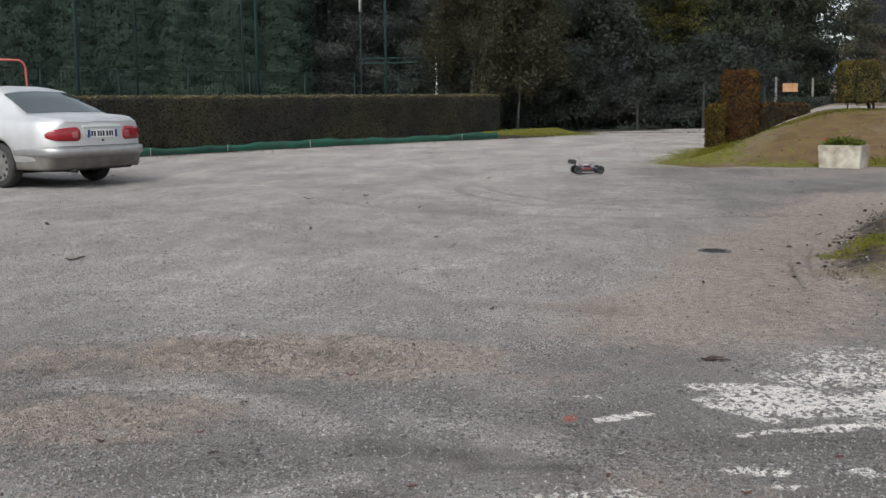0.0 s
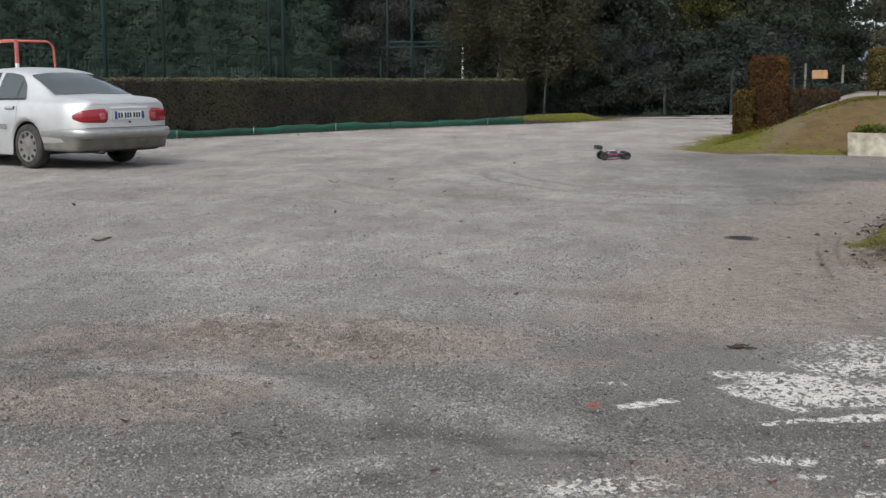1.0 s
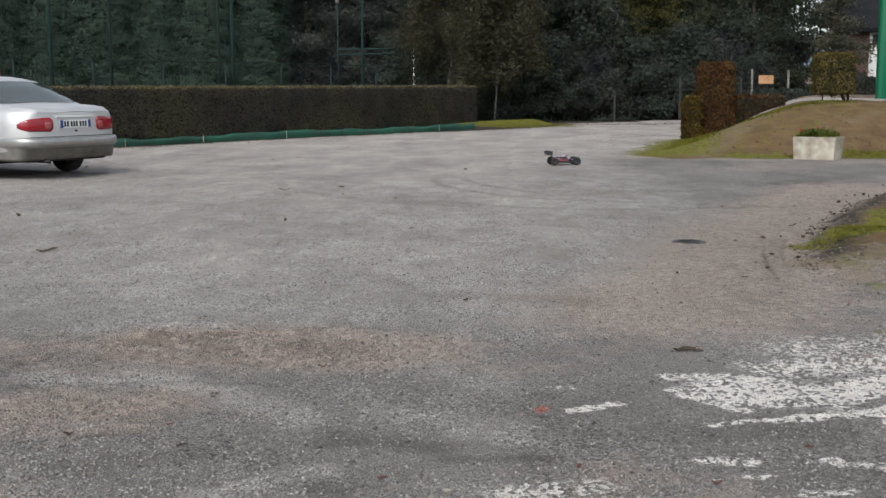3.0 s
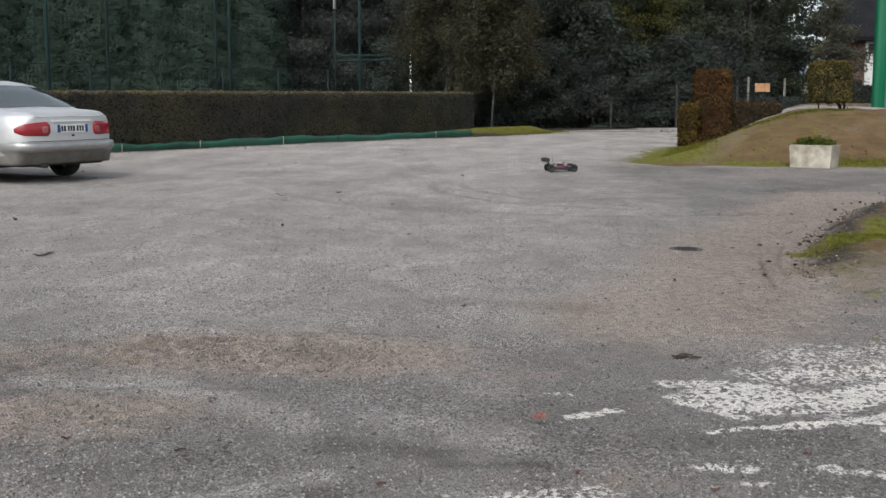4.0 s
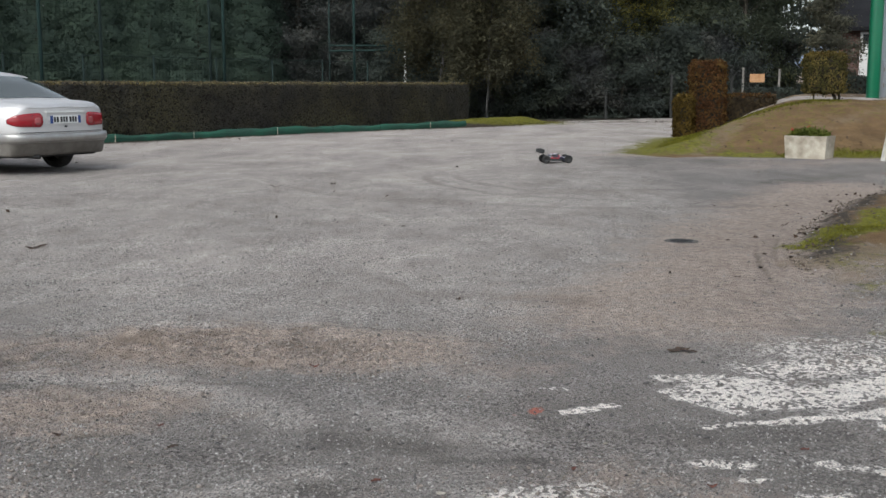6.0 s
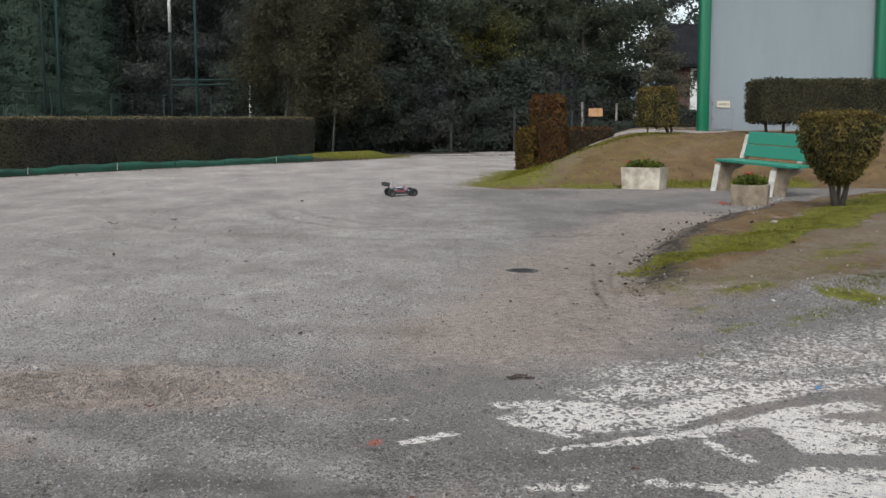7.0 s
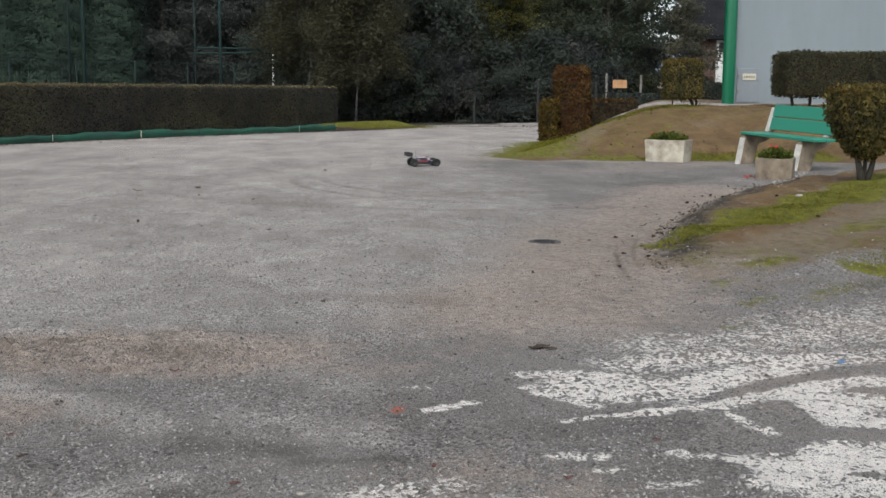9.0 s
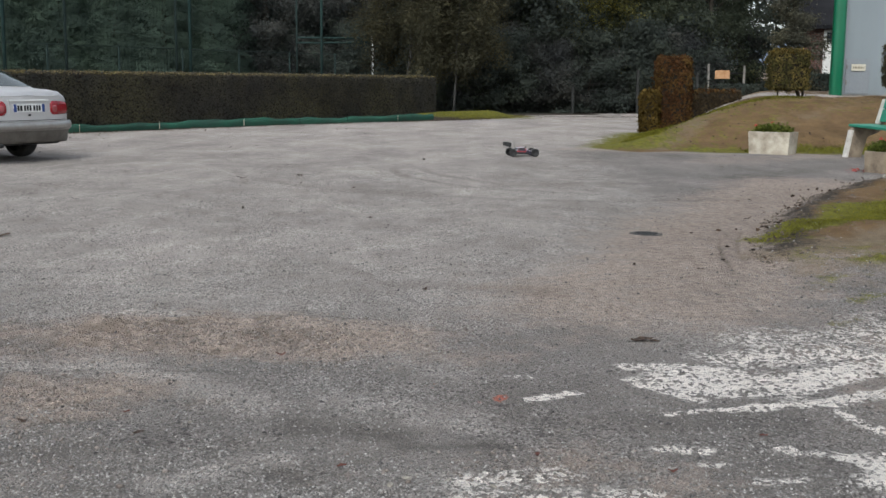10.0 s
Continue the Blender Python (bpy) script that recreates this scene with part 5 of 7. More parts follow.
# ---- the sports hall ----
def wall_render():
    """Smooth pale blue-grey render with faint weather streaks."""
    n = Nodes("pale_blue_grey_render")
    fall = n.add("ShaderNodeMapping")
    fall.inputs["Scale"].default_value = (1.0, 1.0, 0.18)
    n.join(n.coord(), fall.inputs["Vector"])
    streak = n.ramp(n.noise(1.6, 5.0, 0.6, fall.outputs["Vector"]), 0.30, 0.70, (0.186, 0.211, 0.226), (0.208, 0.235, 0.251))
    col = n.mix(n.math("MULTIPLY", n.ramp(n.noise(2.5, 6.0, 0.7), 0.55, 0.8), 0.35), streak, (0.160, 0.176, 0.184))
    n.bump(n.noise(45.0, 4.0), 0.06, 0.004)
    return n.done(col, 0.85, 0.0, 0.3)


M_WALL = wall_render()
M_FASCIA = surface("dark_fascia", (0.05, 0.055, 0.06), (0.08, 0.085, 0.09), 1.0, 20.0, 0.6)
M_ROOF = surface("slate_roof", (0.010, 0.010, 0.012), (0.020, 0.020, 0.022), 1.5, 18.0, 0.9, specular=0.1)
M_BLUE_ROOF = surface("bluish_sheet_roof", (0.14, 0.18, 0.25), (0.20, 0.24, 0.31), 1.5, 18.0, 0.5)
M_HOUSE_WALL = surface("cream_stucco", (0.34, 0.28, 0.23), (0.42, 0.36, 0.30), 0.8, 25.0, 0.9)
M_PANE = Nodes("window_glass").done((0.02, 0.024, 0.028), 0.06, 0.0, 0.6)


def brick_material():
    n = Nodes("dark_red_brick")
    tex = n.add("ShaderNodeTexBrick", Scale=1.0, Mortar_Size=0.008)
    tex.inputs["Color1"].default_value, tex.inputs["Color2"].default_value = (0.085, 0.038, 0.028, 1), (0.15, 0.068, 0.048, 1)
    tex.inputs["Mortar"].default_value = (0.16, 0.15, 0.14, 1)
    tex.inputs["Brick Width"].default_value, tex.inputs["Row Height"].default_value = 0.225, 0.075
    turn = n.add("ShaderNodeMapping")
    turn.inputs["Rotation"].default_value = (radians(90), 0, 0)
    n.join(n.coord(), turn.inputs["Vector"])
    n.join(turn.outputs["Vector"], tex.inputs["Vector"])
    n.bump(tex.outputs["Fac"], -0.3, 0.008)
    col = n.mix(0.5, tex.outputs["Color"], n.ramp(n.noise(1.6, 6.0), 0.3, 0.7, (0.5, 0.5, 0.5), (1.1, 1.1, 1.1)), "MULTIPLY")
    return n.done(col, 0.9)


M_BRICK = brick_material()


def sports_hall():
    z0 = MOUND_TOP - 0.06
    ob = thing("sports_hall", pose(0, 0, 0), "pale grey stuccoed sports hall with green steel columns", "building")
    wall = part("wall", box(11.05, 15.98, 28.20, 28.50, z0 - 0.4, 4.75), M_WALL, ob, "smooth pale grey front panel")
    part("plinth", box(11.05, 15.98, 28.15, 28.20, z0 - 0.4, z0 + 0.10, 0.01), M_CONCRETE_DARK, wall)
    for name, a, b in (("side_wall", (11.08, 28.52), (15.2, 37.7)), ("back_wall", (15.25, 37.75), (29.6, 37.75)), ("end_wall", (29.62, 28.52), (29.62, 37.74))):
        a, b = Vector((*a, 0)), Vector((*b, 0))
        in_by = (b - a).normalized().cross(Vector((0, 0, 1))) * 0.25
        bm = bmesh.new()
        foot = [bm.verts.new((p.x, p.y, z0 - 0.5)) for p in (a, b, b + in_by, a + in_by)]
        head = [bm.verts.new((v.co.x, v.co.y, 4.75)) for v in foot]
        bm.faces.new(foot[::-1])
        bm.faces.new(head)
        for i in range(4):
            bm.faces.new((foot[i], foot[(i + 1) % 4], head[(i + 1) % 4], head[i]))
        bmesh.ops.recalc_face_normals(bm, faces=bm.faces[:])
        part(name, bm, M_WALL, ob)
    part("brick_wall", box(16.30, 29.9, 28.22, 28.50, z0 - 0.4, 4.75), M_BRICK, ob, "dark red brick wall")
    part("downpipe", tube([(16.62, 28.14, z0 - 0.1), (16.62, 28.14, 4.7)], 0.06, 12), M_WHITE_TUBE, ob, "white downpipe", smooth=True)
    for x in (10.85, 15.78, 20.8, 25.8):
        col = part("column", box(x, x + 0.30, 27.86, 28.14, z0 - 0.3, 6.0, 0.125, segments=5), M_POST, ob, "bright green steel column", smooth=True)
        part("base_plate", box(x - 0.05, x + 0.35, 27.80, 28.145, z0 - 0.03, z0 + 0.05, 0.008), M_CONCRETE_DARK, col)
    part("fascia", box(11.3, 30.1, 28.0, 28.19, 4.76, 5.30, 0.01), M_FASCIA, ob)
    bm = bmesh.new()
    plan = [(11.1, 27.7), (30.2, 27.7), (30.2, 38.3), (15.9, 38.3)]
    under = [bm.verts.new((x, y, 5.31 + (y - 27.7) * 0.08)) for x, y in plan]
    over = [bm.verts.new((v.co.x, v.co.y, v.co.z + 0.16)) for v in under]
    bm.faces.new(under[::-1])
    bm.faces.new(over)
    for i in range(4):
        bm.faces.new((under[i], under[(i + 1) % 4], over[(i + 1) % 4], over[i]))
    bmesh.ops.recalc_face_normals(bm, faces=bm.faces[:])
    part("roof", bm, M_ROOF, ob)
    hatch = part("service_hatch", box(11.30, 11.92, 28.165, 28.198, z0 + 0.12, 1.86, 0.008), surface("grey_hatch_paint", (0.195, 0.213, 0.231), (0.222, 0.240, 0.258), 2.0, 40.0, 0.6), ob, "grey painted service hatch")
    part("hinge", box(11.31, 11.34, 28.150, 28.164, 1.2, 1.32, 0.004), M_CONCRETE_DARK, hatch)
    part("hinge", box(11.31, 11.34, 28.150, 28.164, 1.60, 1.70, 0.004), M_CONCRETE_DARK, hatch)
    return ob


sports_hall()
plate = thing("wall_sign", pose(11.62, 28.15, 1.64), "small cream sign with dark lettering on the hall wall", "sign")
part("board", box(-0.18, 0.18, -0.012, 0.012, -0.085, 0.085, 0.005), surface("cream_board", (0.50, 0.46, 0.36), (0.58, 0.54, 0.44), 6.0, 60.0, 0.5), plate)
for x, w in ((-0.135, 0.03), (-0.075, 0.055), (0.0, 0.06), (0.07, 0.05), (0.13, 0.03)):
    part("lettering", box(x - w / 2, x + w / 2, -0.017, -0.0125, -0.026, 0.026), M_FADED_INK, plate, "dark lettering")


def house(name, m, sx, sy, eaves, ridge, wall_mat, roof_mat, label, openings):
    """A gabled house, ridge along local x; openings on the front (x, width, sill, head, kind)."""
    ob = thing(name, m, label, "house")
    part("wall", box(0, sx, 0, 0.3, -0.4, eaves), wall_mat, ob)
    part("wall", box(0, sx, sy - 0.3, sy, -0.4, eaves), wall_mat, ob)
    for x in (0.0, sx - 0.3):
        bm = bmesh.new()
        pts = [(0.305, -0.4), (sy - 0.305, -0.4), (sy - 0.305, eaves), (sy / 2, ridge - 0.12), (0.305, eaves)]
        a = [bm.verts.new((x, y, z)) for y, z in pts]
        b = [bm.verts.new((x + 0.3, y, z)) for y, z in pts]
        bm.faces.new(a[::-1])
        bm.faces.new(b)
        for i in range(5):
            bm.faces.new((a[i], a[(i + 1) % 5], b[(i + 1) % 5], b[i]))
        part("gable", bm, wall_mat, ob)
    for side in (0, 1):
        bm = bmesh.new()
        y0, y1 = (-0.45, sy / 2) if side == 0 else (sy + 0.45, sy / 2)
        drop = (ridge - eaves) / (sy / 2) * 0.45
        ring = [bm.verts.new(p) for p in ((-0.3, y0, eaves - drop), (sx + 0.3, y0, eaves - drop), (sx + 0.3, y1, ridge), (-0.3, y1, ridge))]
        up = [bm.verts.new(v.co + Vector((0, 0, 0.16))) for v in ring]
        bm.faces.new(ring)
        bm.faces.new(up)
        for i in range(4):
            bm.faces.new((ring[i], ring[(i + 1) % 4], up[(i + 1) % 4], up[i]))
        bmesh.ops.recalc_face_normals(bm, faces=bm.faces[:])
        part("roof", bm, roof_mat, ob)
    for x, w, low, high, kind in openings:
        frame_ob = part(kind, box(x, x + w, -0.05, -0.004, low, high, 0.01), M_WHITE_TUBE, ob, "white painted " + kind)
        if kind == "window":
            part("pane", box(x + 0.07, x + w - 0.07, -0.058, -0.051, low + 0.07, high - 0.07), M_PANE, frame_ob)
            part("sill", box(x - 0.08, x + w + 0.08, -0.16, -0.002, low - 0.08, low - 0.004, 0.01), M_CONCRETE_DARK, frame_ob)
        else:
            part("panel", box(x + 0.12, x + w - 0.12, -0.058, -0.051, high - 0.55, high - 0.12), M_PANE, frame_ob)
    return ob


house("brick_house", pose(18.05, 50.0, 0.5, 0, 0, -20), 9.0, 6.0, 3.4, 5.2, M_BRICK, M_ROOF, "dark brick house with white joinery beyond the hall", [(0.85, 0.55, 0.75, 3.1, "door"), (3.2, 1.2, 1.0, 2.3, "window")])
house("farm_house", pose(22.5, 78.0, 0.0), 6.0, 6.0, 2.7, 4.2, M_HOUSE_WALL, M_BLUE_ROOF, "distant cream house under a bluish roof", [(1.4, 0.9, 0.8, 2.1, "window"), (3.6, 0.9, 0.8, 2.1, "window")])


# ---- the parked saloon ----
def silver_paint():
    n = Nodes("silver_car_paint")
    dust = n.ramp(n.noise(2.2, 6.0, 0.7), 0.35, 0.75)
    flake = n.noise(900.0, 1.0)
    col = n.mix(n.math("MULTIPLY", dust, 0.45), (0.66, 0.646, 0.642), (0.46, 0.436, 0.405))
    col = n.mix(0.12, col, flake, "MULTIPLY")
    n.bsdf.inputs["Coat Weight"].default_value = 0.05
    n.bsdf.inputs["Coat Roughness"].default_value = 0.35
    return n.done(col, 0.60, 0.93)


M_SILVER = silver_paint()


def bumper_paint():
    """Dull silver with road dirt thrown up in speckles."""
    n = Nodes("dirty_bumper_paint")
    dirt = n.ramp(n.noise(3.5, 8.0, 0.75), 0.35, 0.70)
    col = n.mix(n.math("MULTIPLY", dirt, 0.7), (0.43, 0.425, 0.415), (0.25, 0.225, 0.195))
    return n.done(col, 0.42, 0.85)


M_BUMPER = bumper_paint()
# one dark tone for road dirt and the shade on the bumper's underside
M_SKIRT = surface("dirty_shaded_skirt", (0.125, 0.113, 0.098), (0.20, 0.185, 0.165), 4.0, 60.0, 0.65, 0.2)
M_CAR_GLASS = Nodes("tinted_car_glass").done((0.046, 0.053, 0.050), 0.06, 0.0, 0.9)
M_LAMP_RED = Nodes("red_lamp_lens").done((0.225, 0.008, 0.014), 0.16, 0.0, 0.6)
M_LAMP_PALE = Nodes("pale_lamp_lens").done((0.26, 0.062, 0.066), 0.2, 0.0, 0.6)
M_PLATE = Nodes("plate_white").done((0.62, 0.62, 0.60), 0.4)
M_PLATE_BLUE = Nodes("plate_blue").done((0.012, 0.035, 0.15), 0.4)
M_CHROME = Nodes("chrome").done((0.62, 0.62, 0.62), 0.15, 1.0)
M_DUSTY_TYRE = surface("dusty_tyre", (0.026, 0.025, 0.023), (0.052, 0.049, 0.045), 7.0, 60.0, 0.85, 0.1)
M_ALLOY = surface("dusty_alloy", (0.13, 0.122, 0.11), (0.21, 0.20, 0.185), 9.0, 60.0, 0.6, 0.1)
REAR_AXLE, BASE = 1.22, 2.83


def car_section(u):
    """Half outline of the body at u metres from the tail, sill to roof centre, as (half width, height)."""
    wide = np.interp(u, (0, 0.05, 0.1, 0.2, 0.3, 0.4, 0.6, 1.2, 3.4, 4.2, 4.6, 4.78), (0.73, 0.785, 0.815, 0.845, 0.862, 0.872, 0.882, 0.895, 0.895, 0.86, 0.76, 0.60))
    belt = np.interp(u, (0, 0.1, 0.5, 1.1, 2.5, 3.8, 4.5, 4.78), (0.895, 0.92, 0.94, 0.95, 0.92, 0.885, 0.77, 0.62))
    top = np.interp(u, (0, 0.05, 0.15, 0.45, 0.75, 0.95, 1.25, 1.55, 1.85, 2.2, 2.6, 2.95, 3.4, 3.85, 4.3, 4.62, 4.78), (0.925, 0.97, 0.992, 1.012, 1.025, 1.12, 1.27, 1.385, 1.43, 1.44, 1.425, 1.36, 1.16, 0.975, 0.92, 0.81, 0.66))
    roof = np.interp(u, (0, 0.1, 0.3, 0.7, 1.1, 1.55, 2.4, 3.0, 3.85, 4.78), (0.54, 0.62, 0.67, 0.69, 0.63, 0.565, 0.565, 0.60, 0.70, 0.48))
    low = 0.18 if 1.2 < u < 4.35 else 0.345
    if u < 0.28:
        low = 0.47
    for c in (REAR_AXLE, REAR_AXLE + BASE):
        if abs(u - c) < 0.37:
            low = max(low, 0.30 + math.sqrt(0.37 ** 2 - (u - c) ** 2))
    mid = max(0.60, low + 0.05)
    k = min(1.0, max(0.0, (top - belt - 0.05) / 0.3))
    return [(wide - 0.045, low), (wide - 0.012, max(0.40, low + 0.02)), (wide, mid), (wide - 0.006, max(0.74, mid + 0.03)), (wide - 0.03, belt - 0.05), (wide - 0.065, belt),
            (wide - 0.095, belt + 0.012 + 0.008 * k), (roof + (wide - 0.095 - roof) * 0.52, belt + (top - belt) * (0.50 + 0.1 * (1 - k))), (roof + 0.03, top - 0.075 * k - 0.012), (roof - 0.03, top - 0.030 * k - 0.006), (roof * 0.55, top - 0.008), (0.0, top)]


def tail_shift(x, z):
    return 0.02 + 0.10 * (abs(x) / 0.75) ** 3.4 + 0.05 * max(0.0, z - 0.72)


def tail_bow(x, z):
    """How far ahead of the hindmost point the tail's skin lies; it turns the corner beyond 0.73."""
    if abs(x) <= 0.73:
        return tail_shift(x, z)
    return float(np.interp(abs(x), (0.73, 0.785, 0.815, 0.845, 0.862), (0.111, 0.172, 0.218, 0.28, 0.345))) + 0.05 * max(0.0, z - 0.72)


def car_point(u, v, side, out=0.0):
    """A place on the body: v runs 0 to 11 over the section's corners."""
    s = car_section(u)
    i = min(int(v), len(s) - 2)
    f = v - i
    a = Vector((s[i][0] * (1 - f) + s[i + 1][0] * f, s[i][1] * (1 - f) + s[i + 1][1] * f))
    d = Vector((s[i + 1][0] - s[i][0], s[i + 1][1] - s[i][1])).normalized()
    shift = tail_shift(a.x, a.y) * (1 - u / 0.4) if u < 0.4 else 0.0
    a += Vector((d.y, -d.x)) * out
    return Vector((side * a.x, u - REAR_AXLE + shift, a.y))


def car_panel(us, vs, side, out, both=False):
    """A thin panel that follows the body, us by vs, raised by out."""
    bm = bmesh.new()
    grid = [[bm.verts.new(car_point(u, v, side, out)) for v in vs] for u in us]
    for a, b in zip(grid, grid[1:]):
        for k in range(len(vs) - 1):
            bm.faces.new((a[k], a[k + 1], b[k + 1], b[k]))
    if both:
        other = [[bm.verts.new(car_point(u, v, -side, out)) for v in vs] for u in us]
        for a, b in zip(other, other[1:]):
            for k in range(len(vs) - 1):
                bm.faces.new((a[k], b[k], b[k + 1], a[k + 1]))
        bmesh.ops.remove_doubles(bm, verts=bm.verts[:], dist=0.002)
    bmesh.ops.recalc_face_normals(bm, faces=bm.faces[:])
    return bm


def tail_point(x, z, out=0.0):
    """A place on the slightly bowed tail."""
    return Vector((x, -REAR_AXLE + tail_bow(x, z) - out, z))


def tail_panel(x0, x1, z0, z1, out, nx=8, nz=4, round_by=0.0, point=0.0):
    bm = bmesh.new()
    grid = []
    for i in range(nx + 1):
        f = i / nx
        pinch = round_by * (abs(2 * f - 1) ** 4) + point * f ** 2.5
        grid.append([bm.verts.new(tail_point(x0 + (x1 - x0) * f, z0 + pinch + (z1 - z0 - 2 * pinch) * j / nz, out)) for j in range(nz + 1)])
    for a, b in zip(grid, grid[1:]):
        for k in range(nz):
            bm.faces.new((a[k], b[k], b[k + 1], a[k + 1]))
    geo = bmesh.ops.extrude_face_region(bm, geom=bm.faces[:])
    bmesh.ops.translate(bm, verts=[v for v in geo["geom"] if isinstance(v, bmesh.types.BMVert)], vec=(0, 0.02, 0))
    bmesh.ops.recalc_face_normals(bm, faces=bm.faces[:])
    return bm


def lamp_panel(side):
    """A rounded drop: tall at the lid, narrowing and sinking as it wraps the corner."""
    bm = bmesh.new()
    grid = []
    for i in range(17):
        f = i / 16
        x = side * (0.375 + 0.440 * f)
        inner = 0.045 * (1 - min(1.0, f / 0.12)) ** 2
        end = 0.050 * max(0.0, (f - 0.72) / 0.28) ** 2.4
        top, low = 0.850 - 0.040 * f ** 2.0 - inner - end, 0.655 + 0.012 * f + inner + end * 0.9
        grid.append([bm.verts.new(tail_point(x, low + (top - low) * j / 5, 0.010 + 0.006 * math.sin(math.pi * j / 5))) for j in range(6)])
    for a, b in zip(grid, grid[1:]):
        for k in range(5):
            bm.faces.new((a[k], b[k], b[k + 1], a[k + 1]))
    geo = bmesh.ops.extrude_face_region(bm, geom=bm.faces[:])
    bmesh.ops.translate(bm, verts=[v for v in geo["geom"] if isinstance(v, bmesh.types.BMVert)], vec=(0, 0.03, 0))
    bmesh.ops.recalc_face_normals(bm, faces=bm.faces[:])
    return bm


def car_wheel(ob, x, y, side):
    c = Matrix.Translation((x, y, 0.315)) @ Matrix.Diagonal((side, 1, 1, 1))
    tyre = part("tyre", lathe([(-0.10, 0.22), (-0.10, 0.27), (-0.085, 0.305), (-0.05, 0.316), (0.05, 0.316), (0.085, 0.305), (0.10, 0.27), (0.095, 0.215)], 40, m=c, cap=False), M_DUSTY_TYRE, ob, "dusty black tyre", smooth=True)
    bm = lathe([(0.02, 0.10), (0.06, 0.215), (0.098, 0.218), (0.094, 0.205), (0.078, 0.19), (0.088, 0.09), (0.096, 0.05), (0.098, 0.02)], 40, m=c)
    part("rim", bm, M_ALLOY, tyre, "dusty silver wheel trim", smooth=True)
    for i in range(10):
        a = i * 2 * math.pi / 10
        hole = box(-0.009, 0.009, -0.021, 0.021, -0.027, 0.027, 0.007, m=c @ Matrix.Rotation(a, 4, "X") @ Matrix.Translation((0.086, 0, 0.172)))
        part("vent", hole, M_BLACK, tyre)


def saloon_car(m):
    ob = thing("saloon_car", m, "dusty silver saloon car parked by the hedge, seen from behind", "car")
    us = sorted(set([round(v, 3) for v in np.arange(0.0, 4.79, 0.06)] + [round(c + d, 3) for c in (REAR_AXLE, REAR_AXLE + BASE) for d in np.linspace(-0.369, 0.369, 27)] + [0.03, 4.78]))
    bm = bmesh.new()
    rings = []
    for u in us:
        s = car_section(u)
        back = [(x, z) for x, z in s]
        pts = [(x, z) for x, z in back] + [(-x, z) for x, z in back[-2::-1]]
        rings.append([bm.verts.new((x, u - REAR_AXLE + (tail_shift(x, z) * (1 - u / 0.4) if u < 0.4 else 0.0), z)) for x, z in pts])
    for a, b in zip(rings, rings[1:]):
        for k in range(len(a) - 1):
            bm.faces.new((a[k], b[k], b[k + 1], a[k + 1]))
    # tail and nose: rows across from side to side
    half = car_section(0.0)
    rows = [[bm.verts.new(tail_point(w * k / 8, z)) for k in range(-8, 9)] for w, z in half[:-1]]
    for a, b in zip(rows, rows[1:]):
        for k in range(16):
            bm.faces.new((a[k], a[k + 1], b[k + 1], b[k]))
    nose, n = rings[-1], len(rings[-1])
    for k in range(n // 2):
        quad = list(dict.fromkeys([nose[k], nose[k + 1], nose[n - 2 - k], nose[n - 1 - k]]))
        if len(quad) > 2:
            bm.faces.new(quad)
    bmesh.ops.remove_doubles(bm, verts=bm.verts[:], dist=0.003)
    bmesh.ops.recalc_face_normals(bm, faces=bm.faces[:])
    body = part("body", bm, M_SILVER, ob, smooth=True)
    part("underbody", box(-0.74, 0.74, 0.36, 3.4, 0.15, 0.62, 0.05), M_BLACK, ob)
    part("boot_floor", box(-0.70, 0.70, -1.00, 0.4, 0.235, 0.60, 0.04), M_BLACK, ob)
    # glass
    part("rear_window", car_panel(list(np.linspace(0.80, 1.46, 10)), [8.75, 9.0, 10.0, 11.0], 1, 0.006, True), M_CAR_GLASS, body, "grey tinted rear window", smooth=True)
    part("windscreen", car_panel(list(np.linspace(3.02, 3.78, 10)), [8.75, 9.0, 10.0, 11.0], 1, 0.006, True), M_CAR_GLASS, body, smooth=True)
    for side in (-1, 1):
        for u0, u1, cut in ((1.32, 2.06, 0.30), (2.14, 2.96, 0.0)):
            bm = bmesh.new()
            cols = []
            for u in np.linspace(u0, u1, 9):
                head = 8.0
                if cut and u < u0 + cut:
                    head = 6.3 + (8.0 - 6.3) * ((u - u0) / cut) ** 0.55
                if not cut and u > u1 - 0.12:
                    head = 8.0 - 0.5 * (u - u1 + 0.12) / 0.12
                cols.append([bm.verts.new(car_point(u, 6.15 + (head - 6.15) * j / 5, side, 0.006)) for j in range(6)])
            for a, b in zip(cols, cols[1:]):
                for k in range(5):
                    bm.faces.new((a[k], a[k + 1], b[k + 1], b[k]))
            bmesh.ops.remove_doubles(bm, verts=bm.verts[:], dist=0.0005)
            bmesh.ops.recalc_face_normals(bm, faces=bm.faces[:])
            part("side_window", bm, M_CAR_GLASS, body, smooth=True)
        # door shut lines, rubbing strip and handles
        for u, low in ((1.43, 2.3), (2.10, 1.2), (3.12, 1.2)):
            part("shut_line", car_panel([u, u + 0.007], list(np.linspace(low, 5.9, 14)), side, 0.002), M_BLACK, body)
        part("rubbing_strip", car_panel(list(np.linspace(1.66, 3.5, 8)), [1.75, 2.15], side, 0.012), surface("grey_strip", (0.18, 0.18, 0.175), (0.24, 0.24, 0.23), 4, 50, 0.6), body)
        for u in (1.50, 2.18):
            p = car_point(u + 0.1, 3.75, side, 0.02)
            part("door_handle", box(p.x - 0.012, p.x + 0.012, p.y - 0.10, p.y + 0.10, p.z - 0.018, p.z + 0.018, 0.009), M_SILVER, body)
            part("handle_recess", box(p.x - side * 0.018 - 0.004, p.x - side * 0.018 + 0.004, p.y - 0.11, p.y + 0.11, p.z - 0.024, p.z + 0.020), M_BLACK, body)
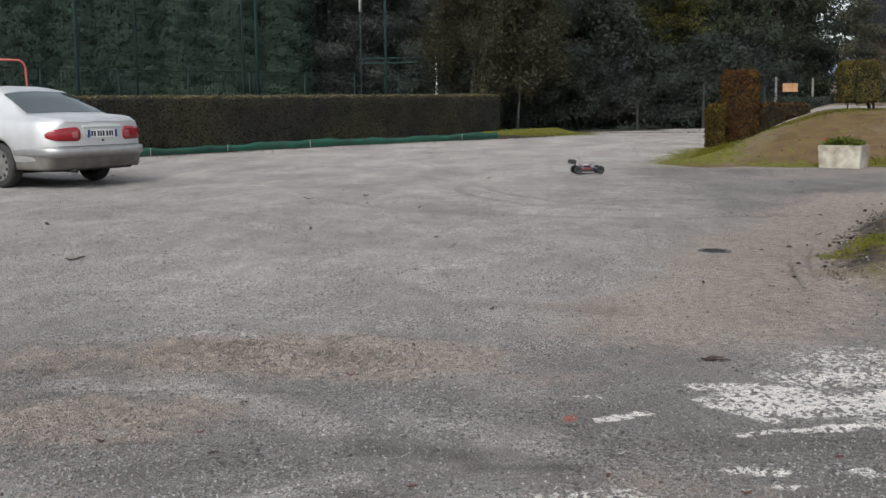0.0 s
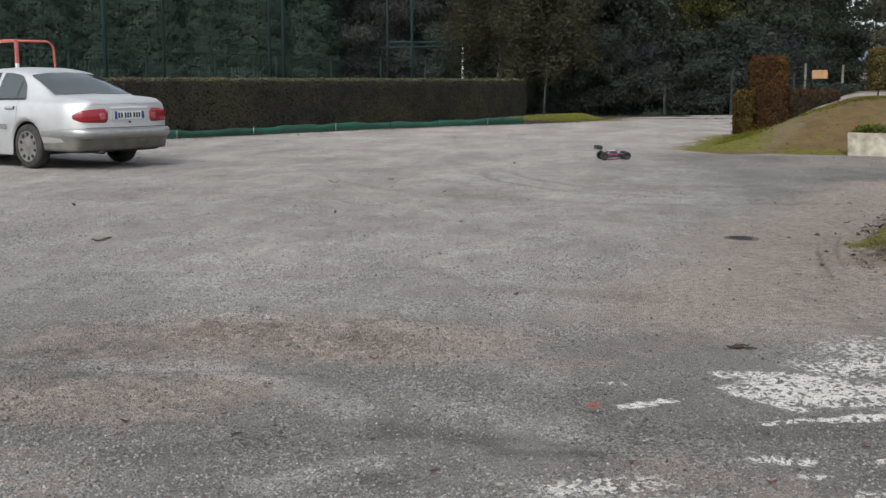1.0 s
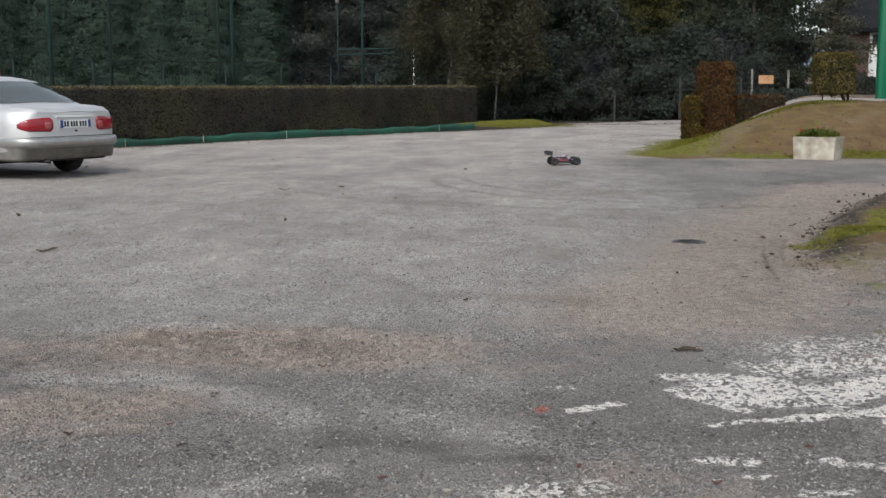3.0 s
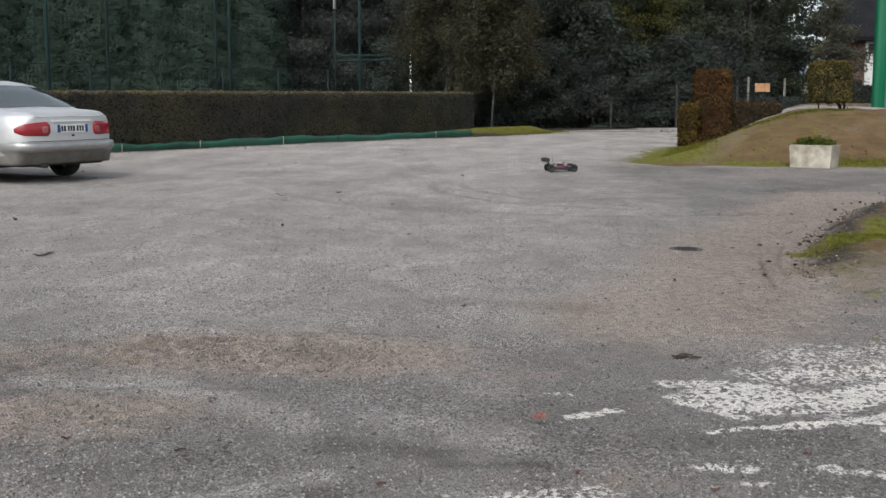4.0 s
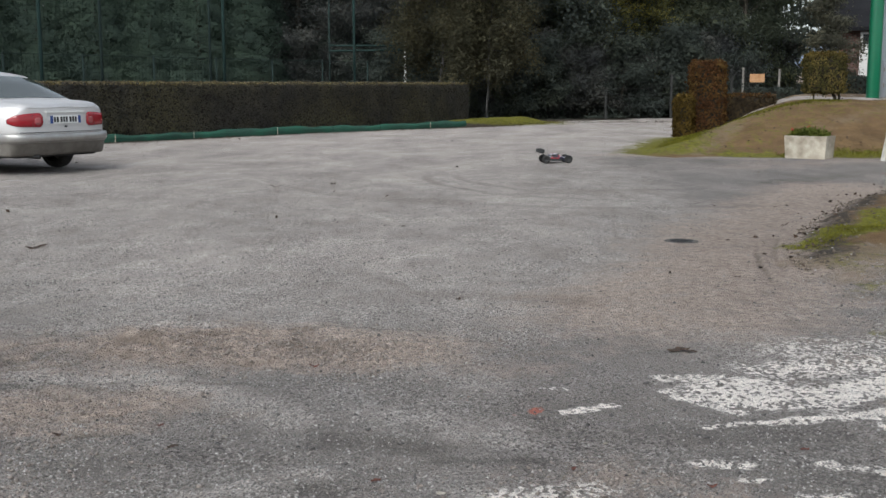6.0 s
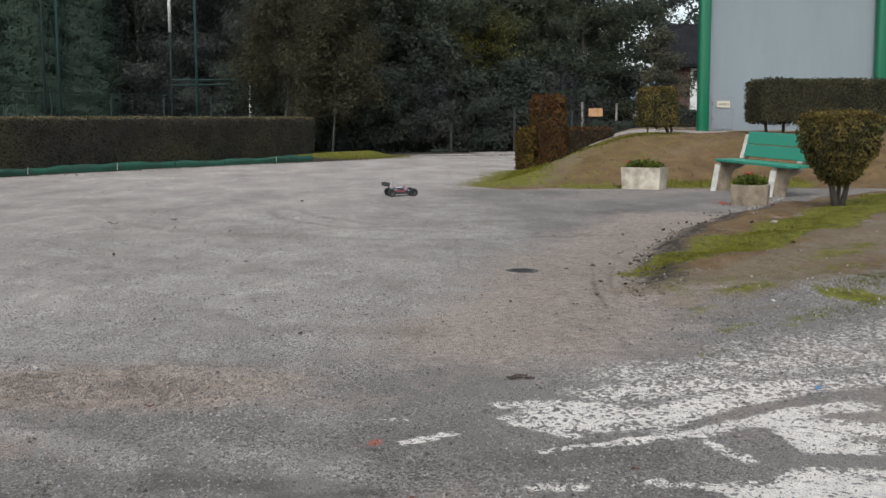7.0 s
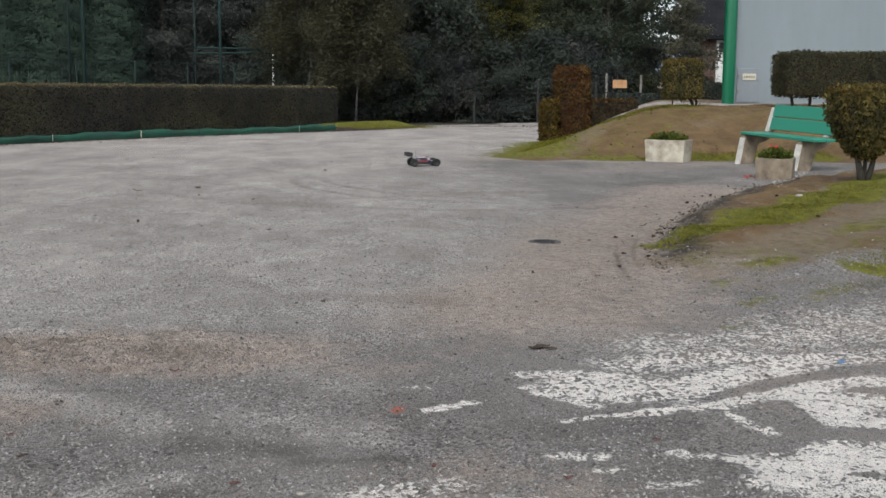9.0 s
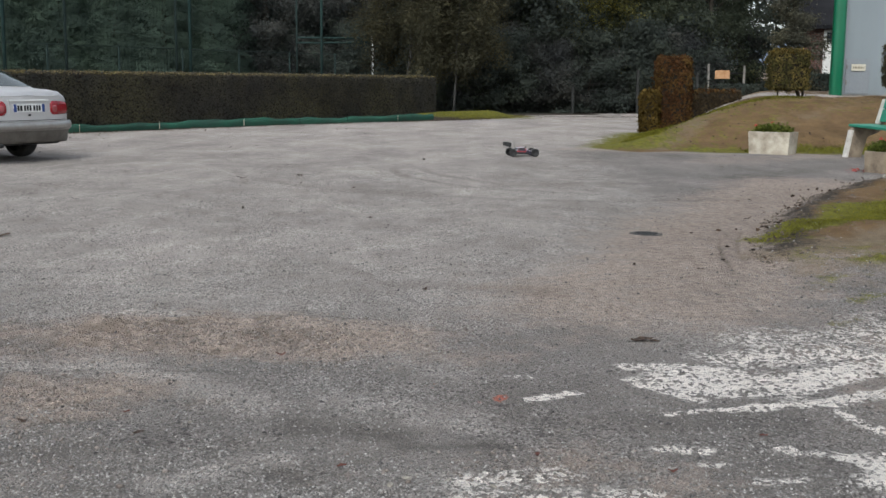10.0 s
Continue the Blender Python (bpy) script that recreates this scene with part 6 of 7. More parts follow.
        part("window_divider", car_panel([1.535, 1.555], list(np.linspace(6.15, 7.55, 8)), side, 0.009), M_BLACK, body)
        part("window_trim", car_panel(list(np.linspace(1.30, 2.98, 16)), [5.98, 6.14], side, 0.007), M_BLACK, body, "black rubber window seal")
        for y in (0.0, BASE):
            bm = bmesh.new()
            angles = np.linspace(radians(-12), radians(192), 26)
            outer = [bm.verts.new((side * 0.862, y + 0.362 * math.cos(a), 0.30 + 0.362 * math.sin(a))) for a in angles]
            inner = [bm.verts.new((side * 0.56, y + 0.362 * math.cos(a), 0.30 + 0.362 * math.sin(a))) for a in angles]
            for k in range(25):
                bm.faces.new((outer[k], outer[k + 1], inner[k + 1], inner[k]))
            bm.faces.new(inner)
            part("wheel_arch", bm, M_BLACK, body, "dark wheel arch lining")
        # lamps: long on the wing, a short piece on the lid
        outer = part("tail_lamp", lamp_panel(side), M_LAMP_RED, body, "red tail lamp", smooth=True)
        part("lamp_lens", tail_panel(side * 0.405, side * 0.50, 0.69, 0.79, 0.017, 6, 4, 0.03), M_LAMP_PALE, outer, "pale reversing lens", smooth=True)
        part("lamp_joint", tail_panel(side * 0.528, side * 0.533, 0.665, 0.845, 0.0145, 1, 5), M_BLACK, outer)
        part("head_lamp", box(side * 0.48 - 0.11, side * 0.48 + 0.11, 3.52, 3.58, 0.58, 0.72, 0.04, segments=3), M_PANE, body)
    part("grille", box(-0.22, 0.22, 3.60, 3.665, 0.55, 0.76, 0.02), M_CHROME, body)
    # bumpers
    for tail in (True, False):
        bm = bmesh.new()
        prof = [(-0.19, 0.262), (-0.12, 0.268), (-0.085, 0.300), (-0.050, 0.385), (-0.012, 0.440), (0.004, 0.446), (0.006, 0.454), (0.034, 0.462), (0.046, 0.478), (0.050, 0.526), (0.040, 0.556), (0.014, 0.570), (-0.020, 0.574)]
        run = [(0.872, 0.86), (0.871, 0.72), (0.869, 0.58)]
        run += [(0.868 * math.cos(a) ** 0.55, 0.44 * (1 - math.sin(a) ** 0.55)) for a in np.linspace(0.0, math.pi / 2 - 0.02, 22)] + [(0.0, 0.0)]
        run = run + [(-x, y) for x, y in run[-2::-1]]
        cols = []
        for i, (x, y) in enumerate(run):
            a, b = run[max(0, i - 1)], run[min(len(run) - 1, i + 1)]
            side_way = Vector((a[1] - b[1], b[0] - a[0])).normalized()
            wrap = min(1.0, max(0.25, 1.4 - abs(side_way.x) * 1.15))
            col = []
            for o, z in prof:
                px, py = x + side_way.x * o * wrap, -REAR_AXLE + y + side_way.y * o * wrap
                col.append(bm.verts.new((px, py if tail else 2 * (-REAR_AXLE + 2.39) - py, z)))
            cols.append(col)
        skirt = bmesh.new()
        for a, b in zip(cols, cols[1:]):
            for k in range(len(prof) - 1):
                if k < 4:
                    skirt.faces.new([skirt.verts.new(v.co) for v in (a[k], b[k], b[k + 1], a[k + 1])])
                else:
                    bm.faces.new((a[k], b[k], b[k + 1], a[k + 1]))
        bmesh.ops.remove_doubles(skirt, verts=skirt.verts[:], dist=0.0005)
        bmesh.ops.delete(bm, geom=[v for v in bm.verts if not v.link_faces], context="VERTS")
        bmesh.ops.recalc_face_normals(skirt, faces=skirt.faces[:])
        bmesh.ops.recalc_face_normals(bm, faces=bm.faces[:])
        part("bumper_skirt", skirt, M_SKIRT, ob, "grey lower bumper, dirt and underside shade in its colour", smooth=True)
        part("bumper", bm, M_BUMPER, ob, "dull silver upper bumper with road dirt", smooth=True)
    # lid: plate recess, plate, grip, lock, seams
    part("plate_recess", tail_panel(-0.31, 0.31, 0.685, 0.845, 0.006), M_SILVER, body)
    pl = part("number_plate", tail_panel(-0.26, 0.26, 0.70, 0.81, 0.016), M_PLATE, body, "white number plate")
    part("plate_band", tail_panel(-0.26, -0.215, 0.702, 0.808, 0.0195, 2, 2), M_PLATE_BLUE, pl)
    part("plate_band", tail_panel(0.215, 0.26, 0.702, 0.808, 0.0195, 2, 2), M_PLATE_BLUE, pl)
    for x, w in ((-0.185, 0.032), (-0.138, 0.034), (-0.075, 0.032), (-0.030, 0.030), (0.015, 0.032), (0.080, 0.034), (0.128, 0.030), (0.172, 0.03)):
        part("plate_bar", tail_panel(x - w / 2, x + w / 2, 0.718, 0.792, 0.0192, 2, 2), M_BLACK, pl)
    part("lid_grip", tail_panel(-0.33, 0.33, 0.850, 0.872, 0.026), M_PLATE, body, "bright lid grip")
    part("lock", box(-0.015, 0.015, -REAR_AXLE - 0.005, -REAR_AXLE + 0.02, 0.645, 0.672, 0.006), M_BLACK, body)
    part("lid_seam", tail_panel(-0.74, 0.74, 0.582, 0.590, 0.004, 16, 1), M_BLACK, body)
    for side in (-1, 1):
        for y in (0.0, BASE):
            car_wheel(ob, side * 0.78, y, side)
    part("exhaust", tube([(-0.45, -REAR_AXLE + 0.5, 0.26), (-0.45, -REAR_AXLE + 0.04, 0.25)], 0.03, 12), M_BLACK, ob, smooth=True)
    return ob


saloon_car(pose(-6.38, 16.93, 0.0, 0, 0, 57) @ Matrix.Diagonal((1.025, 1.025, 1.045, 1)))


# ---- the radio-controlled buggy ----
def shell_paint():
    """Red and white flashes over black, as on the buggy's shell."""
    n = Nodes("patterned_shell")
    field = n.noise(16.0, 2.0, 0.4)
    col = n.mix(n.ramp(field, 0.50, 0.54), (0.26, 0.02, 0.03), (0.46, 0.42, 0.46))
    col = n.mix(n.ramp(n.noise(11.0, 1.0, 0.4), 0.46, 0.50), col, (0.014, 0.014, 0.026))
    return n.done(col, 0.3)


M_RC_SHELL = shell_paint()
M_RC_RED = paint("red_trim", (0.26, 0.022, 0.030), 0.3, (0.2, 0.03, 0.03), 0.1)
M_RC_WHITE = paint("white_shell", (0.36, 0.34, 0.38), 0.3, (0.4, 0.4, 0.4), 0.08)
M_RC_BLUE = paint("dark_blue_chassis", (0.012, 0.014, 0.045), 0.35, (0.02, 0.02, 0.03), 0.1)


def buggy(m):
    """A 1:8 off-road buggy; local y ahead, 0.50 m long."""
    ob = thing("toy_buggy", m, "black, red and white radio-controlled buggy standing on the gravel", "toy car")
    part("chassis", box(-0.055, 0.055, -0.18, 0.20, 0.030, 0.042, 0.004), M_RC_BLUE, ob)
    for side in (-1, 1):
        part("side_guard", box(side * 0.075 - 0.022, side * 0.075 + 0.022, -0.12, 0.09, 0.034, 0.058, 0.006), M_BLACK, ob)
    # shell: lofted cab
    sections = [(-0.150, 0.030, 0.085, 0.100), (-0.110, 0.052, 0.055, 0.122), (-0.050, 0.060, 0.050, 0.140), (0.005, 0.058, 0.050, 0.138), (0.055, 0.050, 0.050, 0.112), (0.105, 0.040, 0.052, 0.092), (0.165, 0.026, 0.055, 0.076), (0.200, 0.016, 0.056, 0.068)]
    bm = bmesh.new()
    rings = []
    for y, w, low, high in sections:
        rings.append([bm.verts.new(p) for p in ((-w, y, low), (-w * 1.05, y, low + (high - low) * 0.5), (-w * 0.62, y, high - 0.004), (0, y, high), (w * 0.62, y, high - 0.004), (w * 1.05, y, low + (high - low) * 0.5), (w, y, low))])
    for a, b in zip(rings, rings[1:]):
        for k in range(6):
            bm.faces.new((a[k], a[k + 1], b[k + 1], b[k]))
    bm.faces.new(rings[0])
    bm.faces.new(rings[-1][::-1])
    bmesh.ops.recalc_face_normals(bm, faces=bm.faces[:])
    shell = part("shell", bm, M_RC_SHELL, ob, "red and white painted shell", smooth=True)
    part("cab_window", box(-0.030, 0.030, -0.005, 0.003, -0.024, 0.024, 0.006, m=Matrix.Translation((0, 0.036, 0.128)) @ Matrix.Rotation(radians(-62), 4, "X") @ Matrix.Rotation(radians(90), 4, "X") @ Matrix.Rotation(radians(-90), 4, "X")), M_BLACK, shell)
    for side in (-1, 1):
        part("side_window", box(side * 0.056 - 0.004, side * 0.056 + 0.004, -0.075, 0.0, 0.100, 0.126, 0.003), M_BLACK, shell)
        part("stripe", box(side * 0.061 - 0.003, side * 0.061 + 0.003, -0.11, 0.05, 0.066, 0.080, 0.002), M_RC_RED, shell, "red flash")
        part("bonnet_flash", box(side * 0.026 - 0.008, side * 0.026 + 0.008, 0.06, 0.17, 0.082, 0.090, 0.002, m=Matrix.Translation((0, 0, 0.036)) @ Matrix.Rotation(radians(-16), 4, "X") @ Matrix.Translation((0, 0, -0.012))), M_RC_WHITE, shell)
    part("nose_bumper", box(-0.042, 0.042, 0.212, 0.250, 0.040, 0.070, 0.010), M_RC_WHITE, ob, "white foam nose bumper")
    part("front_plate", box(-0.05, 0.05, 0.18, 0.225, 0.030, 0.040, 0.004), M_RC_BLUE, ob)
    for y, h in ((0.150, 0.105), (-0.165, 0.120)):
        part("shock_tower", box(-0.045, 0.045, y - 0.004, y + 0.004, 0.04, h, 0.003), M_BLACK, ob)
    for y, track, w in ((0.165, 0.128, 0.040), (-0.165, 0.128, 0.046)):
        for side in (-1, 1):
            part("suspension_arm", tube([(side * 0.03, y, 0.042), (side * (track - 0.01), y, 0.055)], 0.007, 6), M_BLACK, ob)
            part("damper", tube([(side * 0.035, y + 0.012, 0.100), (side * 0.09, y + 0.012, 0.052)], [0.009, 0.006], 8), M_CHROME, ob, smooth=True)
            c = Matrix.Translation((side * track, y, 0.058)) @ Matrix.Diagonal((side, 1, 1, 1))
            tyre = part("tyre", lathe([(-w / 2, 0.034), (-w / 2, 0.050), (-w / 2 + 0.006, 0.057), (w / 2 - 0.006, 0.057), (w / 2, 0.050), (w / 2, 0.034)], 22, m=c, cap=False), M_TYRE, ob)
            part("rim", lathe([(-w / 2 + 0.004, 0.012), (w / 2 - 0.008, 0.033), (w / 2 - 0.004, 0.034), (w / 2 - 0.012, 0.010)], 16, m=c), M_BLACK, tyre)
            bm = bmesh.new()
            for i in range(18):
                box(-w / 2 + 0.004, w / 2 - 0.004, -0.004, 0.004, 0.0555, 0.0605, bm=bm, m=c @ Matrix.Rotation(i * 2 * math.pi / 18, 4, "X"))
            part("tread", bm, M_TYRE, tyre)
    # wing on two stays
    wing = part("wing", box(-0.095, 0.095, -0.265, -0.195, 0.158, 0.164, 0.002, m=Matrix.Translation((0, 0, 0.02)) @ Matrix.Translation((0, -0.23, 0.16)) @ Matrix.Rotation(radians(14), 4, "X") @ Matrix.Translation((0, 0.23, -0.16))), M_BLACK, ob, "black rear wing")
    for side in (-1, 1):
        part("end_plate", box(side * 0.097 - 0.002, side * 0.097 + 0.002, -0.272, -0.185, 0.150, 0.205, 0.002), M_BLACK, wing)
        part("stay", tube([(side * 0.025, -0.165, 0.11), (side * 0.025, -0.225, 0.176)], 0.005, 6), M_BLACK, ob)
    part("lettering", box(-0.045, 0.045, -0.240, -0.215, 0.1865, 0.1895), M_RC_RED, wing, "red lettering")
    part("wing_flap", box(-0.093, 0.093, -0.276, -0.270, 0.160, 0.195, 0.002), M_BLACK, wing)
    part("aerial", tube([(0.02, -0.12, 0.11), (0.022, -0.13, 0.22), (0.03, -0.145, 0.34)], [0.0022, 0.002, 0.0015], 6), M_BLACK, ob)
    part("engine", box(-0.03, 0.03, -0.14, -0.08, 0.045, 0.10, 0.01), M_CHROME, ob)
    return ob


buggy(pose(2.0, 18.25, float(ground_height(2.0, 18.25)), 0, 0, -84) @ Matrix.Diagonal((1.12, 1.12, 1.12, 1)))


# ---- small stuff on the ground ----
def pebbles(name, count, area, low, high, seed, label, drifts=0.5, even=3.0, apron=False):
    """Loose chippings lying on the ground, in drifts."""
    rng = np.random.default_rng(seed)
    x0, x1, y0, y1 = area
    x, y = rng.uniform(x0, x1, count * 4), y0 + (y1 - y0) * rng.uniform(0, 1, count * 4) ** 1.7
    want = 0.52 + drifts * (0.6 * lumps(x, y, 1.7, 11) + 0.45 * lumps(x, y, 4.3, 12))
    for ax, ay, bx, by, w, soft, k in PALE_RUNS:
        want = np.maximum(want, 1.25 * k * stroke(x, y, ax, ay, bx, by, w, soft))
    for ax, ay, bx, by, w, soft, k in DARK_RUNS:
        want = want - 0.6 * k * stroke(x, y, ax, ay, bx, by, w, soft)
    keep = rng.uniform(0, 1, count * 4) < want
    keep &= (x - bank_edge(y) < rng.uniform(-0.3, 0.9, count * 4)) | (y < 6.4) | (drifts < 0.25)
    # few on the churned earth and the trodden silt
    bare = np.maximum.reduce([stroke(x, y, -1.3, 5.40, -0.3, 5.28, 0.4, 0.25), stroke(x, y, -2.1, 4.1, -1.2, 4.3, 0.35, 0.25), stroke(x, y, 1.2, 5.9, 2.2, 8.4, 0.9, 0.5), stroke(x, y, -0.3, 6.9, 1.2, 6.6, 0.4, 0.3), stroke(x, y, 1.3, 4.5, 2.6, 4.7, 0.3, 0.2), stroke(x, y, 1.6, 3.45, 2.2, 3.35, 0.18, 0.12), stroke(x, y, 2.1, 4.2, 2.2, 3.8, 0.15, 0.1)])
    keep &= rng.uniform(0, 1, count * 4) > bare * 0.78
    keep &= (x > -0.48 * y - 0.1) & (x < 0.62 * y + 0.1)
    if apron:
        keep &= x > 1.5 + (y - 4.8) * 0.42 + rng.uniform(0, 0.6, count * 4)
    x, y = x[keep][:count], y[keep][:count]
    n = len(x)
    r = (low + (high - low) * rng.uniform(0, 1, n) ** even)[:, None, None]
    shape = np.array([(1, 0, -0.1), (0, 1, -0.1), (-1, 0, -0.1), (0, -1, -0.1), (0, 0, 0.75)], dtype=float)[None] + rng.normal(0, 0.2, (n, 5, 3))
    a = rng.uniform(0, 6.28, n)
    c, s = np.cos(a)[:, None], np.sin(a)[:, None]
    vx, vy = shape[:, :, 0] * c - shape[:, :, 1] * s, shape[:, :, 0] * s + shape[:, :, 1] * c
    v = np.stack([vx, vy, shape[:, :, 2]], -1) * r
    v += np.stack([x, y, ground_height(x, y) + r[:, 0, 0] * 0.05], -1)[:, None, :]
    tri = np.array([(0, 1, 4), (1, 2, 4), (2, 3, 4), (3, 0, 4)])
    faces = (np.arange(n)[:, None, None] * 5 + tri[None]).reshape(-1, 3)
    tagged(new(name, mesh_np(name, v.reshape(-1, 3), faces, M_STONES)), label, "gravel", kind="stuff")


pebbles("gravel", 100000, (-2.9, 3.6, 2.9, 7.2), 0.0021, 0.0066, 61, "loose pale grey chippings strewn over the yard", 0.5, 3.3)
pebbles("gravel", 9000, (-5.0, 7.0, 7.0, 15.0), 0.005, 0.011, 62, "scattered chippings further across the yard")
pebbles("rubble", 260, (2.4, 6.0, 6.0, 13.0), 0.006, 0.016, 63, "stones and clods along the verge", 0.2)
pebbles("rubble", 2200, (1.6, 4.6, 4.8, 7.4), 0.004, 0.0125, 64, "pale broken rubble strewn below the verge", 0.24, 3.0, apron=True)


def dead_leaf(name, x, y, turn, size, label, material=None):
    """One curled dead leaf or scrap of bark."""
    bm = bmesh.new()
    nx, ny = 6, 3
    grid = []
    for i in range(nx + 1):
        f = i / nx
        half = size * 0.22 * math.sin(math.pi * (0.06 + 0.88 * f)) * (1 + 0.3 * math.sin(f * 17))
        grid.append([bm.verts.new(((f - 0.5) * size, (j / ny * 2 - 1) * half, size * (0.10 * (f - 0.5) ** 2 * 4 + 0.08 * abs(j / ny * 2 - 1) * math.sin(f * 6 + x * 9)) + 0.006)) for j in range(ny + 1)])
    for a, b in zip(grid, grid[1:]):
        for k in range(ny):
            bm.faces.new((a[k], b[k], b[k + 1], a[k + 1]))
    geo = bmesh.ops.extrude_face_region(bm, geom=bm.faces[:])
    bmesh.ops.translate(bm, verts=[v for v in geo["geom"] if isinstance(v, bmesh.types.BMVert)], vec=(0, 0, 0.003))
    bmesh.ops.recalc_face_normals(bm, faces=bm.faces[:])
    data = bpy.data.meshes.new(name)
    bm.to_mesh(data)
    bm.free()
    data.materials.append(material or M_TWIG)
    ob = tagged(new(name, data), label, "leaf")
    ob.matrix_basis = pose(x, y, float(ground_height(x, y)), 0, 0, turn)
    return ob


for x, y, turn, size in ((-3.12, 8.68, 20, 0.16), (1.18, 5.22, 8, 0.11), (1.24, 5.20, -15, 0.05), 
                         (-2.0, 14.0, 0, 0.14), (-1.3, 14.3, 50, 0.10), (2.0, 7.2, 20, 0.05), (1.6, 7.4, 80, 0.05), (-1.35, 3.9, 0, 0.035), (-0.9, 3.75, 30, 0.04), (0.15, 6.5, 60, 0.05)):
    tagged(dead_leaf("dead_leaf", x, y, turn, size, "curled dark brown dead leaf on the gravel"), group="dead leaves")
for x, y, turn, size in ((-0.54, 4.98, 10, 0.045), (-0.18, 3.46, 20, 0.034), (0.47, 3.56, 70, 0.032), (0.89, 3.40, 0, 0.034), (-1.01, 4.03, 15, 0.026), (1.29, 3.72, 10, 0.034)):
    tagged(dead_leaf("dead_leaf", x, y, turn, size, "crumpled reddish dead leaf on the gravel", M_RED_LEAF), group="dead leaves")
dead_leaf("plastic_scrap", 2.52, 4.78, 30, 0.06, "crumpled scrap of blue plastic on the verge", M_BLUE_SCRAP)["category"] = "litter"


M_LID = surface("rusty_iron", (0.050, 0.044, 0.040), (0.115, 0.102, 0.092), 14.0, 80.0, 0.8)


def drain_cover(x, y):
    """A sunken iron drain lid, half buried."""
    ob = thing("drain_cover", pose(x, y, float(ground_height(x, y)) - 0.009), "dark round iron drain cover sunk in the gravel", "drain cover")
    bm = bmesh.new()
    bmesh.ops.create_cone(bm, cap_ends=True, segments=28, radius1=0.14, radius2=0.135, depth=0.03)
    part("lid", bm, M_LID, ob)
    for i in range(5):
        part("rib", box(-0.10 + 0.02 * abs(i - 2), 0.10 - 0.02 * abs(i - 2), -0.09 + i * 0.045 - 0.008, -0.09 + i * 0.045 + 0.008, 0.0155, 0.020), M_BLACK, ob)
    return ob


drain_cover(2.02, 8.96)


def leaf_litter():
    """Fallen leaves drifted along the far edge of the yard and the hedge's foot."""
    rng = np.random.default_rng(71)
    d = Vector((8.3, 11.35)).normalized()
    s = rng.uniform(-2, 12.4, 900)
    off = -np.abs(rng.normal(0, 0.35, 900)) - 0.08 + np.interp(s, (-3, 3, 7, 10, 12.2), (0.02, 0.0, -0.28, -0.62, -1.05))
    x, y = -7.3 + d.x * s - d.y * off, 24.9 + d.y * s + d.x * off
    x2 = rng.uniform(1.0, 10.0, 900)
    y2 = np.minimum(far_edge(x2), 38.6) + rng.normal(0.2, 0.5, 900)
    s3 = rng.uniform(7.5, 14.5, 90)
    x3, y3 = bank_edge(s3) + rng.normal(-0.05, 0.2, 90), s3
    x4, y4 = rng.uniform(5.2, 13.0, 520), rng.uniform(19.4, 25.5, 520)
    x5, y5 = rng.uniform(-7.0, 6.0, 130), rng.uniform(8.0, 30.0, 130)
    x, y = np.concatenate([x, x2, x3, x4, x5]), np.concatenate([y, y2, y3, y4, y5])
    p = np.stack([x, y, ground_height(x, y) + 0.012], 1)
    data = leaf_mesh("leaf_litter", p, np.tile((0, 0, 1.0), (len(p), 1)), 0.032, M_TWIG, rng, 0.35)
    tagged(new("leaf_litter", data), "brown fallen leaves drifted along the yard edges", "leaves", kind="stuff")


leaf_litter()


def clods(name, spots, low, high, seed, material, label):
    """Crumbs of earth or stones scattered round spots: (x, y, spread x, spread y, count)."""
    rng = np.random.default_rng(seed)
    if spots:
        x = np.concatenate([rng.normal(a, sa, k) for a, b, sa, sb, k in spots])
        y = np.concatenate([rng.normal(b, sb, k) for a, b, sa, sb, k in spots])
    else:
        y = rng.uniform(7.2, 14.5, 900)
        x = bank_edge(y) + np.abs(rng.normal(0, 0.28, 900)) - 0.05
    n = len(x)
    r = (low + (high - low) * rng.uniform(0, 1, n) ** 3)[:, None, None]
    shape = np.array([(1, 0, 0), (0, 1, 0), (-1, 0, 0), (0, -1, 0), (0, 0, 0.7), (0, 0, -0.5)], dtype=float)[None] + rng.normal(0, 0.22, (n, 6, 3))
    v = shape * r + np.stack([x, y, ground_height(x, y) + r[:, 0, 0] * 0.2], -1)[:, None, :]
    tri = np.array([(0, 1, 4), (1, 2, 4), (2, 3, 4), (3, 0, 4), (1, 0, 5), (2, 1, 5), (3, 2, 5), (0, 3, 5)])
    faces = (np.arange(n)[:, None, None] * 6 + tri[None]).reshape(-1, 3)
    tagged(new(name, mesh_np(name, v.reshape(-1, 3), faces, material)), label, "earth", kind="stuff")


M_CRUMBS = surface("crumbled_earth", (0.065, 0.050, 0.038), (0.15, 0.12, 0.092), 8.0, 60.0, 1.0)
M_DRY_CRUMBS = surface("dry_crumbled_earth", (0.13, 0.107, 0.093), (0.30, 0.256, 0.228), 30.0, 90.0, 1.0)
M_DARK_STONE = surface("dark_stone", (0.045, 0.042, 0.040), (0.12, 0.11, 0.105), 30.0, 90.0, 0.9)
clods("earth_clods", (), 0.005, 0.021, 81, M_CRUMBS, "dark crumbs of earth along the verge")
clods("earth_clods", ((-1.1, 5.4, 0.45, 0.2, 2200), (-0.45, 5.25, 0.40, 0.2, 2200), (-1.7, 4.2, 0.35, 0.2, 1400), (-1.4, 3.5, 0.3, 0.2, 500), (1.2, 5.9, 0.5, 0.4, 400), (0.5, 3.4, 0.25, 0.12, 400)), 0.0022, 0.0125, 82, M_DRY_CRUMBS, "dry pinkish-brown crumbs of churned earth on the yard")
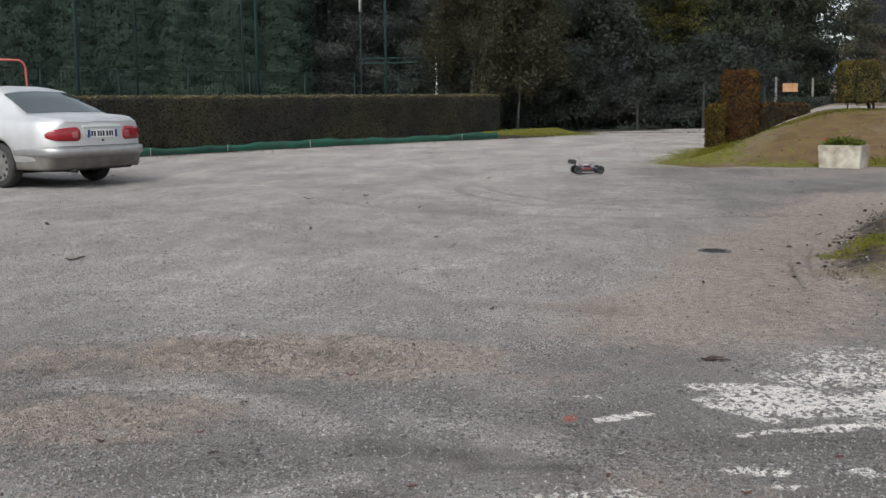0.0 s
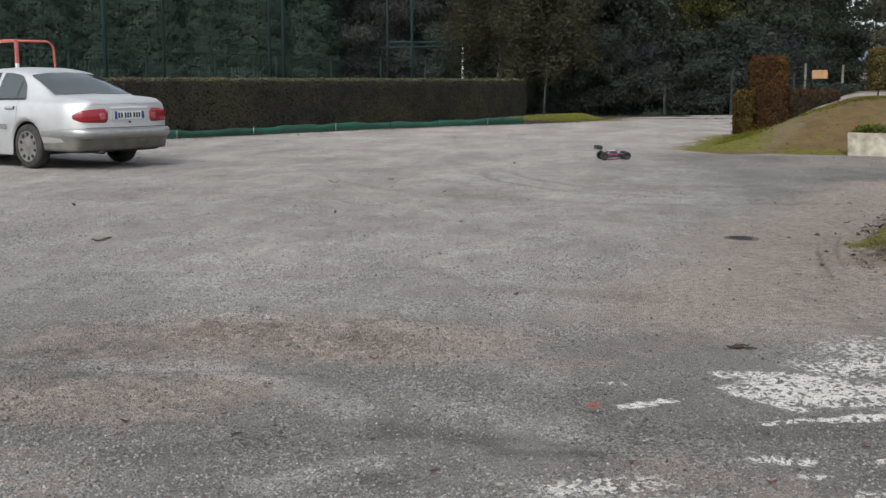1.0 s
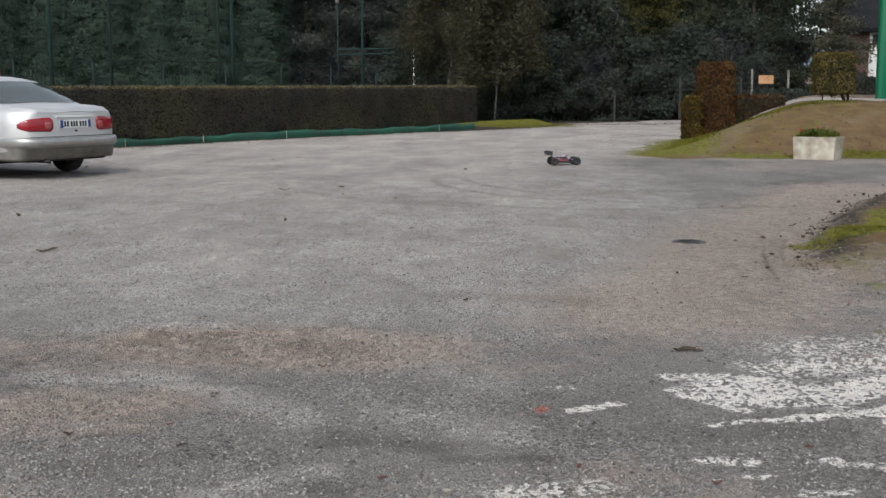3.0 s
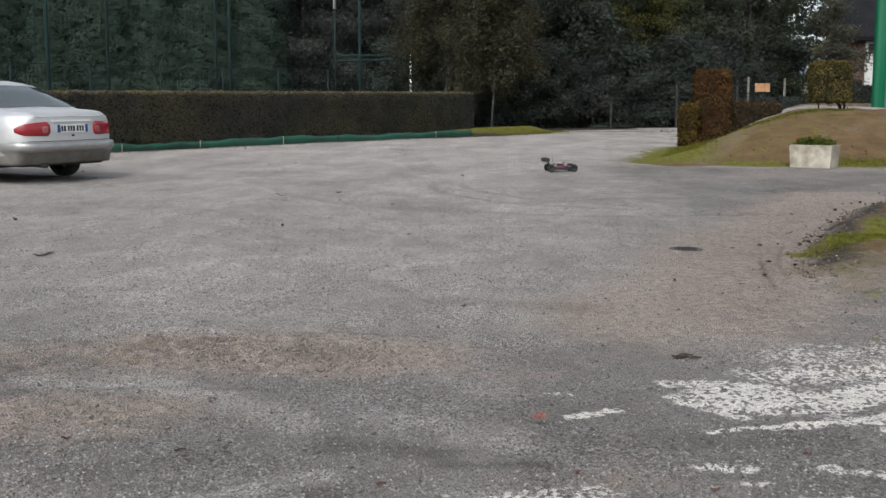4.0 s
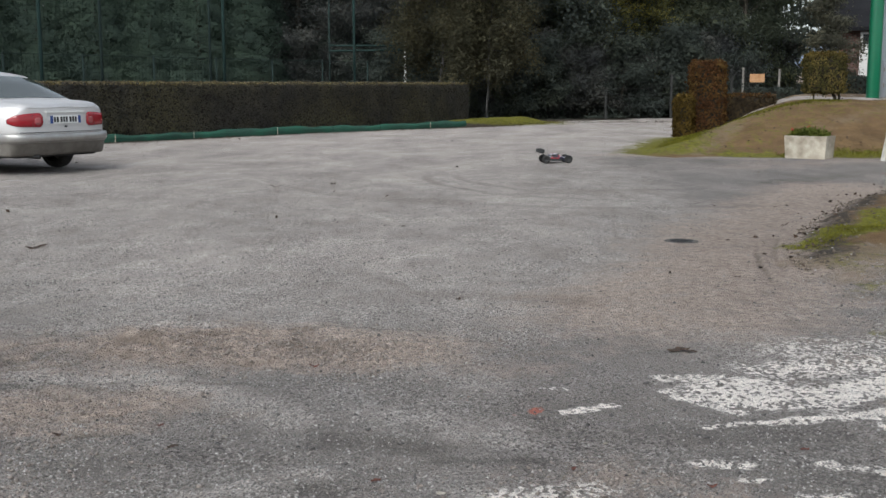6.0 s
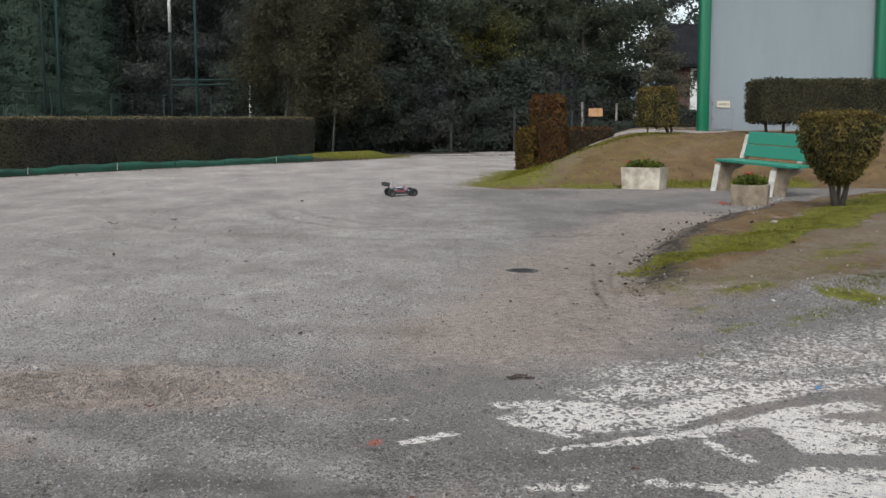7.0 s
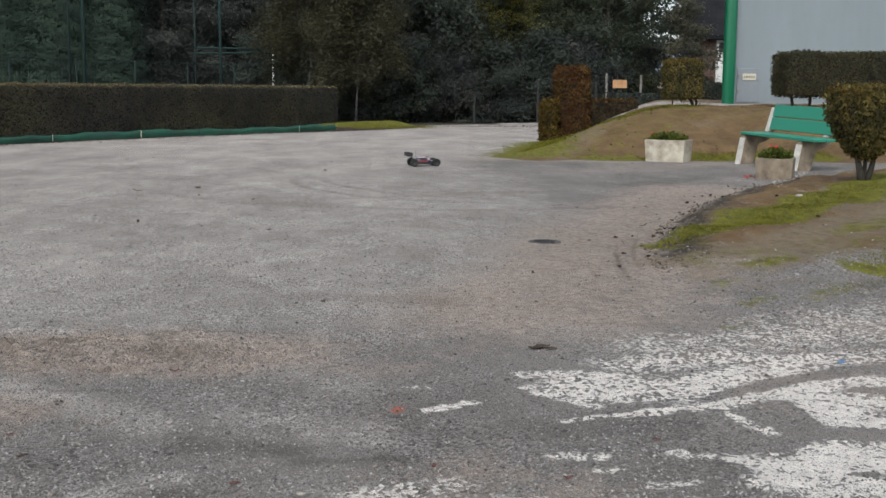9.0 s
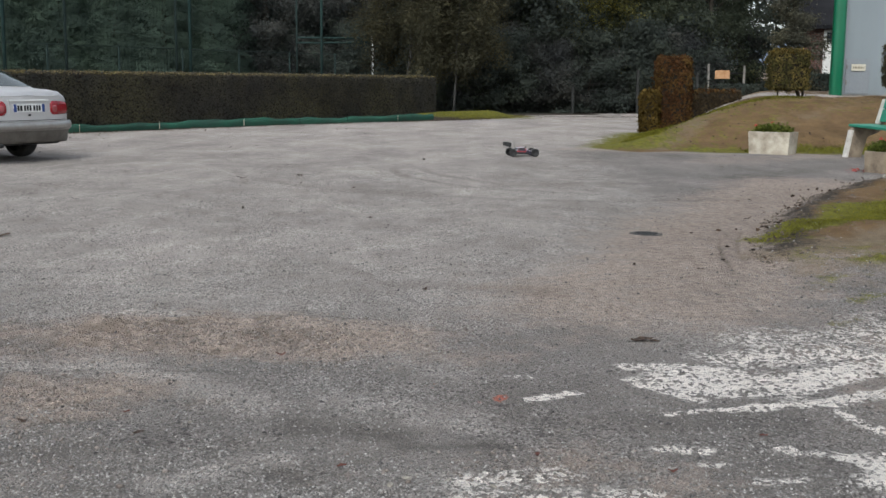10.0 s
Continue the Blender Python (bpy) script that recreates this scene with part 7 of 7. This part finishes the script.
clods("dark_stones", ((0.0, 4.2, 1.4, 0.7, 420), (0.5, 6.5, 1.8, 1.2, 260), (-1.0, 9.5, 2.2, 1.8, 140), (2.6, 6.4, 0.6, 0.5, 160), (0.0, 13.0, 3.0, 3.0, 160)), 0.004, 0.013, 83, M_DARK_STONE, "small dark stones lying about the gravel")


def grass_tufts():
    """Short grass and moss tips on the verge, the mound's toe and the yard's far edge."""
    rng = np.random.default_rng(91)
    lines = ((2.8, 8.4, 3.4, 8.95, 0.14, 1500), (3.4, 8.95, 4.4, 9.85, 0.28, 5000), (4.4, 9.85, 5.9, 11.5, 0.38, 6000), (5.9, 11.5, 9.0, 15.0, 0.42, 6000), (3.85, 7.05, 4.7, 7.6, 0.18, 1200), (3.3, 6.5, 4.3, 6.85, 0.12, 500),
             (4.7, 21.4, 6.1, 26.5, 0.36, 4500), (6.2, 20.0, 9.8, 19.8, 0.3, 2200), (6.0, 23.0, 8.6, 23.6, 0.5, 2500), (1.5, 35.7, 4.3, 37.6, 0.9, 1500))
    xs, ys = [], []
    for ax, ay, bx, by, w, n in lines:
        k = rng.uniform(0, 1, n)
        d = np.hypot(bx - ax, by - ay)
        off = rng.normal(0, w * 0.6, n)
        xs.append(ax + (bx - ax) * k - (by - ay) / d * off)
        ys.append(ay + (by - ay) * k + (bx - ax) / d * off)
    x, y = np.concatenate(xs), np.concatenate(ys)
    n = len(x)
    h = rng.uniform(0.006, 0.022, n) * np.where(y > 15, 2.2, 1.0)
    w = rng.uniform(0.003, 0.006, n) * np.where(y > 15, 2.0, 1.0)
    a = rng.uniform(0, 6.28, n)
    z = ground_height(x, y) - 0.004
    v = np.empty((n, 3, 3))
    v[:, 0] = np.stack([x - np.cos(a) * w, y - np.sin(a) * w, z], 1)
    v[:, 1] = np.stack([x + np.cos(a) * w, y + np.sin(a) * w, z], 1)
    v[:, 2] = np.stack([x + rng.normal(0, 0.012, n), y + rng.normal(0, 0.012, n), z + h], 1)
    blades = foliage("short_grass", (0.08, 0.08, 0.015), (0.185, 0.18, 0.027), (0.24, 0.23, 0.035), 1.5, 0.5)
    tagged(new("grass", mesh_np("grass", v.reshape(-1, 3), np.arange(n * 3).reshape(n, 3), blades)), "short yellow-green grass and moss on the verge", "grass", kind="stuff")


grass_tufts()


def field_stone(x, y, size, turn, seed, label):
    """A rough pale stone, half sunk in the earth."""
    rng = np.random.default_rng(seed)
    bm = bmesh.new()
    bmesh.ops.create_icosphere(bm, subdivisions=2, radius=1.0)
    for v in bm.verts:
        v.co = v.co.normalized() * (1 + 0.22 * noise.noise(v.co * 1.7 + Vector((seed, 0, 0))))
        v.co = Vector((v.co.x * size, v.co.y * size * rng.uniform(0.55, 0.6), v.co.z * size * 0.42))
    data = bpy.data.meshes.new("stone")
    bm.to_mesh(data)
    bm.free()
    data.materials.append(M_PALE_STONE)
    ob = tagged(new("stone", data), label, "stone", "loose stones")
    ob.matrix_basis = pose(x, y, float(ground_height(x, y)) + size * 0.1, 0, 0, turn)


M_PALE_STONE = surface("pale_stone", (0.15, 0.132, 0.108), (0.36, 0.33, 0.285), 14.0, 80.0, 0.9, bump=0.6)
for i, (x, y, size, turn) in enumerate(((6.42, 14.55, 0.065, 50), (6.62, 14.83, 0.085, 40), (6.86, 15.12, 0.05, 60), (7.20, 15.55, 0.075, 48), (7.52, 16.02, 0.09, 52), (7.78, 16.40, 0.06, 50))):
    field_stone(x, y, size, turn, 200 + i, "pale rough stone edging the bank beside the trough")
for i, (x, y, size) in enumerate(((0.03, 3.36, 0.016), (0.16, 3.33, 0.012), (-0.02, 3.28, 0.018), (0.30, 3.27, 0.014), (-0.75, 3.9, 0.010), (0.62, 3.85, 0.010), (-1.2, 3.6, 0.010))):
    field_stone(x, y, size, 40 * i, 230 + i, "small pale stone lying on the gravel")
field_stone(5.38, 11.45, 0.048, 10, 210, "white stone lying on the mossy verge")
field_stone(5.62, 11.80, 0.03, 70, 211, "small white stone lying on the mossy verge")


def fallen_petals():
    """Red geranium petals blown off the trough."""
    rng = np.random.default_rng(97)
    x = np.concatenate([rng.normal(6.62, 0.09, 60), rng.normal(6.95, 0.2, 20)])
    y = np.concatenate([rng.normal(15.75, 0.12, 60), rng.normal(15.2, 0.15, 20)])
    p = np.stack([x, y, ground_height(x, y) + 0.008], 1)
    tagged(new("petals", leaf_mesh("petals", p, np.tile((0, 0, 1.0), (len(p), 1)), 0.022, M_FLOWER, rng, 0.4, 1.2)), "red petals fallen on the gravel by the trough", "petals", kind="stuff")


fallen_petals()
